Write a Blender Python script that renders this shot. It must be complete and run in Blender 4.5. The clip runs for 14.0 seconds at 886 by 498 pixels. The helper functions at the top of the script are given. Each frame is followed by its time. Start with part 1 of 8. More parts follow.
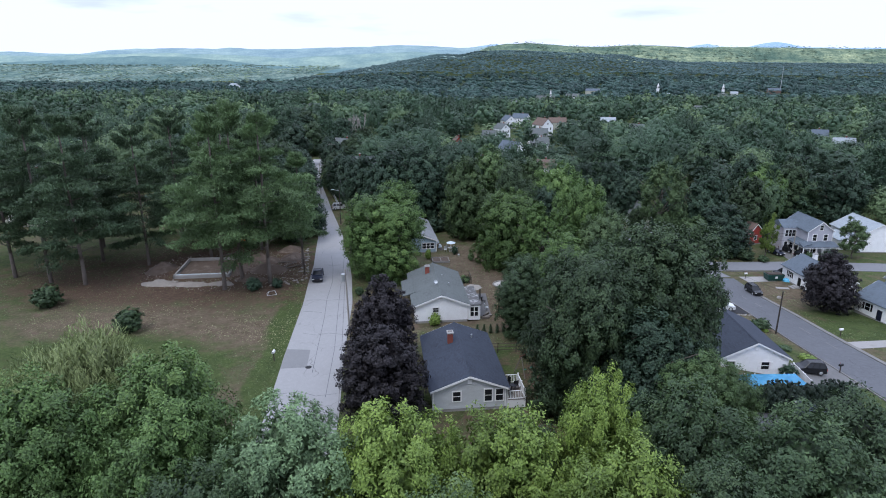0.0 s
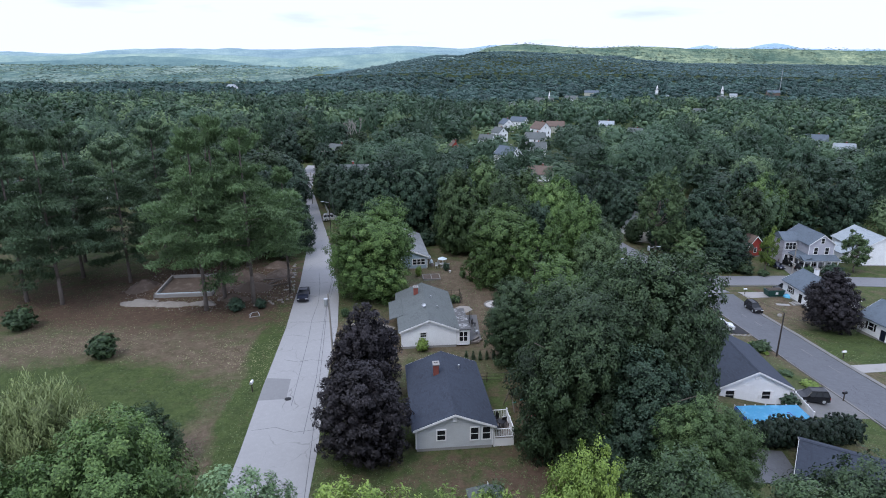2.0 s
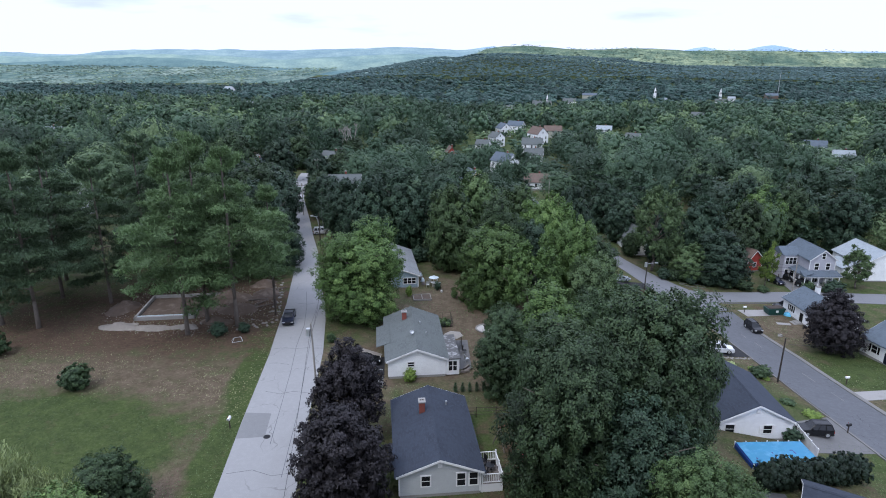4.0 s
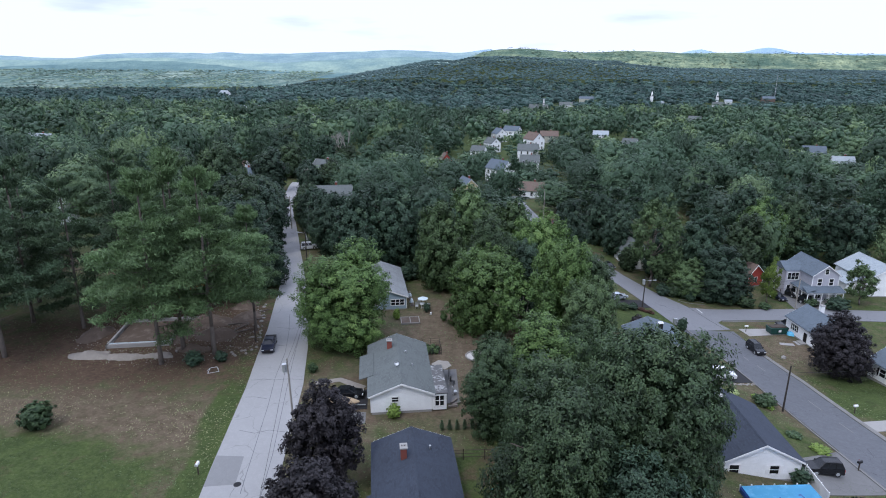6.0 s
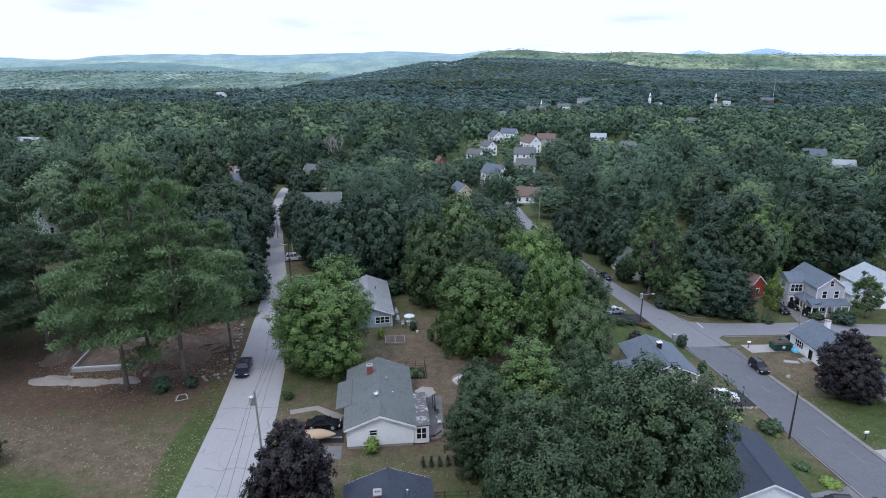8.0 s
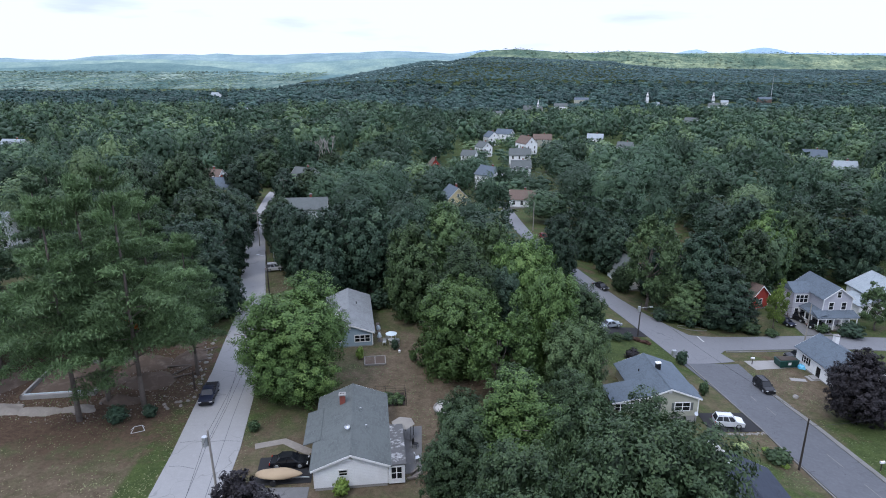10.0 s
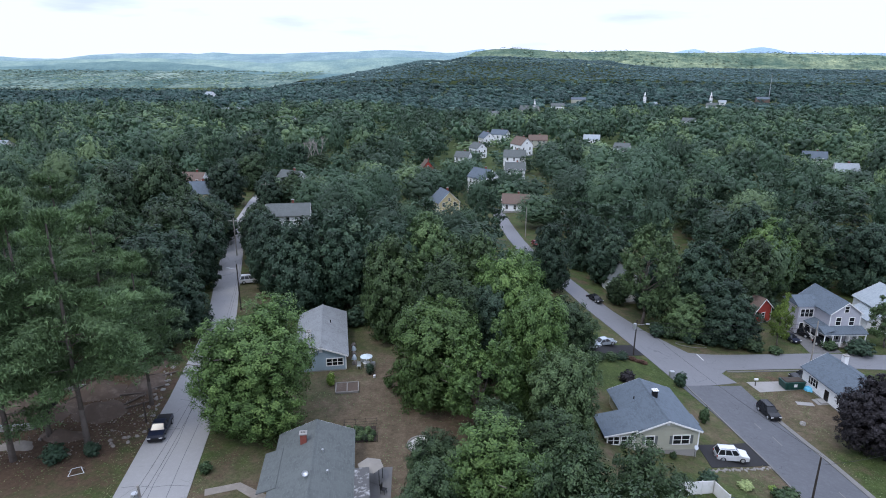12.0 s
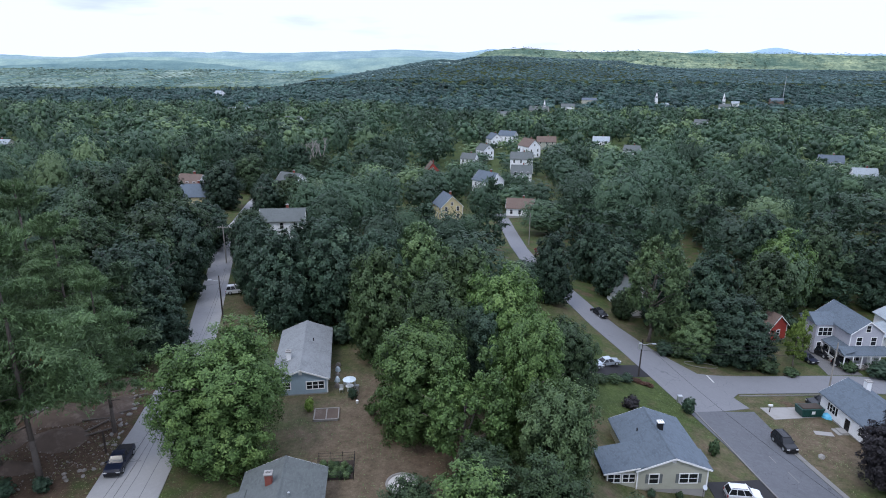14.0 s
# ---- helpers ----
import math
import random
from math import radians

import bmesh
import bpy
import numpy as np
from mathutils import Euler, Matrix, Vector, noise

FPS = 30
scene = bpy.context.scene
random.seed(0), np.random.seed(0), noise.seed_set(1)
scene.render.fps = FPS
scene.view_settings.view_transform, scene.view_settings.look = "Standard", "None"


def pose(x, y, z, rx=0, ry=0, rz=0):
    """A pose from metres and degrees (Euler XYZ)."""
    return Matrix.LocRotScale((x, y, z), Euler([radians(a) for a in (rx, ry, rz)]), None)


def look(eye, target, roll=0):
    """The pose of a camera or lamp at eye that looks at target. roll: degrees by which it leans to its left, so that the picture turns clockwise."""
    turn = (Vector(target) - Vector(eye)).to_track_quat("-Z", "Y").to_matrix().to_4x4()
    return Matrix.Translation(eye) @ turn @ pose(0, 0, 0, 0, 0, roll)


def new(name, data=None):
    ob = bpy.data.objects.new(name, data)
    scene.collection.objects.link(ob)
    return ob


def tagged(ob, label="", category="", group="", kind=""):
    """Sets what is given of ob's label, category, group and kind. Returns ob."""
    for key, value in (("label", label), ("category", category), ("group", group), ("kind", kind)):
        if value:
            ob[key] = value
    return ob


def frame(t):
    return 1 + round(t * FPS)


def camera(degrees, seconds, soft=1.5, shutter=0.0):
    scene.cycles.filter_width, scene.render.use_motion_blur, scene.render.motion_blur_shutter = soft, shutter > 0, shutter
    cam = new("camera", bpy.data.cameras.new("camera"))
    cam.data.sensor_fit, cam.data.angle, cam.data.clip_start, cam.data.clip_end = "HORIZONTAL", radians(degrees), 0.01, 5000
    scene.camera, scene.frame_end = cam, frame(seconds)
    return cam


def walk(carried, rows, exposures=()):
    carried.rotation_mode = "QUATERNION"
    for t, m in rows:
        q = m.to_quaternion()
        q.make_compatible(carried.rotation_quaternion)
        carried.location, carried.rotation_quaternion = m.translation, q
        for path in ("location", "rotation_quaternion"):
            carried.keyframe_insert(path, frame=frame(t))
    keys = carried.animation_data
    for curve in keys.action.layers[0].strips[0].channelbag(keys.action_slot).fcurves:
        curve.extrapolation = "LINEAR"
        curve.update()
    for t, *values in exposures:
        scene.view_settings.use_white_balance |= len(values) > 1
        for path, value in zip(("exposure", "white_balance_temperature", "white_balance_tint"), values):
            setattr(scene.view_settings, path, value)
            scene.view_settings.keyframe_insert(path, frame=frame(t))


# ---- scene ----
UNIT = 1.2  # metres to a unit of the plan below
cam = camera(71.6, 14.0, soft=1.0)
walk(cam, [
    (0, pose(0.00, -0.00, 39.29, 72.97, 0, 1.47) @ pose(0, 0, 0, 0, 0, -0.08)),
    (0.5, pose(0.41, 1.21, 39.72, 72.97, 0, 1.43) @ pose(0, 0, 0, 0, 0, -0.07)),
    (1, pose(0.81, 2.41, 40.21, 72.96, 0, 1.42) @ pose(0, 0, 0, 0, 0, -0.04)),
    (1.5, pose(1.20, 3.53, 40.76, 72.97, 0, 1.40) @ pose(0, 0, 0, 0, 0, 0.03)),
    (2, pose(1.55, 4.60, 41.36, 73.00, 0, 1.38) @ pose(0, 0, 0, 0, 0, 0.03)),
    (2.5, pose(1.88, 5.63, 41.96, 73.04, 0, 1.33) @ pose(0, 0, 0, 0, 0, 0.10)),
    (3, pose(2.20, 6.67, 42.56, 73.04, 0, 1.30) @ pose(0, 0, 0, 0, 0, 0.14)),
    (5.5, pose(3.91, 13.55, 45.21, 73.25, 0, 1.04) @ pose(0, 0, 0, 0, 0, 0.04)),
    (6, pose(4.33, 15.09, 45.53, 73.31, 0, 0.99) @ pose(0, 0, 0, 0, 0, 0.03)),
    (6.5, pose(4.80, 16.69, 45.79, 73.34, 0, 0.94) @ pose(0, 0, 0, 0, 0, 0.05)),
    (7, pose(5.31, 18.32, 46.02, 73.38, 0, 0.91) @ pose(0, 0, 0, 0, 0, 0.02)),
    (7.5, pose(5.83, 19.93, 46.18, 73.40, 0, 0.90) @ pose(0, 0, 0, 0, 0, -0.01)),
    (8, pose(6.35, 21.57, 46.26, 73.40, 0, 0.86) @ pose(0, 0, 0, 0, 0, -0.04)),
    (10.5, pose(9.35, 31.46, 46.46, 73.35, 0, 0.60) @ pose(0, 0, 0, 0, 0, -0.12)),
    (11, pose(10.06, 33.65, 46.50, 73.33, 0, 0.53) @ pose(0, 0, 0, 0, 0, -0.11)),
    (11.5, pose(10.78, 35.83, 46.56, 73.31, 0, 0.49) @ pose(0, 0, 0, 0, 0, -0.11)),
    (12, pose(11.55, 37.94, 46.65, 73.30, 0, 0.45) @ pose(0, 0, 0, 0, 0, -0.06)),
    (12.5, pose(12.34, 39.93, 46.73, 73.29, 0, 0.38) @ pose(0, 0, 0, 0, 0, -0.04)),
    (13, pose(13.10, 41.82, 46.81, 73.27, 0, 0.30) @ pose(0, 0, 0, 0, 0, 0.03)),
    (13.5, pose(13.81, 43.65, 46.88, 73.30, 0, 0.29) @ pose(0, 0, 0, 0, 0, 0.10)),
    (14, pose(14.49, 45.42, 46.95, 73.26, 0, 1.39) @ pose(0, 0, 0, 0, 0, 0.13)),
])

# ---- world and sun: a bright overcast with thin gaps in the cloud ----
SUN_ELEV, SUN_AZ = radians(58), radians(215)
world = bpy.data.worlds.new("overcast_sky")
scene.world = world
world.use_nodes = True
wn, wl = world.node_tree.nodes, world.node_tree.links
wn.clear()
w_out, w_bg = wn.new("ShaderNodeOutputWorld"), wn.new("ShaderNodeBackground")
w_sky, w_mix = wn.new("ShaderNodeTexSky"), wn.new("ShaderNodeMix")
w_sky.sky_type, w_sky.sun_disc = "NISHITA", False
w_sky.sun_elevation, w_sky.sun_rotation = SUN_ELEV, SUN_AZ
w_scale = wn.new("ShaderNodeVectorMath")
w_scale.operation = "SCALE"
w_scale.inputs["Scale"].default_value = 0.12
w_tc, w_map, w_noise, w_ramp = (wn.new("ShaderNode" + k) for k in ("TexCoord", "Mapping", "TexNoise", "ValToRGB"))
w_map.inputs["Scale"].default_value = (1.5, 1.5, 9.0)
w_noise.inputs["Scale"].default_value, w_noise.inputs["Detail"].default_value = 2.2, 5.0
w_ramp.color_ramp.elements[0].position, w_ramp.color_ramp.elements[1].position = 0.33, 0.43
w_ramp.color_ramp.elements[0].color, w_ramp.color_ramp.elements[1].color = (0.55, 0.55, 0.55, 1), (1, 1, 1, 1)
w_mix.data_type = "RGBA"
w_mix.inputs["B"].default_value = (1.02, 1.15, 1.55, 1)
wl.new(w_tc.outputs["Generated"], w_map.inputs["Vector"])
wl.new(w_map.outputs["Vector"], w_noise.inputs["Vector"])
wl.new(w_noise.outputs["Fac"], w_ramp.inputs["Fac"])
wl.new(w_ramp.outputs["Color"], w_mix.inputs["Factor"])
wl.new(w_sky.outputs["Color"], w_scale.inputs[0])
wl.new(w_scale.outputs["Vector"], w_mix.inputs["A"])
w_xyz, w_up, w_lum = (wn.new("ShaderNode" + k) for k in ("SeparateXYZ", "MapRange", "VectorMath"))
w_up.inputs["From Min"].default_value, w_up.inputs["From Max"].default_value = 0.1, 1.0
w_up.inputs["To Min"].default_value, w_up.inputs["To Max"].default_value = 0.95, 1.6
w_lum.operation = "SCALE"
wl.new(w_tc.outputs["Generated"], w_xyz.inputs["Vector"])
wl.new(w_xyz.outputs["Z"], w_up.inputs["Value"])
wl.new(w_mix.outputs["Result"], w_lum.inputs[0])
wl.new(w_up.outputs["Result"], w_lum.inputs["Scale"])
wl.new(w_lum.outputs["Vector"], w_bg.inputs["Color"])
w_bg.inputs["Strength"].default_value = 1.0
wl.new(w_bg.outputs["Background"], w_out.inputs["Surface"])

sun = new("sun", bpy.data.lights.new("sun", "SUN"))
sun.data.energy, sun.data.angle, sun.data.color = 1.2, radians(14), (1.0, 0.98, 0.95)
sun_from = Vector((math.sin(SUN_AZ) * math.cos(SUN_ELEV), math.cos(SUN_AZ) * math.cos(SUN_ELEV), math.sin(SUN_ELEV)))
sun.matrix_world = look(sun_from * 300, (0, 0, 0))


# ---- materials ----
def nodes_of(name):
    m = bpy.data.materials.new(name)
    m.use_nodes = True
    nt = m.node_tree
    b = nt.nodes["Principled BSDF"]
    return m, nt, b


def mixc(nt, fac, a, b, blend="MIX"):
    n = nt.nodes.new("ShaderNodeMix")
    n.data_type, n.blend_type = "RGBA", blend
    for key, v in (("Factor", fac), ("A", a), ("B", b)):
        if isinstance(v, (int, float)):
            n.inputs[key].default_value = v
        elif isinstance(v, tuple):
            n.inputs[key].default_value = (*v, 1) if len(v) == 3 else v
        else:
            nt.links.new(v, n.inputs[key])
    return n.outputs["Result"]


def noise_of(nt, scale, detail=4.0, rough=0.6, stretch=None, obj=False):
    tc = nt.nodes.new("ShaderNodeTexCoord")
    n = nt.nodes.new("ShaderNodeTexNoise")
    n.inputs["Scale"].default_value, n.inputs["Detail"].default_value, n.inputs["Roughness"].default_value = scale, detail, rough
    vec = tc.outputs["Object"]
    if not obj:
        g = nt.nodes.new("ShaderNodeNewGeometry")
        vec = g.outputs["Position"]
    if stretch:
        mp = nt.nodes.new("ShaderNodeMapping")
        mp.inputs["Scale"].default_value = stretch
        nt.links.new(vec, mp.inputs["Vector"])
        vec = mp.outputs["Vector"]
    nt.links.new(vec, n.inputs["Vector"])
    return n.outputs["Fac"]


def ramp_of(nt, fac, lo, hi):
    n = nt.nodes.new("ShaderNodeMapRange")
    n.inputs["From Min"].default_value, n.inputs["From Max"].default_value = lo, hi
    nt.links.new(fac, n.inputs["Value"])
    return n.outputs["Result"]


def bump_of(nt, b, height, strength, dist=0.02):
    n = nt.nodes.new("ShaderNodeBump")
    n.inputs["Strength"].default_value, n.inputs["Distance"].default_value = strength, dist
    nt.links.new(height, n.inputs["Height"])
    nt.links.new(n.outputs["Normal"], b.inputs["Normal"])


def plain(name, col, rough=0.6, metal=0.0, var=0.25, scale=3.0, dirt=None, bump=0.0, spec=0.4):
    """A painted, plastic or mineral surface with stains at two scales."""
    m, nt, b = nodes_of(name)
    dark = tuple(c * (1 - var) for c in col)
    c = mixc(nt, ramp_of(nt, noise_of(nt, scale, 5), 0.3, 0.7), dark, col)
    fine = ramp_of(nt, noise_of(nt, scale * 9, 3), 0.35, 0.75)
    c = mixc(nt, fine, tuple(x * (1 - var * 0.5) for x in col), c)
    if dirt:
        c = mixc(nt, ramp_of(nt, noise_of(nt, scale * 0.5, 6, 0.7), 0.52, 0.75), c, dirt)
    nt.links.new(c, b.inputs["Base Color"])
    b.inputs["Roughness"].default_value, b.inputs["Metallic"].default_value = rough, metal
    b.inputs["Specular IOR Level"].default_value = spec
    if bump:
        bump_of(nt, b, noise_of(nt, scale * 12, 3), bump)
    return m


def siding(name, col, step=0.2):
    """Clapboards: a step in relief every few centimetres of height, faint weathering."""
    m, nt, b = nodes_of(name)
    g = nt.nodes.new("ShaderNodeNewGeometry")
    w = nt.nodes.new("ShaderNodeTexWave")
    w.wave_type, w.bands_direction, w.wave_profile = "BANDS", "Z", "SAW"
    w.inputs["Scale"].default_value = 0.314 / step
    nt.links.new(g.outputs["Position"], w.inputs["Vector"])
    c = mixc(nt, ramp_of(nt, noise_of(nt, 0.7, 5), 0.35, 0.7), tuple(x * 0.86 for x in col), col)
    c = mixc(nt, ramp_of(nt, noise_of(nt, 5, 3, 0.6, (1, 1, 0.15)), 0.5, 0.8), c, tuple(x * 0.9 for x in col))
    c = mixc(nt, ramp_of(nt, w.outputs["Fac"], 0.93, 0.97), c, tuple(x * 0.6 for x in col))
    nt.links.new(c, b.inputs["Base Color"])
    b.inputs["Roughness"].default_value = 0.55
    bump_of(nt, b, w.outputs["Fac"], 0.5, 0.02)
    return m


def shingles(name, col, streak=0.25):
    """Asphalt shingles: granules, single tabs of differing shade, pale and dark run-off streaks."""
    m, nt, b = nodes_of(name)
    tc = nt.nodes.new("ShaderNodeTexCoord")
    br = nt.nodes.new("ShaderNodeTexBrick")
    br.inputs["Scale"].default_value = 1.0
    br.inputs["Brick Width"].default_value, br.inputs["Row Height"].default_value = 0.33, 0.15
    br.inputs["Mortar Size"].default_value = 0.006
    br.inputs["Color1"].default_value = (*[c * 0.68 for c in col], 1)
    br.inputs["Color2"].default_value = (*[min(1, c * 1.32) for c in col], 1)
    br.inputs["Mortar"].default_value = (*[c * 0.5 for c in col], 1)
    mp = nt.nodes.new("ShaderNodeMapping")
    mp.inputs["Rotation"].default_value = (0, 0, radians(90))
    nt.links.new(tc.outputs["Object"], mp.inputs["Vector"])
    nt.links.new(mp.outputs["Vector"], br.inputs["Vector"])
    c = mixc(nt, ramp_of(nt, noise_of(nt, 0.5, 5, 0.65), 0.35, 0.7), br.outputs["Color"], tuple(x * (1 + streak) for x in col))
    st = ramp_of(nt, noise_of(nt, 1.3, 4, 0.6, (0.25, 2.2, 0.25), True), 0.55, 0.8)
    c = mixc(nt, st, c, tuple(x * (1 - streak) for x in col))
    c = mixc(nt, ramp_of(nt, noise_of(nt, 40, 2), 0.3, 0.8), c, tuple(x * 1.35 for x in col))
    nt.links.new(c, b.inputs["Base Color"])
    b.inputs["Roughness"].default_value = 0.9
    b.inputs["Specular IOR Level"].default_value = 0.2
    bump_of(nt, b, br.outputs["Fac"], 0.3, 0.01)
    return m


def foliage(name, dark, light, yellow=None, soft=0.12, fineness=4.5, depth=0.5, grain=1.25):
    """Leaves: colour differs leaf by leaf, spray by spray and tree by tree, with shaded gaps mottled in; some light
    comes through.
    """
    m, nt, b = nodes_of(name)
    g = nt.nodes.new("ShaderNodeNewGeometry")
    oi = nt.nodes.new("ShaderNodeObjectInfo")
    at = nt.nodes.new("ShaderNodeAttribute")
    at.attribute_name = "tint"
    isl = nt.nodes.new("ShaderNodeMapRange")
    isl.inputs["To Min"].default_value, isl.inputs["To Max"].default_value = 0.5 - 0.3 * grain, 0.5 + 0.3 * grain
    nt.links.new(g.outputs["Random Per Island"], isl.inputs["Value"])
    c = mixc(nt, isl.outputs["Result"], dark, light)
    # fine mottle paints shaded gaps dark and lit leaves light, by depth
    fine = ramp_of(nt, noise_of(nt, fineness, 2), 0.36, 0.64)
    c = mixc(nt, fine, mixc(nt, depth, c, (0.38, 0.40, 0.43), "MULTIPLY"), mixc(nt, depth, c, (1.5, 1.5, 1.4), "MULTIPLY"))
    bump = nt.nodes.new("ShaderNodeBump")
    bump.inputs["Strength"].default_value, bump.inputs["Distance"].default_value = 0.25, 0.15
    nt.links.new(fine, bump.inputs["Height"])
    nt.links.new(bump.outputs["Normal"], b.inputs["Normal"])
    c = mixc(nt, ramp_of(nt, noise_of(nt, 0.55, 3), 0.35, 0.7), c, mixc(nt, 0.5, c, light))
    if yellow:
        c = mixc(nt, ramp_of(nt, at.outputs["Fac"], 0.55, 1.0), c, mixc(nt, 0.6, c, yellow))
    hs = nt.nodes.new("ShaderNodeHueSaturation")
    mr = nt.nodes.new("ShaderNodeMapRange")
    mr.inputs["To Min"].default_value, mr.inputs["To Max"].default_value = 0.84, 1.2
    nt.links.new(oi.outputs["Random"], mr.inputs["Value"])
    # tint sets the value: by tree, and darker inside crowns for their shade
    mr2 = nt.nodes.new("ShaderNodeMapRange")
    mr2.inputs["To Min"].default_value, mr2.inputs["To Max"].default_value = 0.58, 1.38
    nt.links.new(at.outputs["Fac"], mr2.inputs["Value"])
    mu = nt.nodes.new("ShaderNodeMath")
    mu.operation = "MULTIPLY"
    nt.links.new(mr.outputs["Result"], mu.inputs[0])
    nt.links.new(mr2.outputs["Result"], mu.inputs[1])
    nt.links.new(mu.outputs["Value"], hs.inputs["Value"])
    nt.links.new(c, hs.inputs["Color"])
    nt.links.new(hs.outputs["Color"], b.inputs["Base Color"])
    b.inputs["Roughness"].default_value = 0.58
    b.inputs["Specular IOR Level"].default_value = 0.3
    tr = nt.nodes.new("ShaderNodeBsdfTranslucent")
    nt.links.new(hs.outputs["Color"], tr.inputs["Color"])
    mx = nt.nodes.new("ShaderNodeMixShader")
    mx.inputs["Fac"].default_value = soft
    nt.links.new(b.outputs["BSDF"], mx.inputs[1])
    nt.links.new(tr.outputs["BSDF"], mx.inputs[2])
    nt.links.new(mx.outputs["Shader"], nt.nodes["Material Output"].inputs["Surface"])
    return m


def ground_material():
    m, nt, b = nodes_of("lawn_and_soil")
    dry, bare = nt.nodes.new("ShaderNodeAttribute"), nt.nodes.new("ShaderNodeAttribute")
    dry.attribute_name, bare.attribute_name = "dry", "bare"
    green = mixc(nt, ramp_of(nt, noise_of(nt, 0.5, 6, 0.7), 0.32, 0.68), (0.031, 0.055, 0.015), (0.068, 0.102, 0.028))
    straw = mixc(nt, ramp_of(nt, noise_of(nt, 0.6, 7, 0.72), 0.32, 0.68), (0.082, 0.060, 0.040), (0.180, 0.138, 0.098))
    soil = mixc(nt, ramp_of(nt, noise_of(nt, 0.7, 7, 0.72), 0.32, 0.68), (0.062, 0.036, 0.026), (0.122, 0.078, 0.056))
    n1 = nt.nodes.new("ShaderNodeMath")
    n1.operation = "ADD"
    nt.links.new(dry.outputs["Fac"], n1.inputs[0])
    off = nt.nodes.new("ShaderNodeMapRange")
    off.inputs["From Min"].default_value, off.inputs["From Max"].default_value = 0.3, 0.7
    off.inputs["To Min"].default_value, off.inputs["To Max"].default_value = -0.35, 0.35
    nt.links.new(noise_of(nt, 0.35, 7, 0.68), off.inputs["Value"])
    nt.links.new(off.outputs["Result"], n1.inputs[1])
    c = mixc(nt, ramp_of(nt, n1.outputs["Value"], 0.15, 0.85), green, straw)
    n2 = nt.nodes.new("ShaderNodeMath")
    n2.operation = "ADD"
    nt.links.new(bare.outputs["Fac"], n2.inputs[0])
    nt.links.new(off.outputs["Result"], n2.inputs[1])
    c = mixc(nt, ramp_of(nt, n2.outputs["Value"], 0.25, 0.7), c, soil)
    c = mixc(nt, ramp_of(nt, noise_of(nt, 2.2, 5, 0.75), 0.42, 0.6), mixc(nt, 0.22, c, (0.03, 0.03, 0.018)), mixc(nt, 0.10, c, (0.26, 0.23, 0.15)))
    c = mixc(nt, ramp_of(nt, noise_of(nt, 8, 4, 0.7), 0.38, 0.62), mixc(nt, 0.28, c, (0.02, 0.02, 0.012)), c)
    nt.links.new(c, b.inputs["Base Color"])
    b.inputs["Roughness"].default_value = 0.95
    b.inputs["Specular IOR Level"].default_value = 0.1
    bump_of(nt, b, noise_of(nt, 7, 5, 0.7), 0.6, 0.08)
    return m


def pavement_material(name, col, patchy, crack, scale=0.22):
    """Old asphalt: aggregate, bleached and oiled lanes, blotchy repairs, branching cracks."""
    m, nt, b = nodes_of(name)
    c = mixc(nt, ramp_of(nt, noise_of(nt, 0.3, 6, 0.7), 0.3, 0.7), tuple(x * (1 - patchy) for x in col), col)
    c = mixc(nt, ramp_of(nt, noise_of(nt, 1.6, 5, 0.7), 0.45, 0.75), c, tuple(x * (1 + patchy * 0.6) for x in col))
    c = mixc(nt, ramp_of(nt, noise_of(nt, 30, 2), 0.3, 0.75), tuple(x * 0.8 for x in col), c)
    g = nt.nodes.new("ShaderNodeNewGeometry")
    wob = nt.nodes.new("ShaderNodeTexNoise")
    wob.inputs["Scale"].default_value = 0.5
    add = nt.nodes.new("ShaderNodeVectorMath")
    add.operation = "MULTIPLY_ADD"
    add.inputs[1].default_value = (2.4, 2.4, 0)
    nt.links.new(g.outputs["Position"], wob.inputs["Vector"])
    nt.links.new(wob.outputs["Color"], add.inputs[0])
    nt.links.new(g.outputs["Position"], add.inputs[2])
    vo = nt.nodes.new("ShaderNodeTexVoronoi")
    vo.feature = "DISTANCE_TO_EDGE"
    vo.inputs["Scale"].default_value = scale
    nt.links.new(add.outputs["Vector"], vo.inputs["Vector"])
    some = ramp_of(nt, noise_of(nt, 0.12, 3), 0.42, 0.58)
    line = nt.nodes.new("ShaderNodeMapRange")
    line.inputs["From Min"].default_value, line.inputs["From Max"].default_value = 0.003, 0.009
    line.inputs["To Min"].default_value, line.inputs["To Max"].default_value = crack, 0
    nt.links.new(vo.outputs["Distance"], line.inputs["Value"])
    mu = nt.nodes.new("ShaderNodeMath")
    mu.operation = "MULTIPLY"
    nt.links.new(line.outputs["Result"], mu.inputs[0])
    nt.links.new(some, mu.inputs[1])
    c = mixc(nt, mu.outputs["Value"], c, tuple(x * 0.35 for x in col))
    nt.links.new(c, b.inputs["Base Color"])
    b.inputs["Roughness"].default_value = 0.85
    b.inputs["Specular IOR Level"].default_value = 0.25
    bump_of(nt, b, noise_of(nt, 25, 3), 0.25, 0.01)
    return m


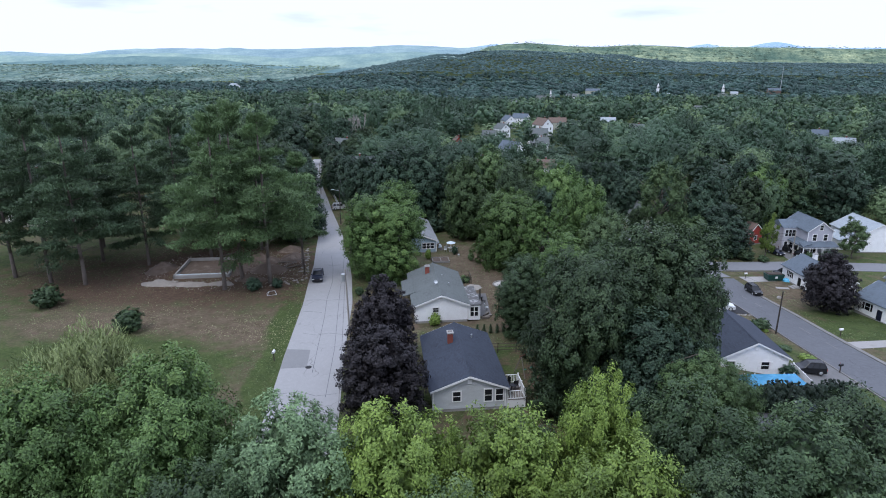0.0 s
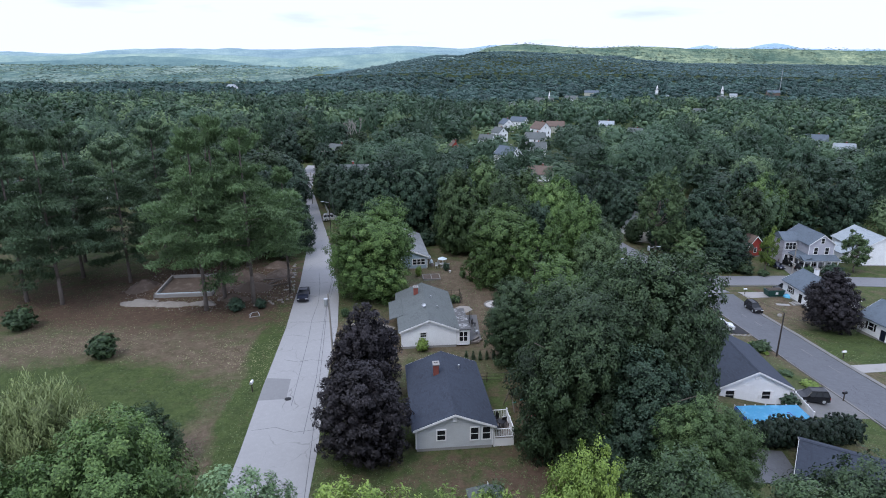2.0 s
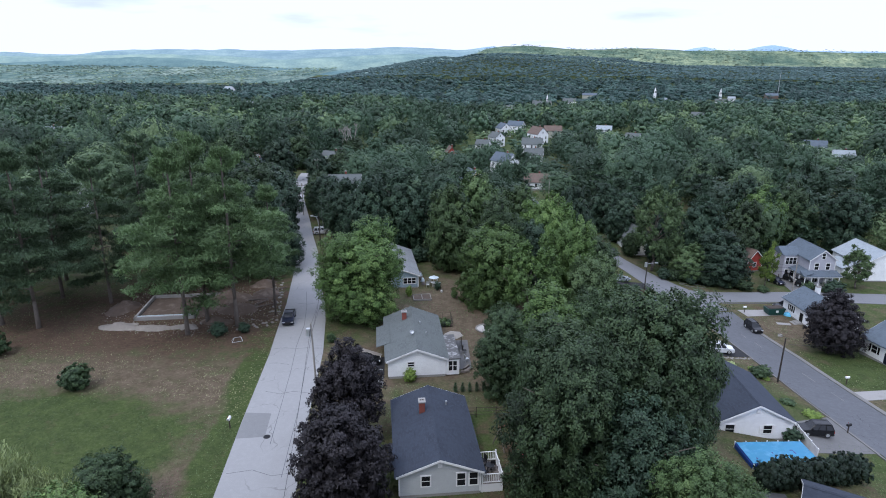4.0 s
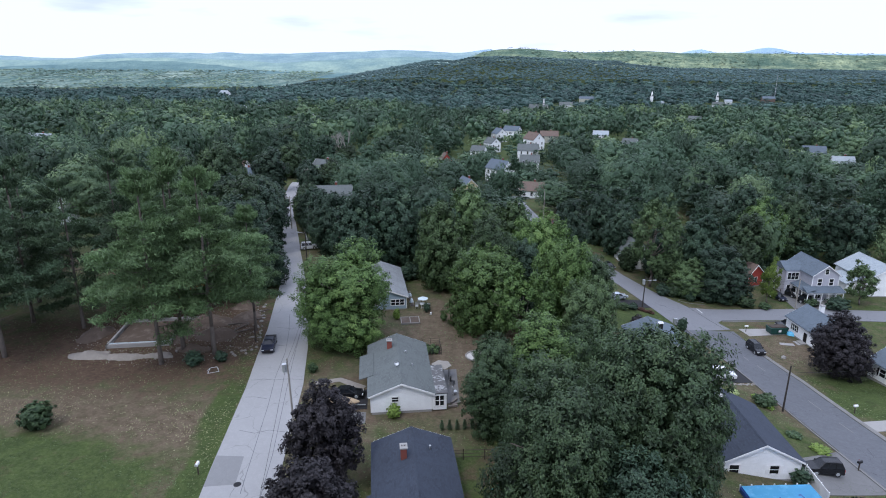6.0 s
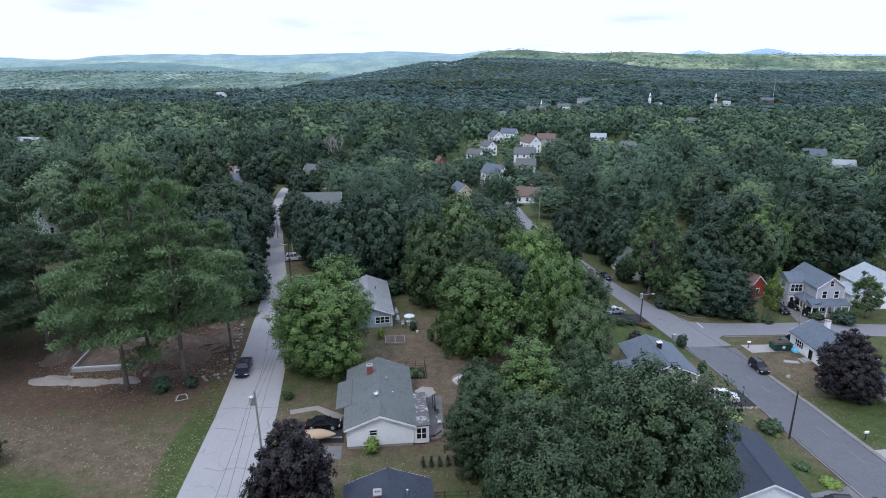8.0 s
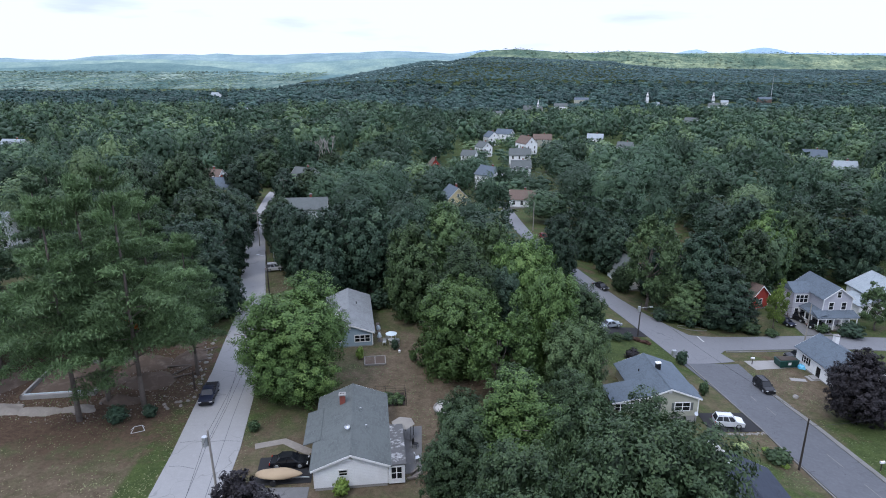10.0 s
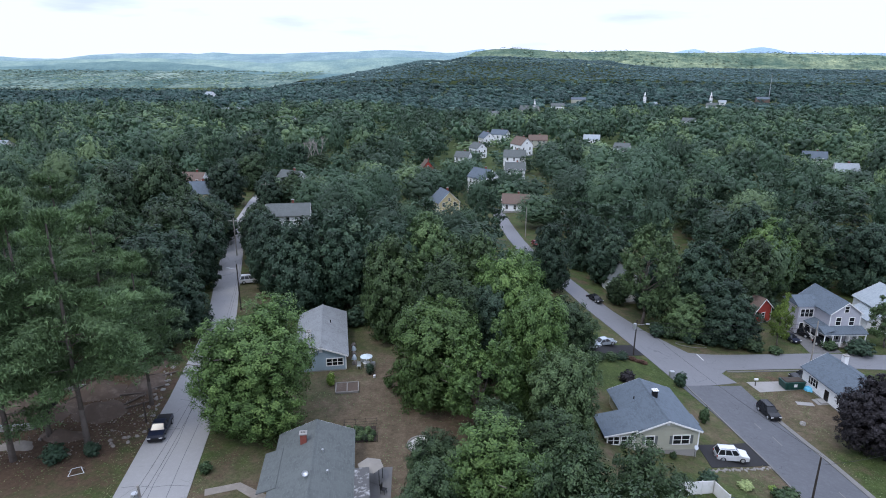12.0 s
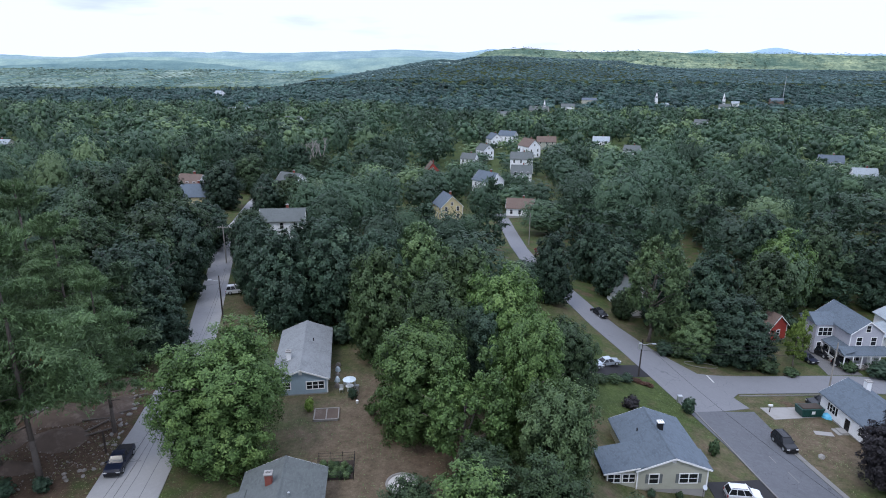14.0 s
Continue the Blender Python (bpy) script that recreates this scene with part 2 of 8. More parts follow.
def backdrop_material(name, low, high, glow, coarse=0.35):
    """Far hillside: long patches of wood and meadow, and a faint grain of tree tops, with haze painted into colour and
    glow.
    """
    m, nt, b = nodes_of(name)
    c = mixc(nt, ramp_of(nt, noise_of(nt, 0.004, 8, 0.62, (1, 0.3, 7)), 0.36, 0.66), low, high)
    c = mixc(nt, ramp_of(nt, noise_of(nt, 0.016, 6, 0.7, (1, 0.3, 6)), 0.40, 0.60), mixc(nt, coarse, c, low), c)
    c = mixc(nt, ramp_of(nt, noise_of(nt, 0.05, 5, 0.7, (1, 0.5, 4)), 0.38, 0.62), mixc(nt, coarse, c, (0.62, 0.68, 0.72), "MULTIPLY"), c)
    c = mixc(nt, ramp_of(nt, noise_of(nt, 0.14, 3, 0.6, (1, 0.6, 1.5)), 0.40, 0.60), mixc(nt, coarse, c, (0.55, 0.62, 0.66), "MULTIPLY"), c)
    nt.links.new(c, b.inputs["Base Color"])
    # added glow brightens the slope, as haze and sunlight would
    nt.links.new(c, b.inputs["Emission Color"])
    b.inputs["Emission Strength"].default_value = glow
    b.inputs["Roughness"].default_value = 1.0
    b.inputs["Specular IOR Level"].default_value = 0.0
    return m


M = {}
M["ground"] = ground_material()
M["road_pale"] = pavement_material("bleached_asphalt", (0.323, 0.321, 0.318), 0.16, 0.55, 0.16)
M["road_dark"] = pavement_material("worn_asphalt", (0.124, 0.129, 0.140), 0.34, 0.8, 0.5)
M["road_mid"] = pavement_material("grey_asphalt", (0.190, 0.194, 0.204), 0.14, 0.5)
M["drive_black"] = pavement_material("sealed_asphalt", (0.028, 0.028, 0.03), 0.2, 0.2)
M["drive_grey"] = pavement_material("driveway_asphalt", (0.16, 0.158, 0.155), 0.25, 0.6, 0.4)
M["road_patch"] = pavement_material("asphalt_repair", (0.225, 0.226, 0.226), 0.14, 0.3, 0.4)
M["kerb"] = plain("worn_kerb_concrete", (0.21, 0.205, 0.195), 0.9, 0, 0.35, 0.8, (0.09, 0.085, 0.07), 0.3)
M["concrete"] = plain("concrete", (0.31, 0.30, 0.285), 0.85, 0, 0.25, 1.2, (0.2, 0.19, 0.17), 0.2)
M["white_paint"] = plain("white_paint", (0.78, 0.78, 0.77), 0.5, 0, 0.1, 1.5, (0.55, 0.55, 0.52))
M["white_wall"] = siding("white_siding", (0.87, 0.88, 0.88))
M["grey_wall"] = siding("pale_grey_siding", (0.52, 0.54, 0.54))
M["blue_wall"] = siding("blue_siding", (0.29, 0.38, 0.44))
M["sand_wall"] = siding("sand_siding", (0.40, 0.40, 0.325))
M["lilac_wall"] = siding("lilac_grey_siding", (0.42, 0.42, 0.46))
M["yellow_wall"] = siding("cream_yellow_siding", (0.62, 0.52, 0.30))
M["red_wall"] = siding("red_barn_siding", (0.38, 0.05, 0.035))
M["teal_wall"] = siding("dull_teal_boards", (0.13, 0.20, 0.22))
M["roof_navy"] = shingles("navy_black_shingles", (0.034, 0.041, 0.055))
M["roof_grey"] = shingles("weathered_grey_shingles", (0.090, 0.100, 0.098))
M["roof_slate"] = shingles("slate_blue_shingles", (0.085, 0.105, 0.125))
M["roof_pale"] = shingles("pale_metal_roof", (0.24, 0.27, 0.285), 0.2)
M["roof_worn"] = shingles("bleached_grey_shingles", (0.165, 0.175, 0.178), 0.35)
M["roof_brown"] = shingles("brown_shingles", (0.115, 0.085, 0.07))
M["roof_flat"] = plain("weathered_flat_roof", (0.11, 0.11, 0.11), 0.9, 0, 0.4, 1.8, (0.5, 0.5, 0.5), 0.3)
M["pale_sand"] = plain("white_sand", (0.5, 0.48, 0.45), 1.0, 0, 0.25, 2.0, (0.35, 0.33, 0.3), 0.4)
M["brick"] = plain("chimney_brick", (0.26, 0.075, 0.055), 0.85, 0, 0.35, 6.0, (0.12, 0.06, 0.05), 0.4)
M["glass"] = plain("dark_window_glass", (0.012, 0.014, 0.017), 0.06, 0, 0.1, 1.0, None, 0, 0.4)
M["dark_metal"] = plain("dark_metal", (0.03, 0.03, 0.032), 0.5, 0.6, 0.2, 4)
M["pale_metal"] = plain("galvanised_metal", (0.55, 0.57, 0.58), 0.4, 0.7, 0.15, 4)
M["black_paint"] = plain("black_car_paint", (0.010, 0.011, 0.013), 0.26, 0.0, 0.1, 1, None, 0, 0.4)
M["white_car"] = plain("silver_white_car_paint", (0.66, 0.68, 0.70), 0.25, 0.2, 0.06, 1, None, 0, 0.6)
M["blue_car"] = plain("slate_blue_car_paint", (0.010, 0.014, 0.030), 0.28, 0.0, 0.1, 1, None, 0, 0.35)
M["red_car"] = plain("red_car_paint", (0.25, 0.02, 0.02), 0.22, 0.2, 0.1, 1, None, 0, 0.6)
M["silver_car"] = plain("silver_car_paint", (0.45, 0.50, 0.54), 0.25, 0.5, 0.06, 1, None, 0, 0.6)
M["rubber"] = plain("tyre_rubber", (0.018, 0.018, 0.018), 0.85, 0, 0.2, 6)
M["lamp_clear"] = plain("clear_lamp_lens", (0.7, 0.7, 0.7), 0.1, 0.3, 0.05, 2)
M["lamp_red"] = plain("red_lamp_lens", (0.3, 0.012, 0.01), 0.15, 0, 0.1, 2)
M["wood_pole"] = plain("tarred_pole_wood", (0.040, 0.033, 0.028), 0.9, 0, 0.4, 3, (0.07, 0.06, 0.05), 0.3)
M["pale_pole"] = plain("silvered_pole_wood", (0.30, 0.28, 0.25), 0.9, 0, 0.3, 3, (0.18, 0.16, 0.14), 0.3)
M["bark"] = plain("grey_brown_bark", (0.16, 0.135, 0.115), 0.95, 0, 0.45, 2.5, (0.05, 0.04, 0.032), 0.6)
M["dead_wood"] = plain("bleached_dead_wood", (0.34, 0.31, 0.28), 0.95, 0, 0.3, 2.5, None, 0.3)
M["deck_wood"] = plain("weathered_deck_boards", (0.22, 0.19, 0.165), 0.85, 0, 0.35, 2.2, (0.12, 0.11, 0.10), 0.3)
M["dark_wood"] = plain("dark_stained_wood", (0.06, 0.045, 0.035), 0.8, 0, 0.35, 3)
M["red_wood"] = plain("reddish_playset_wood", (0.17, 0.06, 0.04), 0.8, 0, 0.3, 3)
M["stone"] = plain("field_stone", (0.30, 0.285, 0.26), 0.95, 0, 0.45, 2.0, (0.16, 0.14, 0.12), 0.6)
M["soil"] = plain("turned_soil", (0.125, 0.092, 0.07), 1.0, 0, 0.45, 0.9, (0.19, 0.155, 0.125), 0.8)
M["mulch"] = plain("dark_mulch", (0.045, 0.032, 0.025), 1.0, 0, 0.4, 3, None, 0.6)
M["blue_tarp"] = plain("bright_blue_pool_cover", (0.10, 0.45, 0.70), 0.25, 0, 0.15, 0.9, (0.20, 0.58, 0.80))
M["blue_wall_pool"] = plain("deep_blue_pool_wall", (0.012, 0.06, 0.28), 0.35, 0, 0.2, 1.2)
M["tan_cloth"] = plain("tan_boat_cover", (0.40, 0.30, 0.19), 0.9, 0, 0.25, 1.6, (0.3, 0.22, 0.14), 0.2)
M["beige_cloth"] = plain("sun_faded_canopy_cloth", (0.27, 0.25, 0.22), 0.9, 0, 0.25, 1.6)
M["pale_cloth"] = plain("pale_blue_grey_cloth", (0.52, 0.60, 0.63), 0.85, 0, 0.15, 2.0)
M["orange"] = plain("orange_machine_paint", (0.50, 0.13, 0.015), 0.45, 0, 0.25, 2.5, (0.2, 0.07, 0.02))
M["green_bin"] = plain("dark_green_steel", (0.012, 0.06, 0.05), 0.5, 0, 0.3, 2)
M["pink"] = plain("faded_pink_plastic", (0.55, 0.10, 0.16), 0.5, 0, 0.15, 3)
M["green_slide"] = plain("green_plastic", (0.03, 0.17, 0.13), 0.4, 0, 0.15, 3)
M["sand"] = plain("pale_sand", (0.25, 0.225, 0.195), 1.0, 0, 0.25, 2.0, (0.28, 0.25, 0.22), 0.4)
M["line_paint"] = plain("worn_road_paint", (0.55, 0.55, 0.53), 0.8, 0, 0.3, 3)
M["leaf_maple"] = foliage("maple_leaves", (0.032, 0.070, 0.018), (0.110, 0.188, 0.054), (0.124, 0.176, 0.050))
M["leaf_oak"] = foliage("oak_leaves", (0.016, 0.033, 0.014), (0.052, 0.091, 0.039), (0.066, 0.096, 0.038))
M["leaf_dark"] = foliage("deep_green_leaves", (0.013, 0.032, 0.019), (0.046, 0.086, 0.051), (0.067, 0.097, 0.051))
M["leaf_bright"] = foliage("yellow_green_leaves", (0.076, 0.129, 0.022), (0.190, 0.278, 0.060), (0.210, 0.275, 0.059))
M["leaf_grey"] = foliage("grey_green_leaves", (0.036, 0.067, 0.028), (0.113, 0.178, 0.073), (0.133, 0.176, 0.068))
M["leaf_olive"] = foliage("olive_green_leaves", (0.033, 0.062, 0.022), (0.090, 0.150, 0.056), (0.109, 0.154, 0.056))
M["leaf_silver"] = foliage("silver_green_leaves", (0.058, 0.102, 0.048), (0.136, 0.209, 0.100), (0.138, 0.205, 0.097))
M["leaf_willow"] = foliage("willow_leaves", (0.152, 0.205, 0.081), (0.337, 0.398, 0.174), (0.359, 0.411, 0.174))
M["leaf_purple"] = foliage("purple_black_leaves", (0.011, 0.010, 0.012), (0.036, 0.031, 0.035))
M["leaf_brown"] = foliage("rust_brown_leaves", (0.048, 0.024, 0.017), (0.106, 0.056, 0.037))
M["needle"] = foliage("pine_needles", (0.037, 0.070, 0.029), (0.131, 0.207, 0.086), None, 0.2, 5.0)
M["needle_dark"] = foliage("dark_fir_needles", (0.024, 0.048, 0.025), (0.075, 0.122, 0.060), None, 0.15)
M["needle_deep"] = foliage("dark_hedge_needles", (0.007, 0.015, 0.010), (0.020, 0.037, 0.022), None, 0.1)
# next two: paler, bluer, more translucent, with distance haze put into the colour
M["forest_far"] = foliage("haze_tinted_woodland_leaves", (0.044, 0.094, 0.087), (0.093, 0.175, 0.149), (0.126, 0.201, 0.155), 0.35, 0.9, 0.15, 0.25)
M["forest_hill"] = foliage("haze_tinted_hill_leaves", (0.112, 0.199, 0.200), (0.165, 0.266, 0.252), (0.188, 0.284, 0.239), 0.5, 0.7, 0.1, 0.15)
M["forest"] = foliage("mixed_woodland_leaves", (0.031, 0.060, 0.037), (0.073, 0.135, 0.075), (0.131, 0.177, 0.071), 0.2, 2.6, 0.22, 0.25)
M["grass"] = foliage("grass_blades", (0.075, 0.120, 0.045), (0.14, 0.19, 0.08), (0.30, 0.25, 0.16), 0.3)


# ---- lie of the land ----
def sm(t):
    t = np.clip(t, 0.0, 1.0)
    return t * t * (3 - 2 * t)


def land(x, y):
    """Height of the ground: level by the pale road, falling to the lower road and to the valley, with a wooded hill beyond."""
    drop = 9.2 * sm((x - 8) / 50) * (0.55 + 0.45 * sm((y - 40) / 80))
    vale = 9 * sm((y - 150) / 110) * sm((x + 60) / 72) + 1.2 * sm((y - 85) / 60) + 2.5 * sm((y - 170) / 80)
    z = -(drop + vale * (1 - drop / 9.2)) - 3 * sm((y - 230) / 150) - 10 * sm((y - 330) / 500)
    rise = np.interp(x, [-360, -240, -60, 30, 133, 290, 470, 550, 620, 1400, 3000], [0, 24, 55, 66, 72, 65, 57, 45, 38, 30, 30])
    hill = rise * np.exp(-(((y - 1900) / 400) ** 2))
    dip = 1.3 * np.exp(-(((x - 31.5) / 5) ** 2) - ((y - 91.5) / 3.6) ** 2)
    return z + hill - dip


def gz(x, y):
    return float(land(np.float64(x), np.float64(y)))


def link_mesh(name, verts, faces, mat, parent=None, label="", attrs=None, smooth=False):
    """One mesh object from arrays of corners and of equal-sized faces."""
    me = bpy.data.meshes.new(name)
    verts, faces = np.asarray(verts, np.float32), np.asarray(faces, np.int32)
    k = faces.shape[1]
    me.vertices.add(len(verts))
    me.vertices.foreach_set("co", verts.ravel())
    me.loops.add(faces.size)
    me.loops.foreach_set("vertex_index", faces.ravel())
    me.polygons.add(len(faces))
    me.polygons.foreach_set("loop_start", np.arange(0, faces.size, k, dtype=np.int32))
    me.polygons.foreach_set("loop_total", np.full(len(faces), k, np.int32))
    me.update(calc_edges=True)
    for key, values in (attrs or {}).items():
        a = me.attributes.new(key, "FLOAT", "POINT")
        a.data.foreach_set("value", np.asarray(values, np.float32))
    if smooth:
        me.polygons.foreach_set("use_smooth", np.ones(len(faces), bool))
    me.materials.append(mat)
    ob = new(name, me)
    ob.parent = parent
    if label:
        ob["label"] = label
    return ob


def hash2(x, y, s):
    """Smooth value noise over the plan, 0 to 1."""
    x, y = np.asarray(x) / s, np.asarray(y) / s
    xi, yi = np.floor(x), np.floor(y)
    fx, fy = sm(x - xi), sm(y - yi)

    def h(a, b):
        v = np.sin(a * 127.1 + b * 311.7) * 43758.5453
        return v - np.floor(v)

    return (h(xi, yi) * (1 - fx) + h(xi + 1, yi) * fx) * (1 - fy) + (h(xi, yi + 1) * (1 - fx) + h(xi + 1, yi + 1) * fx) * fy


def blob(x, y, cx, cy, rx, ry):
    return np.clip(1.3 - np.hypot((x - cx) / rx, (y - cy) / ry), 0, 1)


gx = np.concatenate([-np.geomspace(3800, 100, 26), np.arange(-95, 116, 2.0), np.geomspace(120, 3800, 26)])
gy = np.concatenate([[-900, -500, -250, -120, -60], np.arange(-40, 231, 2.0), np.geomspace(235, 3950, 48)])
GX, GY = np.meshgrid(gx, gy)
GZ = land(GX, GY)
far_wood = sm((GY - 135) / 30)
dry = 0.45 + 0.5 * (hash2(GX, GY, 13) - 0.5)
dry += 0.45 * blob(GX, GY, -32, 70, 22, 11) + 0.6 * blob(GX, GY, 4, 92, 7, 18) + 0.7 * blob(GX, GY, -23.2, 53, 3.2, 9) + 0.3 * blob(GX, GY, -20, 70, 2, 12)
dry -= 1.5 * blob(GX, GY, -41, 60, 19, 9) + 1.7 * np.clip(1.6 - np.abs(GX + 20.9 + (GY - 62) * 0.125) / 1.1, 0, 1) * (GY < 89) * (GY > 40) + 1.1 * blob(GX, GY, 66, 92, 9, 9) + 0.6 * blob(GX, GY, 36, 116, 10, 10) + 0.8 * blob(GX, GY, 30, 132, 9, 9) + 0.5 * blob(GX, GY, 54, 136, 9, 6) + 0.4 * blob(GX, GY, 6, 62, 5, 6)
dry += 0.35 * blob(GX, GY, -2, 98, 10, 22) + 0.35 * blob(GX, GY, 62, 110, 8, 8) + 0.3 * blob(GX, GY, 48, 88, 2.5, 6) - 0.35 * blob(GX, GY, 40, 84, 9, 7)
dry -= 0.35 * far_wood + 0.6 * sm((GY - 300) / 200)
bare = 0.12 + 0 * GX
bare += 0.55 * blob(GX, GY, -40, 84, 26, 7) + 0.9 * blob(GX, GY, -36, 98, 16, 13) + 0.5 * blob(GX, GY, 14, 80, 9, 28) + 0.4 * blob(GX, GY, 12, 55, 9, 12)
bare += 0.45 * blob(GX, GY, -55, 92, 20, 12) + 0.35 * blob(GX, GY, 3, 48, 12, 5) + 0.55 * blob(GX, GY, 63, 119, 5, 2)
bare += 0.2 * far_wood - 0.8 * sm((GY - 300) / 200)
idx = np.arange(GX.size).reshape(GX.shape)
quads = np.stack([idx[:-1, :-1], idx[:-1, 1:], idx[1:, 1:], idx[1:, :-1]], -1).reshape(-1, 4)
ground = link_mesh("ground", np.stack([GX, GY, GZ], -1).reshape(-1, 3), quads, M["ground"], attrs={"dry": dry.ravel(), "bare": bare.ravel()}, smooth=True)
tagged(ground, "dry brown and green lawns falling to a wooded valley", "ground", kind="structure")


# ---- helpers for built things ----
def part(name, bm, mat, parent=None, label=""):
    me = bpy.data.meshes.new(name)
    bmesh.ops.recalc_face_normals(bm, faces=bm.faces)
    bm.to_mesh(me)
    bm.free()
    me.materials.append(mat)
    ob = new(name, me)
    ob.parent = parent
    if label:
        ob["label"] = label
    return ob


def thing(name, x, y, z, rot, label, category, group=""):
    ob = new(name)
    ob.matrix_basis = pose(x, y, z, 0, 0, rot)
    ob.empty_display_size = 0.2
    return tagged(ob, label, category, group)


def box(bm, x0, x1, y0, y1, z0, z1, bevel=0.0, taper=0.0):
    r = bmesh.ops.create_cube(bm, size=1.0)
    for v in r["verts"]:
        k = 1 - taper * (v.co.z + 0.5)
        v.co = Vector(((x0 + x1) / 2 + v.co.x * (x1 - x0) * k, (y0 + y1) / 2 + v.co.y * (y1 - y0) * k, (z0 + z1) / 2 + v.co.z * (z1 - z0)))
    if bevel:
        es = {e for v in r["verts"] for e in v.link_edges}
        bmesh.ops.bevel(bm, geom=list(es), offset=bevel, segments=2, affect="EDGES")
    return bm


def rod(bm, a, b, r0, r1=None, n=8):
    a, b = Vector(a), Vector(b)
    r1 = r0 if r1 is None else r1
    m = Matrix.Translation((a + b) / 2) @ (b - a).to_track_quat("Z", "Y").to_matrix().to_4x4()
    bmesh.ops.create_cone(bm, cap_ends=True, segments=n, radius1=r0, radius2=r1, depth=(b - a).length, matrix=m)
    return bm


def prism(bm, poly, axis, lo, hi):
    """Extrudes a polygon of (u, v): axis 'y' takes (x, z), 'x' takes (y, z), 'z' takes (x, y)."""
    def at(u, v, w):
        return {"y": (u, w, v), "x": (w, u, v), "z": (u, v, w)}[axis]
    lower, upper = [bm.verts.new(at(u, v, lo)) for u, v in poly], [bm.verts.new(at(u, v, hi)) for u, v in poly]
    bm.faces.new(lower)
    bm.faces.new(upper[::-1])
    n = len(poly)
    for i in range(n):
        bm.faces.new([lower[i], lower[(i + 1) % n], upper[(i + 1) % n], upper[i]])
    return bm


def draped(name, poly, lift, mat, thick=0.25, step=1.5):
    """A sheet cut to a plan polygon that follows the ground, with real edges down into it."""
    bm = bmesh.new()
    bm.faces.new([bm.verts.new((x, y, 0)) for x, y in poly])
    xs, ys = [p[0] for p in poly], [p[1] for p in poly]
    for axis, lo, hi in ((0, min(xs), max(xs)), (1, min(ys), max(ys))):
        v = math.ceil(lo / step) * step
        while v < hi:
            co, no = ((v, 0, 0), (1, 0, 0)) if axis == 0 else ((0, v, 0), (0, 1, 0))
            bmesh.ops.bisect_plane(bm, geom=bm.verts[:] + bm.edges[:] + bm.faces[:], plane_co=co, plane_no=no)
            v += step
    bmesh.ops.triangulate(bm, faces=bm.faces)
    for v in bm.verts:
        v.co.z = gz(v.co.x, v.co.y) + lift
    r = bmesh.ops.extrude_face_region(bm, geom=bm.faces[:])
    for v in (e for e in r["geom"] if isinstance(e, bmesh.types.BMVert)):
        v.co.z -= thick
    return part(name, bm, mat)


def ribbon(line, widths, off=0.0):
    """Plan polygon of a strip along a line of points."""
    left, right = [], []
    for i, (x, y) in enumerate(line):
        a, b = line[max(0, i - 1)], line[min(len(line) - 1, i + 1)]
        d = Vector((b[0] - a[0], b[1] - a[1])).normalized()
        w = widths[i] if isinstance(widths, (list, tuple)) else widths
        left.append((x - d.y * (off + w / 2), y + d.x * (off + w / 2)))
        right.append((x - d.y * (off - w / 2), y + d.x * (off - w / 2)))
    return right + left[::-1]


# ---- roads, kerbs, drives ----
WEST = [(-11.4, 18), (-13.4, 36), (-15.0, 52), (-16.6, 64), (-18.3, 80), (-19.9, 90), (-21.3, 98), (-23.2, 106), (-25.4, 117), (-28.4, 128), (-31.7, 139), (-35.4, 152), (-39.2, 165), (-44.6, 183), (-47.2, 200), (-50.2, 215), (-52.6, 228), (-53.6, 236)]
LOWER = [(58.0, 28), (56.0, 50), (54.6, 68), (53.4, 84), (52.7, 97), (51.4, 108), (50.0, 116.6), (46.9, 125.5), (42.5, 134), (39.0, 142), (36.4, 150), (34.2, 157.5), (31.2, 166), (28.9, 176), (27.9, 190), (27.7, 206), (27.6, 232), (27.2, 250)]
NEWER = LOWER[6:]
road_w = draped("road", ribbon(WEST, [7.2, 7.2, 7.1, 6.9, 6.9, 6.6, 6.0, 5.2, 4.8, 4.6, 4.6, 4.6, 4.6, 4.6, 4.6, 4.6, 4.6, 4.6]), 0.06, M["road_pale"])
tagged(road_w, "pale bleached asphalt residential road with cracks", "road", kind="structure")
road_s = draped("road", ribbon(LOWER[:7], [7.6, 7.6, 7.8, 8.0, 8.4, 9.2, 10.8]), 0.06, M["road_dark"])
tagged(road_s, "worn dark grey patched asphalt street", "road", kind="structure")
road_n = draped("road", ribbon(NEWER, [10.8, 10.0, 7.0, 5.9, 5.3, 5.0, 4.8, 4.6, 4.4, 4.2, 4.0, 4.0]), 0.075, M["road_mid"])
tagged(road_n, "smoother grey asphalt street curving uphill", "road", kind="structure")
road_e = draped("road", ribbon([(53.6, 125.3), (60, 125.6), (74, 126.2), (90, 125.2), (112, 122)], [5.6, 5.4, 5.4, 5.6, 6.2]), 0.09, M["road_mid"])
tagged(road_e, "grey asphalt side street", "road", kind="structure")
road_j = draped("road", [(44.6, 119.4), (52.2, 119.4), (55.2, 122.5), (56.6, 122.7), (56.6, 128.2), (53.6, 128.1), (50.0, 128.1), (47.4, 128.9), (45.4, 130.8), (44.2, 133.6), (41.6, 132.4)], 0.083, M["road_mid"])
tagged(road_j, "grey asphalt apron where two streets meet", "road", kind="structure")
for label, line, side in (("worn concrete kerb along the lower street", LOWER[:6], -4.1), ("worn concrete kerb along the lower street", LOWER[1:7], 4.35)):
    k = draped("kerb", ribbon(line, 0.2, side), 0.15, M["kerb"])
    tagged(k, label, "kerb", kind="structure")
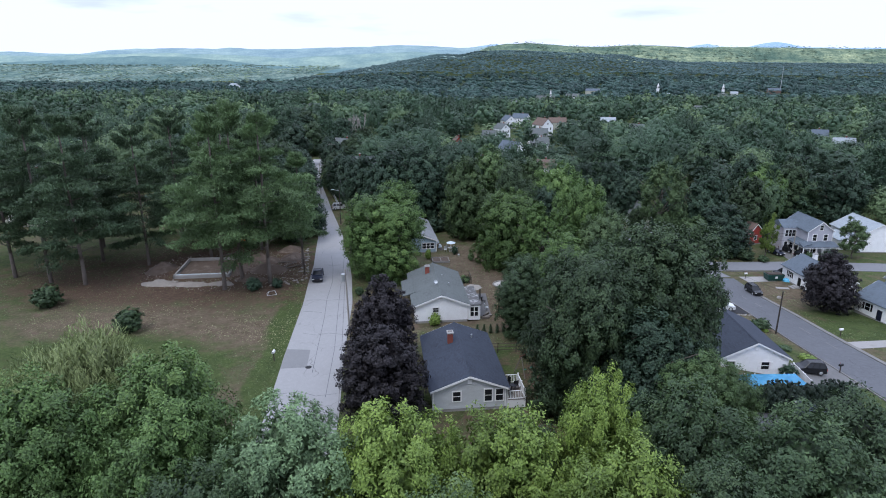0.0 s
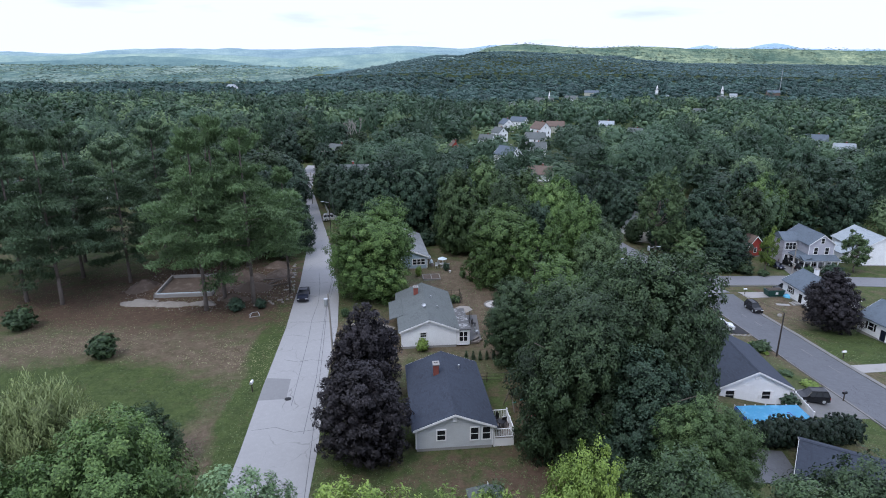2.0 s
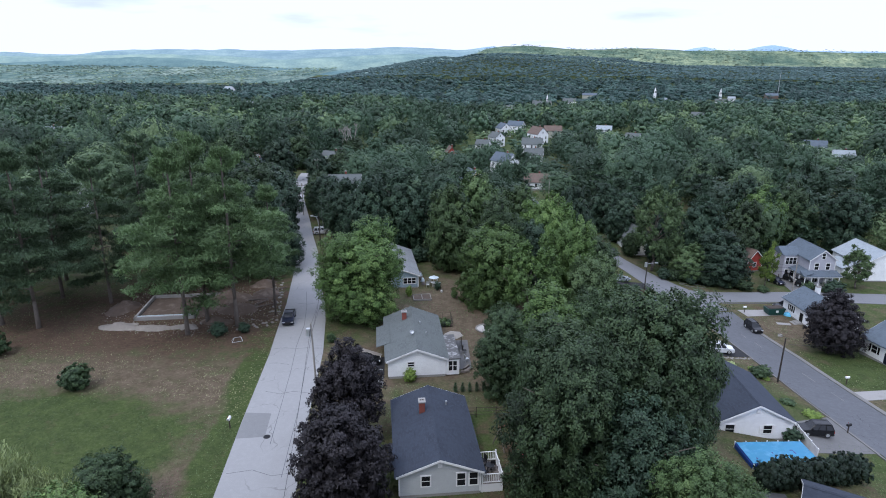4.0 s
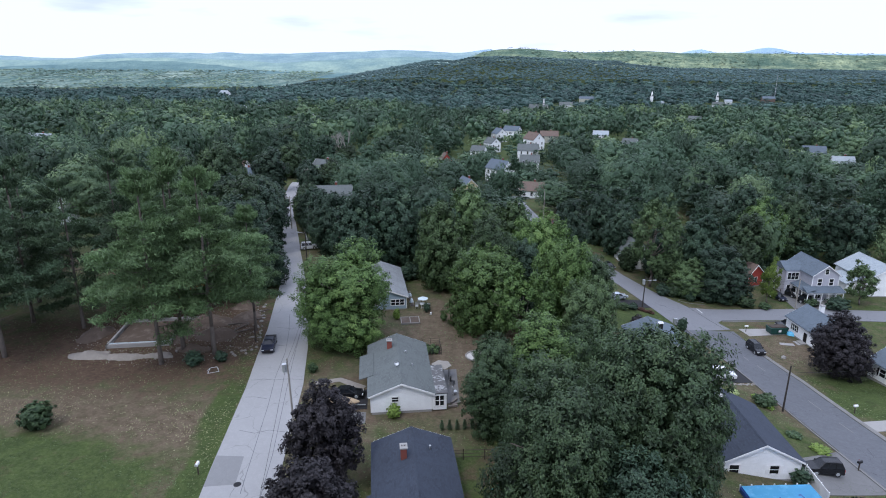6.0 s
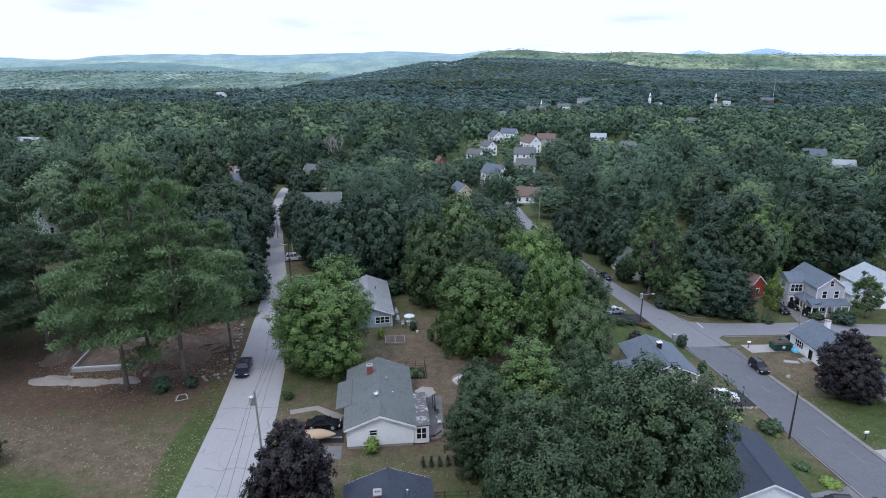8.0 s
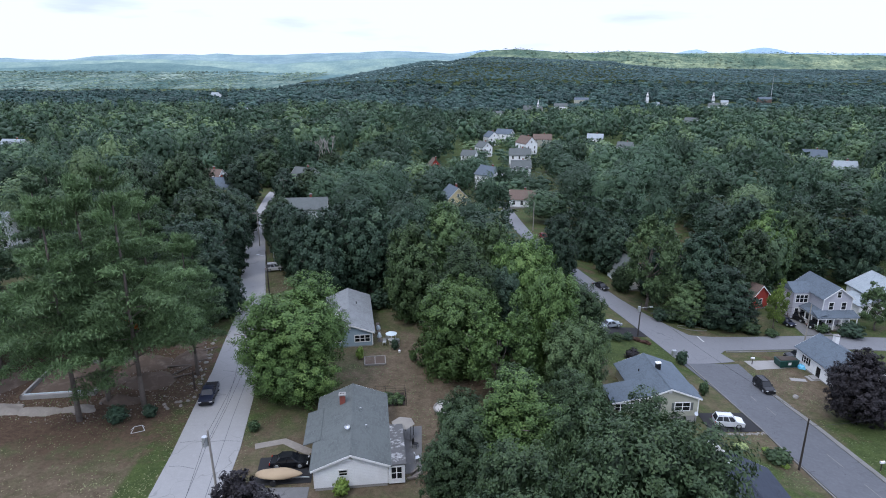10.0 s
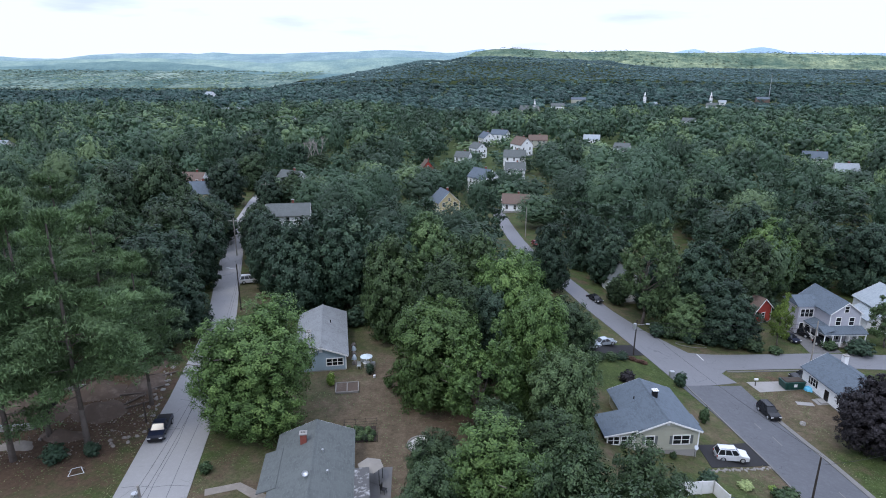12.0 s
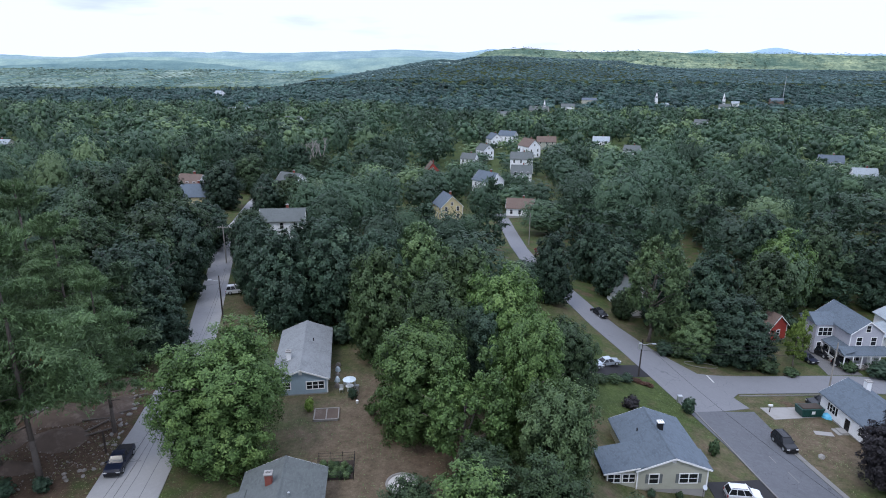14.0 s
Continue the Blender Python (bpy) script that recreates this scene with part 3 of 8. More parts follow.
tagged(draped("pavement", ribbon(LOWER[:6], 0.5, -4.5), 0.10, M["kerb"]), "narrow cracked concrete pavement strip", "pavement", kind="structure")
tagged(draped("pavement", ribbon([(55.2, 122.0), (60.4, 122.3), (67.6, 122.6), (75, 122.8)], 0.18), 0.15, M["kerb"]), "concrete kerb of the side street", "kerb", kind="structure")


def slab(name, poly, mat, label, lift=0.05, category="driveway"):
    return tagged(draped(name, poly, lift, mat, 0.2), label, category, kind="structure")


slab("driveway", [(-11.6, 74.2), (-6.2, 74.8), (-6.6, 79.2), (-12.2, 78.6)], M["drive_black"], "black sealed asphalt driveway beside the white house")
slab("driveway", [(-12.6, 71.2), (-6.0, 71.8), (-6.2, 74.1), (-11.9, 73.9)], M["drive_grey"], "grey patched asphalt drive apron")
slab("path", ribbon([(-13.4, 80.6), (-10.5, 81.6), (-8.6, 80.4), (-7.2, 79.6)], 1.0), M["sand"], "curved tan gravel garden path", 0.045, "path")
slab("driveway", [(40.2, 92.6), (49.2, 95.6), (48.4, 100.4), (40.4, 97.4)], M["drive_black"], "black sealed asphalt driveway with a white car")
slab("yard", [(25.6, 51.0), (33.4, 52.0), (34.0, 57.6), (26.8, 57.0)], M["road_dark"], "dark worn gravel yard between hedge and garage", 0.05, "yard")
slab("driveway", [(42.4, 66.8), (51.2, 68.6), (50.3, 77), (41.6, 73.0)], M["drive_grey"], "grey asphalt driveway with a dark car")
slab("driveway", [(57.4, 115.6), (65.2, 116.6), (65.4, 119.2), (56.8, 118.8)], M["concrete"], "pale concrete driveway with a green skip")
slab("driveway", [(57.6, 82.4), (70, 84.4), (78, 86), (77.8, 88.2), (69.6, 86.8), (57.4, 85.0)], M["concrete"], "pale concrete driveway across a lawn")
slab("driveway", [(72.6, 129.2), (78.2, 129.2), (78.2, 138.5), (73.4, 138.5)], M["drive_grey"], "asphalt driveway beside the lilac-grey house")
slab("driveway", [(31.6, 118.6), (43.4, 124.8), (42.2, 128.0), (30.8, 122.6)], M["drive_black"], "dark asphalt driveway on the slope")
slab("path", ribbon([(61.2, 112.4), (63.5, 112.0)], 1.0), M["concrete"], "short concrete front path", 0.045, "path")
slab("road_patch", [(-19.7, 60.9), (-16.8, 61.3), (-17.4, 65.6), (-20.2, 65.7)], M["road_patch"], "darker rectangular asphalt repair", 0.068, "repair")
slab("road_marking", [(52.6, 125.6), (52.85, 125.6), (52.6, 127.9), (52.35, 127.9)], M["line_paint"], "worn white stop line", 0.1, "road marking")
for x0, y0, w, n in ((52.0, 104.5, 0.14, 1.6), (52.8, 100.6, 0.12, 2.2), (54.4, 88.0, 0.12, 3.0), (54.9, 82.0, 0.1, 2.6)):
    slab("road_marking", [(x0, y0), (x0 + w, y0), (x0 + w - 0.09 * n, y0 + n), (x0 - 0.09 * n, y0 + n)], M["kerb"], "faded remains of a thin road line", 0.066, "road marking")
for line in ([(-15.9, 60), (-17.8, 75.5), (-18.8, 82), (-19.4, 89), (-20.7, 96), (-22.4, 103)], [(-13.4, 55), (-14.6, 66), (-16.5, 78.4), (-17.6, 85.7), (-18.9, 95.4), (-20.1, 103)], [(-22.9, 97.7), (-21.2, 97.3), (-19.7, 97.5)], [(-21.6, 81.2), (-20.2, 81.5), (-18.7, 81.3), (-17.2, 81.6), (-15.2, 81.5)],
             [(-21.0, 77.1), (-20.0, 77.2), (-18.4, 76.8)], [(-19.4, 70.2), (-17.6, 69.7), (-16.2, 70.3), (-13.9, 69.9)], [(-18.6, 55.4), (-16.4, 56.0), (-14.4, 55.2), (-12.4, 55.7)], [(-23.6, 91.4), (-21.6, 91.0), (-20.2, 91.3)]):
    slab("tar_seam", ribbon(line, 0.05), M["road_dark"], "thin dark tar seam in the road", 0.064, "tar seam")
bm = bmesh.new()
rod(bm, (0, 0, -0.1), (0, 0, 0.075), 0.36, 0.36, 20)
rod(bm, (0, 0, 0.06), (0, 0, 0.083), 0.27, 0.27, 20)
mh = part("manhole_cover", bm, M["dark_metal"])
mh.matrix_basis = pose(-16.6, 61.3, 0)
tagged(mh, "round dark iron cover set in the road", "manhole cover")


# ---- trees: foliage is many small leaf sprays on clumps round a branching trunk ----
def ico(level=1):
    bm = bmesh.new()
    bmesh.ops.create_icosphere(bm, subdivisions=level, radius=1.0)
    v = np.array([q.co[:] for q in bm.verts])
    f = np.array([[q.index for q in face.verts] for face in bm.faces])
    bm.free()
    return v, f


ICO1, ICO2 = ico(1), ico(2)


def unit(v):
    return v / np.maximum(np.linalg.norm(v, axis=-1, keepdims=True), 1e-9)


def sprays(rng, pos, nrm, length, width, droop=0.0):
    """Pointed leaf sprays at pos, facing nrm: corners and triangles."""
    n = len(pos)
    t = unit(np.cross(nrm, rng.normal(size=(n, 3))))
    if droop:
        t = unit(t * (1 - droop) + np.array([0, 0, -1.0]) * droop)
    s = unit(np.cross(nrm, t))
    L = length * rng.uniform(0.6, 1.4, (n, 1))
    W = width * rng.uniform(0.6, 1.4, (n, 1))
    v = np.stack([pos - t * L * 0.4 + s * W * 0.5, pos - t * L * 0.4 - s * W * 0.5, pos + t * L * 0.6 - nrm * L * 0.15], 1).reshape(-1, 3)
    return v, np.arange(3 * n).reshape(n, 3)


def crown_arrays(seed, R, half, n_lobe=14, n_tuft=220, n_leaf=4200, leaf=(0.55, 0.40), lobe=(0.34, 0.46), at=0.6, tuft=0.1, droop=0.0, lop=0.1, core=0.84, ruffle=0.3, taper=0.0, hang=0.0, fine=True, dome=0.5):
    """Corners, triangles and tint of a broadleaf crown centred at 0: boughs that bulge from a dome, tufts on the boughs, leaf sprays on the tufts."""
    rng = np.random.default_rng(seed)
    i = np.arange(n_lobe) + 0.5
    ct = 1 - 1.72 * i / n_lobe
    ph = i * 2.39996 + rng.uniform(0, 6)
    d = np.stack([np.sqrt(1 - ct**2) * np.cos(ph), np.sqrt(1 - ct**2) * np.sin(ph), ct], 1)
    d = unit(d + rng.normal(0, 0.14, (n_lobe, 3)))
    r = rng.uniform(lobe[0], lobe[1], n_lobe)
    c = d * (at * rng.uniform(0.82, 1.12, n_lobe) * (1 + lop * np.sin(ph + 1.3)))[:, None]
    if n_lobe > 5 and at < 0.66:
        c, r = np.concatenate([c, [[0, 0, -0.3], [0, 0, 0.25]]]), np.append(r, [0.52, 0.52])
    if taper:
        c[:, :2] *= 1 - taper * c[:, 2:]
    squash = R / half
    c[:, 2] /= squash  # from here on in units of the radius, so that the boughs stay round
    mood = np.clip(rng.normal(0.5, 0.13, len(c)), 0, 1)
    # tufts on the outer faces of the boughs
    share = np.maximum(3, (n_tuft * 1.9 * r**2 / (r**2).sum()).astype(int))
    pick = np.repeat(np.arange(len(c)), share)
    q = np.concatenate([(np.arange(k) + 0.5) / k for k in share])
    az = np.concatenate([np.arange(k) * 2.39996 for k in share]) + pick
    tz = 1 - 2 * q
    td = np.stack([np.sqrt(1 - tz**2) * np.cos(az), np.sqrt(1 - tz**2) * np.sin(az), tz], 1)
    td = unit(td + rng.normal(0, 0.12, td.shape))
    tp = c[pick] + td * (r[pick] * rng.uniform(0.88, 1.06, len(pick)))[:, None]
    deep = np.min(np.linalg.norm(tp[:, None] - c[None], axis=2) / r[None] + 9.0 * (np.arange(len(c))[None] == pick[:, None]), axis=1) < 0.86
    pick, td, tp = pick[~deep], td[~deep], tp[~deep]
    n_tuft = len(pick)
    tm = np.clip(mood[pick] + rng.normal(0, 0.08, n_tuft), 0, 1)
    tr = tuft * rng.uniform(0.7, 1.4, n_tuft)
    who = rng.integers(0, n_tuft, n_leaf)
    ld = unit(rng.normal(size=(n_leaf, 3)) + 0.6 * td[who])
    pos = tp[who] + ld * (tr[who] * rng.uniform(0.35, 1.12, n_leaf))[:, None]
    nrm = unit((0.75 - 0.6 * dome) * (0.6 * ld + td[who]) + dome * unit(pos * np.array([1, 1, squash])) + np.array([0, 0, 0.25]) + rng.normal(0, ruffle, (n_leaf, 3)))
    pos = pos * R
    if hang:
        pos[:, 2] -= hang * rng.uniform(0, 1, n_leaf) ** 1.5
    v, f = sprays(rng, pos, nrm, *leaf, droop)
    vs, fs, ts, base = [v], [f], [np.repeat(np.clip(tm[who] + rng.normal(0, 0.11, n_leaf), 0, 1), 3)], len(v)
    if fine:  # inner sprays, their tint lowered to paint the shade inside the boughs
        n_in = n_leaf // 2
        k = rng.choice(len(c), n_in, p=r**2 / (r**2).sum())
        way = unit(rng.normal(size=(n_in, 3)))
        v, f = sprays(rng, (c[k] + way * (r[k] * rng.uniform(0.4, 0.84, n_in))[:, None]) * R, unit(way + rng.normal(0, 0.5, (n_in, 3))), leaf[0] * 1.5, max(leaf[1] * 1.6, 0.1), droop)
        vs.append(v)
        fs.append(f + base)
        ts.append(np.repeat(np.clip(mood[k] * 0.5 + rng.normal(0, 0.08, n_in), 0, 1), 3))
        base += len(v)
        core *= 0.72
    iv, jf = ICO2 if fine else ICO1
    # bough cores, coloured dark for the shade within the crown
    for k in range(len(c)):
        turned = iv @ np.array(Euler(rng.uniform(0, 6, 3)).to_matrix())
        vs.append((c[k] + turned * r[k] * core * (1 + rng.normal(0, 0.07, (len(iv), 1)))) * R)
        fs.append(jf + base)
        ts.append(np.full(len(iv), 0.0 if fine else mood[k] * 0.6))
        base += len(iv)
    return np.concatenate(vs), np.concatenate(fs), np.concatenate(ts)


def pine_arrays(seed, H, R, low=0.3, n_branch=110, n_spray=48, size=(0.75, 0.13), flat=0.3):
    """A conifer's boughs: drooping plumes of needle tufts in tiers up the trunk, broad below and rounded at the top."""
    rng = np.random.default_rng(seed)
    vs, ts, count = [], [], 0
    per = 7 if n_spray > 30 else 3
    for b in range(n_branch):
        tiers = max(6, n_branch // 6)
        u = ((b * tiers // n_branch) + rng.uniform(0, 0.5)) / tiers
        z = H * (low + (1 - low) * u) * 0.985
        prof = 0.78 + 0.9 * u if u < 0.25 else 1.0 - 0.86 * ((u - 0.25) / 0.75) ** 1.35
        reach = R * max(0.12, prof) * rng.uniform(0.45, 1.25)
        az = b * 2.39996 + rng.normal(0, 0.5)
        dirv = np.array([math.cos(az), math.sin(az), rng.uniform(-0.06, 0.2) if u < 0.75 else 0.55])
        side = np.array([-math.sin(az), math.cos(az), 0])
        m = max(2, int(n_spray * (0.45 + 0.65 * reach / R)) // per)
        s = rng.uniform(0.2, 1.0, m) ** 0.7
        lat = rng.normal(0, 0.22, m) * reach * (1.15 - 0.7 * s)
        tuft = np.array([0, 0, z]) + s[:, None] * reach * dirv + lat[:, None] * side + rng.normal(0, 1, (m, 3)) * np.array([0.1, 0.1, 0.07])
        tuft[:, 2] += -0.055 * (s * reach) ** 1.45 - 0.12 * np.abs(lat)
        way = unit(dirv + 0.7 * np.sign(lat)[:, None] * side + np.array([0, 0, 0.25]))
        mood = np.clip(rng.normal(0.5, 0.14) + rng.normal(0, 0.12, m), 0, 1)
        who = np.repeat(np.arange(m), per)
        k = len(who)
        pos = tuft[who] + rng.normal(0, 0.55, (k, 3)) * size[0] * np.array([1, 1, 0.4])
        t = unit(way[who] + rng.normal(0, 0.45, (k, 3)))
        nrm = unit(np.array([0, 0, 1.0]) + 0.45 * dirv + rng.normal(0, flat, (k, 3)))
        sd = unit(np.cross(nrm, t))
        L, W = size[0] * rng.uniform(0.6, 1.4, (k, 1)), size[1] * rng.uniform(0.7, 1.5, (k, 1))
        vs.append(np.stack([pos - t * L * 0.4 + sd * W, pos - t * L * 0.4 - sd * W, pos + t * L * 0.6], 1).reshape(-1, 3))
        ts.append(np.repeat(mood[who], 3))
        count += k
    return np.concatenate(vs), np.arange(3 * count).reshape(-1, 3), np.concatenate(ts)


def trunk_bm(rng, height, r, forks, reach, lean=0.03, top=0.0):
    """A tapered, slightly crooked trunk with limbs."""
    bm = bmesh.new()
    p, rad, n = Vector((0, 0, -0.3)), r * 1.25, 6
    for i in range(n):
        q = Vector((rng.uniform(-1, 1) * lean * height, rng.uniform(-1, 1) * lean * height, height * (i + 1) / n)) * 1.0
        r2 = r * (1 - (1 - top) * (i + 1) / n * 0.8)
        rod(bm, p, q, rad, r2, 9)
        p, rad = q, r2
    for k in range(forks):
        a, z0 = k * 2.4 + rng.uniform(0, 1), height * rng.uniform(0.35, 0.8)
        start = Vector((0, 0, z0))
        mid = start + Vector((math.cos(a), math.sin(a), 0.8)) * reach * 0.5
        end = mid + Vector((math.cos(a + 0.3), math.sin(a + 0.3), 0.7)) * reach * 0.5
        rod(bm, start, mid, r * 0.42, r * 0.26, 7)
        rod(bm, mid, end, r * 0.26, r * 0.08, 6)
    return bm


PROTO = {}


def tree_proto(kind, var):
    """Trunk and crown meshes of a kind, built once for a tree of crown radius 5 and height 15."""
    key = (kind, var)
    if key not in PROTO:
        rng = random.Random(len(kind) * 31 + var * 7)
        seed = len(kind) * 101 + sum(map(ord, kind)) + var * 17
        if kind == "pine":
            arrays = pine_arrays(seed, 15.0, 6.2, 0.31 - 0.12 * var, 56, 640, (0.42, 0.05))
            tb = trunk_bm(rng, 14.4, 0.26, 0, 1, 0.004, 0.12)
            for k in range(16):
                a, z0 = k * 2.4, 3.0 + k * 0.35
                rod(tb, (0, 0, z0), (math.cos(a) * 2.2, math.sin(a) * 2.2, z0 + 0.35), 0.05, 0.015, 5)
        elif kind == "fir":
            arrays = pine_arrays(seed, 15.0, 4.4, 0.06, 110, 70, (0.7, 0.16))
            tb = trunk_bm(rng, 14.4, 0.24, 0, 1, 0.004, 0.1)
        elif kind == "willow":
            arrays = crown_arrays(seed, 5.0, 8.2, 28, 340, 42000, (0.34, 0.05), (0.28, 0.4), 0.62, 0.1, 0.55, 0.15, 0.6, hang=1.6)
            tb = trunk_bm(rng, 8.5, 0.4, 7, 4.5)
        elif kind == "thin":
            arrays = crown_arrays(seed, 5.0, 8.6, 38, 160, 8600, (0.34, 0.22), (0.13, 0.24), 0.74, 0.09, 0.35, 0.22, 0.45, 0.4)
            tb = trunk_bm(rng, 11.5, 0.24, 9, 4.5)
        elif kind == "purple":
            arrays = crown_arrays(seed, 5.0, 9.4, 24, 300, 18000, (0.30, 0.22), (0.3, 0.44), 0.6, 0.1, 0.2, 0.14, 0.62, 0.35, 0.28)
            tb = trunk_bm(rng, 9, 0.3, 6, 3.5)
        elif kind == "shrub":
            arrays = crown_arrays(seed, 5.0, 6.0, 9, 90, 2600, (0.78, 0.56), (0.38, 0.5), 0.52, 0.13, 0, 0.08, 0.78, fine=False)
            tb = trunk_bm(rng, 6, 0.3, 5, 3)
        elif kind == "lush":
            arrays = crown_arrays(seed, 5.0, 7.6, 26, 480, 60000, (0.155, 0.1), (0.28, 0.42), 0.62, 0.095, 0.1, 0.12, 0.56, 0.34)
            tb = trunk_bm(rng, 10.5, 0.32, 8, 4.2)
        elif kind == "dense":
            arrays = crown_arrays(seed, 5.0, 9.2, 27, 480, 42000, (0.19, 0.125), (0.28, 0.42), 0.62, 0.095, 0.1, 0.16, 0.52, 0.32)
            tb = trunk_bm(rng, 10.5, 0.32, 8, 4.2)
        elif kind == "spread":
            arrays = crown_arrays(seed, 5.0, 8.6, 27, 480, 42000, (0.19, 0.125), (0.28, 0.42), 0.62, 0.1, 0.1, 0.18, 0.52, 0.32, -0.42)
            tb = trunk_bm(rng, 10.5, 0.32, 8, 4.2)
        elif kind == "full":
            arrays = crown_arrays(seed, 5.0, 9.2, 25, 330, 25000, (0.25, 0.17), (0.28, 0.44), 0.62, 0.11, 0.1, 0.16, 0.5, 0.32)
            tb = trunk_bm(rng, 10.5, 0.32, 8, 4.2)
        else:
            arrays = crown_arrays(seed, 5.0, 9.0, 21, 220, 12500, (0.40, 0.27), (0.3, 0.46), 0.6, 0.13, 0.1, 0.16, 0.5, 0.32)
            tb = trunk_bm(rng, 10.5, 0.32, 8, 4.2)
        PROTO[key] = (arrays, tb)
    return PROTO[key]


TREE_MESH = {}


def plant(kind, leaf, x, y, r, H, label, name="tree", turn=0.0, var=0, group=""):
    """One tree: crown radius r, height H, standing on the ground at x, y."""
    key = (kind, leaf, var)
    z = gz(x, y)
    root = thing(name, x, y, z, turn, label, "shrub" if kind == "shrub" else "tree", group)
    if key not in TREE_MESH:
        (v, f, t), tb = tree_proto(kind, var)
        if kind in ("pine", "fir"):
            pass
        else:
            lo, hi = np.percentile(v[:, 2], (0.4, 99.8))
            foot = {"shrub": -0.4, "purple": 0.4, "willow": 0.5, "thin": 2.0, "lush": 2.0, "dense": -1.2, "full": -0.6}.get(kind, -0.2)
            v[:, 2] = foot + (v[:, 2] - lo) * (15.0 - foot) / (hi - lo)
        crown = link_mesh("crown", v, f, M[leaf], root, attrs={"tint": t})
        me = bpy.data.meshes.new("trunk")
        tb.to_mesh(me)
        for p in me.polygons:
            p.use_smooth = True
        me.materials.append(M["bark"])
        tr = new("trunk", me)
        tr.parent = root
        TREE_MESH[key] = (crown.data, me)
    else:
        for nm, me in zip(("crown", "trunk"), TREE_MESH[key]):
            ob = new(nm, me)
            ob.parent = root
    root.scale = (r / 5.0, r / 5.0, H / 15.0)
    return root


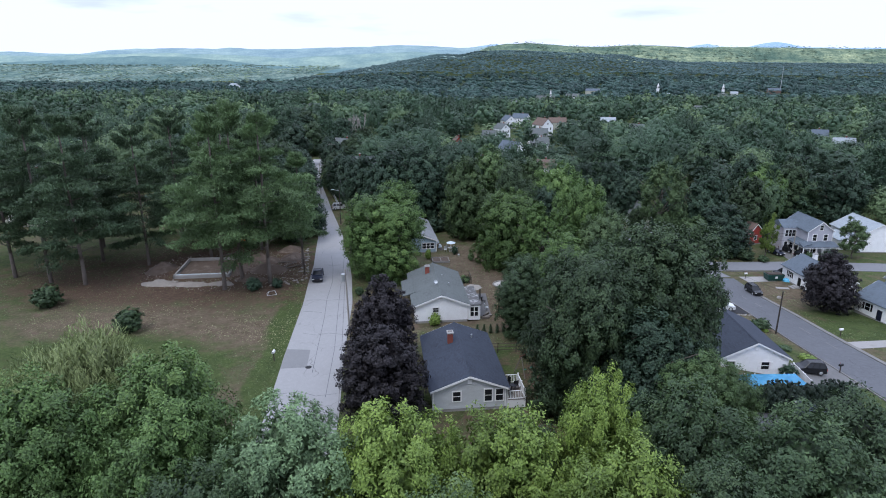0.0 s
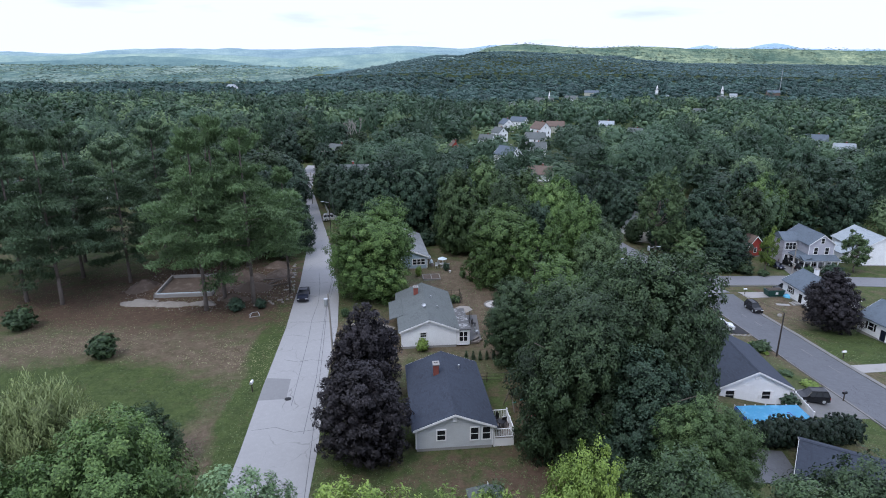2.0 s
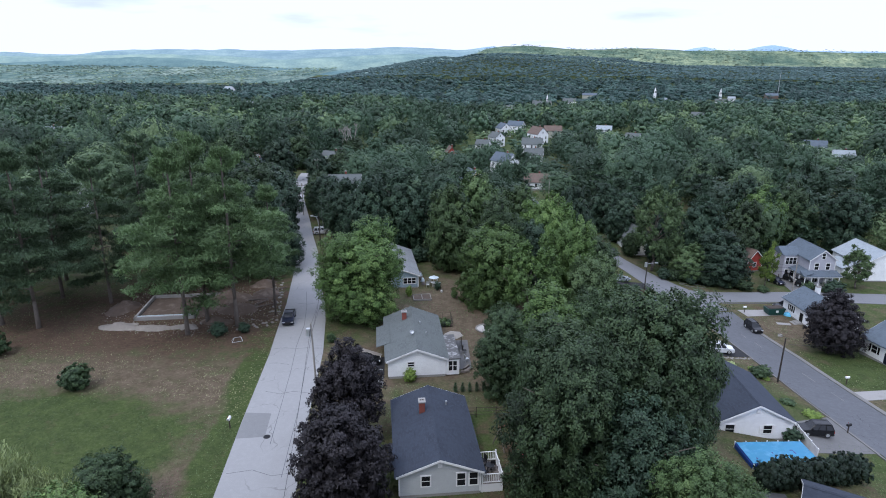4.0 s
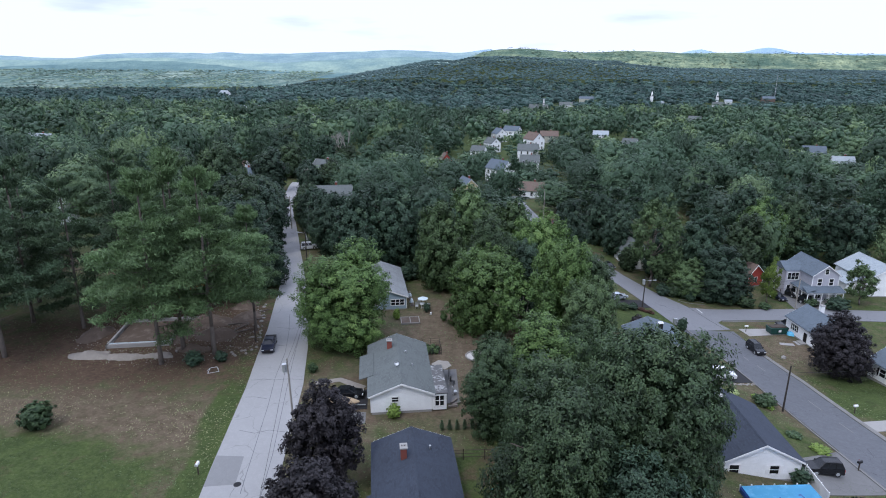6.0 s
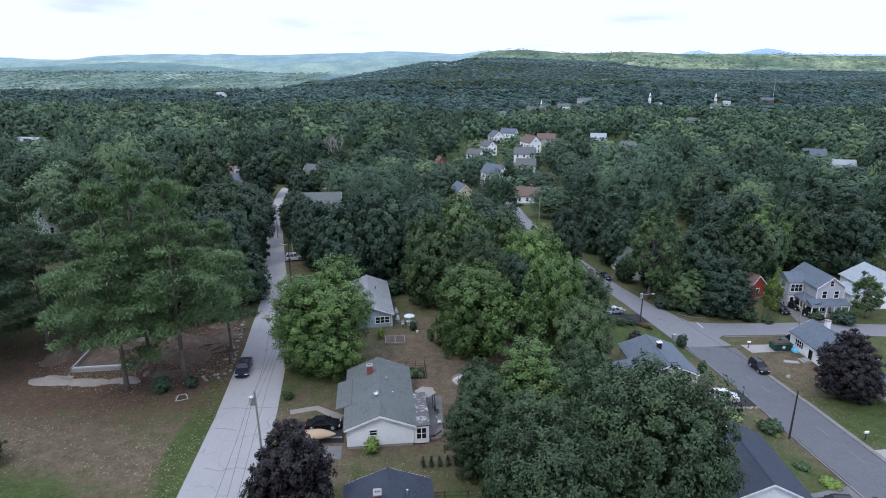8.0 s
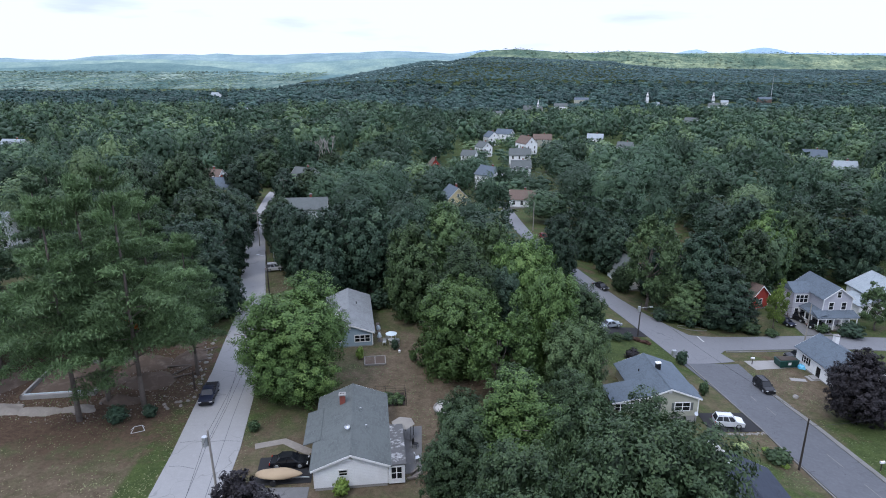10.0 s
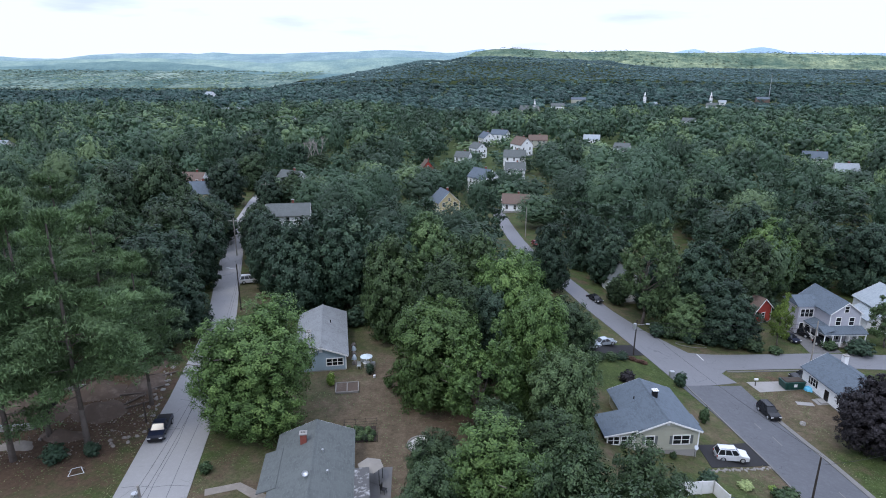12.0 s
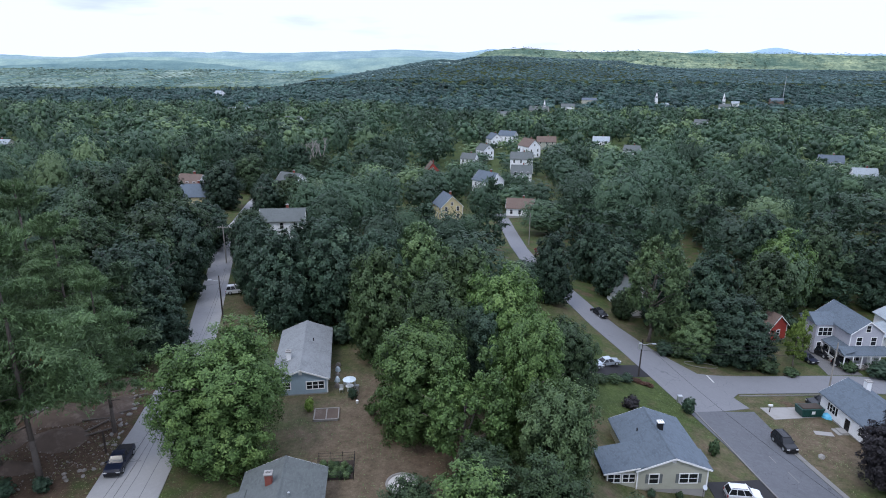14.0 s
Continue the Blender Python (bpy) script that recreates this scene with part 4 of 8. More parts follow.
LIME, DEEP, OAKY = "leafy maple with bright green foliage", "broad tree with deep green foliage", "tall broadleaf tree with mid-green foliage"
NEAR_TREES = [
    ("spread", "leaf_maple", -12.2, 91.6, 7.2, 14.8, "rounded street maple with fresh green leaves beside the road", "maple_tree", 20, 0),
    ("full", "leaf_maple", 8.6, 97.5, 5.8, 12.9, LIME, "maple_tree", 140, 1),
    ("thin", "leaf_maple", 13.0, 89.5, 4.7, 13.2, "airy grey-green tree with bare lower limbs", "tree", 40, 0),
    ("full", "leaf_grey", 21.6, 87.8, 4.2, 12.8, "slim muted green tree at a lawn edge", "tree", 100, 1),
    ("full", "leaf_maple", 19.6, 95.0, 4.4, 16.0, OAKY, "tree", 60, 1),
    ("full", "leaf_oak", 9.2, 104.0, 5.0, 16.2, OAKY, "tree", 10, 2),
    ("full", "leaf_maple", 18.6, 108.0, 5.8, 16.4, OAKY, "tree", 80, 0),
    ("full", "leaf_dark", 14.0, 105.0, 4.4, 12.5, DEEP, "tree", 30, 1),
    ("full", "leaf_oak", 26.0, 108.0, 4.2, 12.0, OAKY, "tree", 200, 1),
    ("broad", "leaf_olive", 12.5, 118.0, 5.2, 16.0, "broad tree with olive green foliage", "tree", 15, 2),
    ("broad", "leaf_olive", 1.4, 116.0, 4.8, 16.0, "broad tree with olive green foliage", "tree", 75, 0),
    ("broad", "leaf_dark", -15.2, 126.5, 5.4, 15.8, DEEP, "oak_tree", 55, 0),
    ("broad", "leaf_dark", -7.2, 130.0, 6.0, 17.0, DEEP, "oak_tree", 155, 1),
    ("broad", "leaf_dark", 0.6, 125.4, 5.2, 16.6, DEEP, "oak_tree", 255, 2),
    ("broad", "leaf_dark", -13.0, 138.0, 6.0, 15.5, DEEP, "oak_tree", 5, 2),
    ("broad", "leaf_olive", 6.0, 127.0, 5.5, 17.0, OAKY, "oak_tree", 95, 1),
    ("full", "leaf_oak", 19.4, 79.0, 3.8, 10.6, OAKY, "tree", 45, 2),
    ("full", "leaf_oak", 9.2, 78.4, 3.2, 7.6, OAKY, "tree", 125, 0),
    ("full", "leaf_oak", 14.6, 83.0, 3.4, 8.6, OAKY, "tree", 215, 1),
    ("full", "leaf_oak", 8.0, 71.0, 3.7, 10.0, OAKY, "oak_tree", 300, 2),
    ("full", "leaf_maple", 13.3, 74.0, 5.2, 12.2, LIME, "maple_tree", 20, 2),
    ("full", "leaf_oak", 19.4, 68.0, 4.3, 13.6, OAKY, "oak_tree", 110, 0),
    ("full", "leaf_oak", 12.4, 61.0, 4.6, 14.6, OAKY, "oak_tree", 230, 0),
    ("dense", "leaf_oak", 18.8, 55.6, 6.6, 18.8, "huge spreading oak with mid-green foliage", "oak_tree", 30, 0),
    ("dense", "leaf_oak", 12.2, 52.4, 5.6, 15.9, "huge spreading oak with mid-green foliage", "oak_tree", 170, 1),
    ("full", "leaf_dark", 17.0, 49.5, 4.8, 12.5, DEEP, "oak_tree", 70, 2),
    ("full", "leaf_oak", 24.5, 63.0, 4.6, 14.0, OAKY, "oak_tree", 190, 1),
    ("lush", "leaf_olive", 20.5, 44.3, 4.3, 11.2, "young tree with fresh green foliage", "tree", 60, 1),
    ("thin", "leaf_grey", 46.2, 138.8, 5.8, 20.0, "tall airy poplar with bare twigs", "poplar_tree", 10, 0),
    ("broad", "leaf_dark", 59.4, 133.4, 5.6, 11.6, "dense dark green tree beside the side street", "tree", 85, 0),
    ("broad", "leaf_grey", 52.4, 134.6, 3.9, 8.4, "low spreading grey-green tree", "tree", 25, 2),
    ("broad", "leaf_dark", 58.0, 143.5, 5.5, 16.0, DEEP, "oak_tree", 35, 2),
    ("thin", "leaf_bright", 68.4, 132.2, 2.1, 10.0, "slender birch with yellowing leaves", "birch_tree", 0, 1),
    ("broad", "leaf_dark", 44.8, 159.0, 4.6, 13.0, DEEP, "tree", 66, 1),
    ("broad", "leaf_oak", 43.6, 147.6, 2.2, 6.4, "small round tree before a white house", "tree", 16, 1),
    ("broad", "leaf_dark", 51.5, 147.0, 4.4, 12.0, DEEP, "tree", 166, 2),
    ("broad", "leaf_dark", 41.8, 169.0, 4.4, 13.5, DEEP, "tree", 266, 0),
    ("broad", "leaf_oak", -51.5, 171.0, 5.6, 11.5, OAKY, "tree", 73, 0),
    ("broad", "leaf_dark", -58.0, 216.0, 6.2, 14.5, "dense dark tree at the road bend", "tree", 33, 1),
    ("broad", "leaf_dark", -42.5, 207.5, 4.4, 11.0, DEEP, "tree", 133, 2),
    ("broad", "leaf_oak", -37.0, 213.0, 5.2, 12.4, OAKY, "tree", 83, 1),
    ("broad", "leaf_dark", -47.0, 226.0, 4.6, 10.0, DEEP, "tree", 183, 0),
    ("broad", "leaf_oak", -35.0, 173.0, 3.8, 8.8, OAKY, "tree", 233, 2),
    ("broad", "leaf_dark", -47.8, 178.5, 5.0, 10.0, DEEP, "tree", 283, 1),
    ("broad", "leaf_oak", -59.0, 246.0, 6.2, 13.5, OAKY, "tree", 13, 1),
    ("broad", "leaf_dark", -64.5, 258.0, 6.4, 15.0, DEEP, "tree", 63, 2),
    ("broad", "leaf_oak", -67.0, 274.0, 6.6, 16.0, OAKY, "tree", 113, 0),
    ("broad", "leaf_olive", -69.5, 291.0, 6.6, 15.0, OAKY, "tree", 163, 1),
    ("broad", "leaf_dark", -78.5, 312.0, 6.8, 15.5, DEEP, "tree", 213, 2),
    ("broad", "leaf_oak", -83.0, 332.0, 7.0, 15.0, OAKY, "tree", 263, 0),
    ("broad", "leaf_dark", -56.5, 298.0, 6.0, 12.0, DEEP, "tree", 313, 1),
    ("broad", "leaf_oak", -45.5, 294.0, 5.6, 8.5, OAKY, "tree", 23, 2),
    ("broad", "leaf_dark", 30.0, 148.0, 4.0, 13.5, DEEP, "tree", 66, 0),
    ("purple", "leaf_purple", 63.0, 99.6, 4.6, 10.8, "round purple-black maple on a green lawn", "purple_maple_tree", 0, 0),
    ("purple", "leaf_purple", -6.9, 51.5, 4.3, 9.6, "purple-black maple beside the road", "purple_maple_tree", 140, 1),
    ("purple", "leaf_purple", -8.2, 61.8, 3.9, 10.8, "purple-black maple beside the road", "purple_maple_tree", 250, 0),
    ("thin", "leaf_grey", 87.0, 131.5, 3.2, 9.2, "thin grey-green tree in a yard", "tree", 120, 0),
    ("broad", "leaf_oak", -41.0, 137.0, 6.6, 16.5, OAKY, "oak_tree", 12, 0),
    ("broad", "leaf_oak", -50.5, 131.0, 6.0, 17.0, OAKY, "oak_tree", 112, 1),
    ("broad", "leaf_dark", -36.4, 127.5, 5.6, 15.0, DEEP, "oak_tree", 212, 2),
    ("fir", "needle_dark", -31.2, 111.5, 4.2, 15.5, "dark pointed fir beside the road", "fir_tree", 40, 0),
    ("broad", "leaf_dark", -36.0, 118.6, 5.8, 15.5, DEEP, "oak_tree", 312, 0),
    ("broad", "leaf_oak", -45.0, 147.5, 6.2, 15.5, OAKY, "oak_tree", 52, 2),
    ("broad", "leaf_oak", -54.0, 143.0, 5.8, 17.0, OAKY, "oak_tree", 152, 0),
    ("broad", "leaf_dark", -49.5, 158.0, 6.0, 14.0, DEEP, "oak_tree", 252, 1),
    ("broad", "leaf_oak", -33.8, 166.0, 4.4, 10.5, OAKY, "tree", 12, 0),
    ("broad", "leaf_dark", -30.4, 117.4, 4.2, 11.0, DEEP, "tree", 92, 0),
    ("broad", "leaf_oak", -60.5, 176.0, 6.4, 19.5, OAKY, "oak_tree", 20, 1),
    ("broad", "leaf_oak", -57.8, 178.5, 6.0, 18.0, OAKY, "oak_tree", 120, 2),
    ("broad", "leaf_oak", -67.0, 170.0, 6.4, 18.5, OAKY, "oak_tree", 220, 0),
    ("broad", "leaf_dark", -37.2, 139.0, 5.4, 14.5, DEEP, "oak_tree", 40, 1),
    ("broad", "leaf_dark", -40.6, 150.5, 5.6, 14.0, DEEP, "oak_tree", 140, 2),
    ("broad", "leaf_oak", -44.8, 163.0, 5.6, 13.0, OAKY, "oak_tree", 240, 0),
    ("full", "leaf_oak", 24.2, 70.5, 4.0, 13.8, OAKY, "tree", 33, 2),
    ("broad", "leaf_dark", -44.3, 170.5, 4.6, 7.5, "low spreading tree overhanging the road", "tree", 340, 0),
    ("broad", "leaf_dark", -21.6, 137.5, 5.0, 13.5, DEEP, "oak_tree", 75, 0),
    ("broad", "leaf_dark", -25.6, 148.5, 5.0, 12.0, DEEP, "oak_tree", 175, 1),
    ("broad", "leaf_dark", -30.2, 158.0, 4.6, 11.0, DEEP, "oak_tree", 275, 2),
    ("lush", "leaf_maple", -17.4, 30.0, 5.8, 17.2, OAKY, "tree", 10, 0),
    ("lush", "leaf_maple", -21.8, 27.4, 5.6, 17.2, LIME, "maple_tree", 70, 1),
    ("lush", "leaf_maple", -14.6, 25.6, 5.2, 16.4, LIME, "maple_tree", 0, 1),
    ("lush", "leaf_oak", -12.2, 21.6, 4.8, 15.6, OAKY, "tree", 33, 0),
    ("lush", "leaf_silver", -8.0, 26.0, 5.4, 16.6, "dense tree with silvery green foliage", "tree", 130, 0),
    ("lush", "leaf_bright", -2.6, 26.0, 4.9, 16.9, "maple with vivid yellow-green foliage", "maple_tree", 190, 0),
    ("lush", "leaf_bright", 2.4, 24.8, 4.9, 17.4, "maple with vivid yellow-green foliage", "maple_tree", 240, 1),
    ("lush", "leaf_oak", 3.6, 28.6, 3.6, 14.6, OAKY, "tree", 80, 1),
    ("lush", "leaf_bright", 7.1, 27.6, 3.3, 17.6, "slender pointed tree with yellow-green foliage", "tree", 20, 0),
    ("lush", "leaf_bright", 6.8, 21.6, 4.8, 17.6, "maple with vivid yellow-green foliage", "maple_tree", 300, 1),
    ("lush", "leaf_grey", -0.8, 20.6, 4.2, 15.9, "dense tree with muted green foliage", "tree", 30, 0),
    ("lush", "leaf_oak", 12.6, 28.4, 5.2, 16.6, OAKY, "tree", 40, 1),
    ("lush", "leaf_oak", 17.4, 25.2, 5.6, 17.0, "broad tree with grey-green foliage", "tree", 100, 0),
    ("lush", "leaf_oak", 21.8, 29.6, 5.6, 16.6, OAKY, "tree", 160, 1),
    ("lush", "leaf_oak", 11.6, 22.4, 4.6, 16.6, OAKY, "tree", 220, 0),
    ("lush", "leaf_oak", 26.4, 34.5, 4.6, 12.5, OAKY, "tree", 300, 1),
    ("full", "leaf_oak", -26.4, 49.4, 3.2, 5.8, "low round tree with mid-green foliage on the lawn", "tree", 15, 1),
    ("willow", "leaf_willow", -24.4, 34.2, 5.6, 16.4, "weeping willow with pale hanging foliage", "willow_tree", 0, 0),
    ("willow", "leaf_willow", -31.5, 31.5, 5.2, 15.2, "weeping willow with pale hanging foliage", "willow_tree", 90, 0),
    ("broad", "leaf_oak", 70.0, 148.6, 5.6, 15.0, OAKY, "oak_tree", 0, 0),
    ("broad", "leaf_maple", 77.5, 157.0, 6.0, 17.0, LIME, "tree", 50, 1),
    ("broad", "leaf_oak", 87.5, 161.0, 6.2, 17.5, OAKY, "oak_tree", 100, 2),
    ("broad", "leaf_dark", 94.0, 172.0, 6.4, 17.0, DEEP, "oak_tree", 150, 0),
    ("broad", "leaf_dark", 82.0, 173.0, 6.4, 17.0, DEEP, "oak_tree", 200, 1),
    ("broad", "leaf_dark", 99.0, 158.0, 6.0, 16.0, DEEP, "oak_tree", 250, 2),
]
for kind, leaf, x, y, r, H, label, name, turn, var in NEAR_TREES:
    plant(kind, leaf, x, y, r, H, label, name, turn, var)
PINES = [(-34.9, 85.4, 5.6, 26.4), (-33.6, 89.4, 5.2, 27.6), (-28.9, 88.4, 5.6, 26.2), (-44, 113, 5.6, 26), (-36, 107, 5, 23), (-52.0, 97.0, 4.8, 23.5), (-57, 87, 5.6, 26), (-63, 88, 5.4, 27),
         (-70, 90, 5.6, 26), (-61, 99, 5.2, 25), (-75, 105, 5.6, 26), (-66, 108, 5.4, 25), (-51, 108, 5, 24), (-56, 119, 5.4, 25), (-80, 96, 5.4, 26), (-43, 101, 4.6, 22), (-25.8, 96.5, 4.2, 19.5)]
for k, (x, y, r, H) in enumerate(PINES):
    plant("pine", "needle_dark" if x < -49 else "needle", x, y, r * 0.98, H, "tall white pine with tiered boughs and bare lower trunk", "pine_tree", k * 67, k % 2, "white pines beside the cleared plot")
SHRUBS = [(-41.6, 70.4, 1.9, 3.3, "leaf_oak", "rounded dark green bush on the dry field"), (-57.2, 78.2, 2.1, 3.3, "leaf_oak", "rounded clipped bush on the field edge"), 
          (-2.9, 73.1, 0.85, 1.7, "leaf_bright", "small yellow-green bush against a white wall"), (-30.4, 85.3, 1.3, 2.0, "leaf_dark", "low dark shrub under the pines"), (-27.2, 86.4, 0.9, 1.6, "leaf_dark", "low dark shrub under the pines"),
          (40.3, 68.6, 1.3, 2.0, "leaf_dark", "dark clipped bush at a house corner"), (44.6, 114.6, 1.0, 2.6, "leaf_dark", "narrow upright shrub beside the street"), (46.2, 87.6, 1.6, 1.8, "leaf_oak", "loose green shrub on the verge"),
          (35.8, 112.0, 1.2, 1.9, "leaf_purple", "small dark purple shrub on the lawn"), (31.4, 135.4, 1.2, 1.7, "leaf_grey", "pale clipped shrub by the driveway"), (31.8, 132.6, 1.3, 1.7, "leaf_grey", "pale clipped shrub by the driveway"),
          (32.9, 118.0, 1.15, 1.5, "leaf_oak", "clipped hedge shrub by the driveway"), (35.2, 119.1, 1.2, 1.5, "leaf_oak", "clipped hedge shrub by the driveway"), (30.9, 116.9, 1.1, 1.6, "leaf_grey", "pale clipped shrub by the driveway"),
          (76.6, 130.6, 1.4, 1.8, "leaf_oak", "green bush before a porch"), (80.8, 128.6, 2.4, 2.8, "leaf_dark", "wide dark bush before the house"), (34.5, 87.5, 1.2, 1.6, "leaf_oak", "rough green bush on the slope"),
          (47.4, 76.4, 1.2, 0.7, "leaf_bright", "low yellow-green plants on the verge"), (45.8, 79.4, 1.0, 0.6, "leaf_oak", "low-green plants on the verge"), (-14.4, 83.6, 0.7, 1.4, "leaf_oak", "small bush at the road edge"),
          (-6.6, 58.4, 0.9, 1.6, "leaf_dark", "small dark bush beside the house"), (70.2, 96.4, 1.4, 1.3, "leaf_purple", "dark low bush before a white house"), (37.4, 120.3, 1.0, 1.4, "leaf_dark", "clipped hedge shrub by the driveway"), (66.5, 128.9, 1.3, 1.4, "leaf_oak", "low bush beside the side street"), (37.5, 96.6, 0.6, 0.9, "leaf_grey", "small grey-green garden bush"),
          (-0.6, 104.6, 0.6, 1.7, "leaf_dark", "small upright evergreen at the patio"), (2.2, 101.0, 0.6, 1.4, "leaf_grey", "young dry garden shrub"), (-5.2, 101.4, 0.6, 2.0, "leaf_bright", "yellow climbing plant on a garden frame")]
for k, (x, y, r, H, leaf, label) in enumerate(SHRUBS):
    plant("shrub", leaf, x, y, r, H, label, "shrub", k * 53, 0)
for k in range(6):
    x = 2.5 + k * 0.82
    plant("fir", "needle_dark", x, 70.7 + k * 0.09, 0.32, 1.25, "young evergreen in a planted row", "evergreen_sapling", k * 40, 0, "row of young evergreens")
for k in range(9):
    a = k / 8
    plant("shrub", "needle_deep", 32.2 + a * 11.4, 57.9 + a * 4.0, 1.35, 3.5, "dark clipped evergreen of the boundary hedge", "hedge_shrub", k * 71, 0, "boundary hedge")


# ---- woodland: far too many trees to count, joined by distance ----
def forest_protos(n, seed, clumps, leaves, leaf, cone=False):
    out = []
    for k in range(n):
        if cone:
            v, f, t = pine_arrays(seed + k, 12.0, 3.8, 0.1, clumps, leaves, leaf)
        else:
            v, f, t = crown_arrays(seed + k, 5.0, 6.6, clumps, max(10, leaves // 8), leaves, leaf, (0.38, 0.54) if clumps > 4 else (0.5, 0.66), 0.53 if clumps > 4 else 0.36, 0.15, 0.1, 0.16, 0.5 if clumps > 4 else 0.62 if clumps > 1 else 0.95, 0.24 if clumps > 8 else 0.16, fine=False, dome=0.95)
            if clumps == 1:
                v = v * np.array([1, 1, 0.4]) + np.array([0, 0, 3.4])
            v = v + np.array([0, 0, 6.4])
        out.append((v, f, t))
    return out


def dist_to(line, X, Y):
    best = np.full(X.shape, 1e9)
    for (ax, ay), (bx, by) in zip(line[:-1], line[1:]):
        dx, dy = bx - ax, by - ay
        u = np.clip(((X - ax) * dx + (Y - ay) * dy) / (dx * dx + dy * dy), 0, 1)
        best = np.minimum(best, np.hypot(X - ax - u * dx, Y - ay - u * dy))
    return best


# plan of the far houses: x, y, turn, width, length, eave height, peak height, wall, roof
FAR_HOUSES = [
    (-25.4, 184, 98, 7.5, 10.5, 5.4, 7.6, "white_wall", "roof_grey", "white two-storey house with a grey roof"),
    (10.2, 240, 20, 7.6, 9, 5.0, 8.6, "yellow_wall", "roof_slate", "cream yellow gabled house"),
    (28, 284, 40, 7.5, 11, 6.0, 9.4, "white_wall", "roof_slate", "white gabled house with a dark roof"),
    (38, 243, 80, 7, 9, 3.0, 5.6, "white_wall", "roof_brown", "low house with a brown roof"),
    (-62.4, 218, 96, 7.5, 8, 4.4, 7.4, "yellow_wall", "roof_slate", "cream house with a slate roof"),
    (-74, 241, 80, 6, 8, 4.6, 7.0, "white_wall", "roof_brown", "white house with a red-brown roof"),
    (0, 332, 10, 6, 8, 4.4, 8.0, "red_wall", "roof_brown", "red gabled barn among trees"),
    (30, 398, 30, 7, 9, 6.0, 9, "white_wall", "roof_grey", "white house with a grey roof"),
    (22, 372, 70, 7, 8, 5.4, 8, "white_wall", "roof_grey", "white house with a grey roof"),
    (56, 394, 25, 8, 12, 6.5, 10.5, "white_wall", "roof_brown", "white house with a brown roof"),
    (50, 352, 80, 8, 11, 5.5, 8.5, "white_wall", "roof_grey", "white house with a grey roof"),
    (45, 312, 85, 7, 9, 4.5, 7.5, "white_wall", "roof_grey", "white house with a grey roof"),
    (52, 470, 60, 8, 12, 6, 9, "white_wall", "roof_slate", "white house with a slate roof"),
    (38, 455, 20, 8, 10, 6, 9.5, "white_wall", "roof_slate", "white house with a slate roof"),
    (75, 440, 85, 8, 12, 5, 8, "sand_wall", "roof_brown", "tan house with a brown roof"),
    (108, 434, 75, 8, 10, 6, 8.6, "white_wall", "roof_pale", "pale house among trees"),
    (118, 400, 60, 7, 9, 4, 6.6, "white_wall", "roof_grey", "small pale house among trees"),
    (203, 347, 70, 8, 11, 4.5, 8.0, "white_wall", "roof_slate", "white house with a dark roof"),
    (190, 302, 75, 7, 9, 4.5, 7.6, "white_wall", "roof_pale", "white house with a pale roof"),
    (-216, 348, 80, 9, 14, 5, 8.2, "sand_wall", "roof_pale", "long house with a pale roof"),
    (-92, 158, 70, 8, 12, 5, 8.4, "white_wall", "roof_pale", "house with a pale roof behind the pines"),
    (-102, 142, 20, 8, 12, 5, 8.4, "white_wall", "roof_grey", "white house behind the pines"),
    (-86, 126, 70, 8, 11, 3.5, 6.4, "sand_wall", "roof_pale", "low pale house behind the pines"),
    (-42, 246, 60, 7, 9, 5, 8, "white_wall", "roof_grey", "white house half hidden by trees"),
    (-210, 748, 85, 16, 44, 7, 8, "white_wall", "roof_pale", "long flat-roofed pale building"),
    (-380, 1080, 60, 12, 16, 8, 13, "white_wall", "roof_pale", "far white house among distant trees"),
    (223, 1010, 80, 12, 22, 9, 12, "sand_wall", "roof_slate", "large tan town building among distant trees"),
    (500, 1000, 80, 11, 18, 10, 13, "roof_brown", "roof_slate", "red brick town building among distant trees"),
    (322, 972, 70, 7, 11, 4, 7, "white_wall", "roof_pale", "white church hall seen among distant trees"),
    (440, 1010, 70, 7, 11, 5, 7.5, "white_wall", "roof_pale", "white town building among distant trees"),
    (170, 900, 80, 12, 18, 6, 10, "white_wall", "roof_grey", "pale town house among distant trees"),
    (72, 760, 80, 11, 16, 6, 9, "white_wall", "roof_grey", "pale town house among distant trees"),
    (125, 830, 70, 12, 24, 6, 11, "sand_wall", "roof_grey", "grey town building among distant trees"),
    (-120, 560, 80, 10, 14, 5, 8, "white_wall", "roof_grey", "pale house in woodland"),
    (380, 900, 60, 10, 14, 6, 10, "white_wall", "roof_grey", "white town house among distant trees"),
    (560, 830, 60, 10, 14, 6, 9, "white_wall", "roof_pale", "white town house among distant trees"),
    (250, 640, 60, 9, 12, 5, 8, "white_wall", "roof_grey", "white house in woodland"),
]


def house_middle(h):
    a = math.radians(h[2])
    return h[0] - math.sin(a) * h[4] / 2, h[1] + math.cos(a) * h[4] / 2


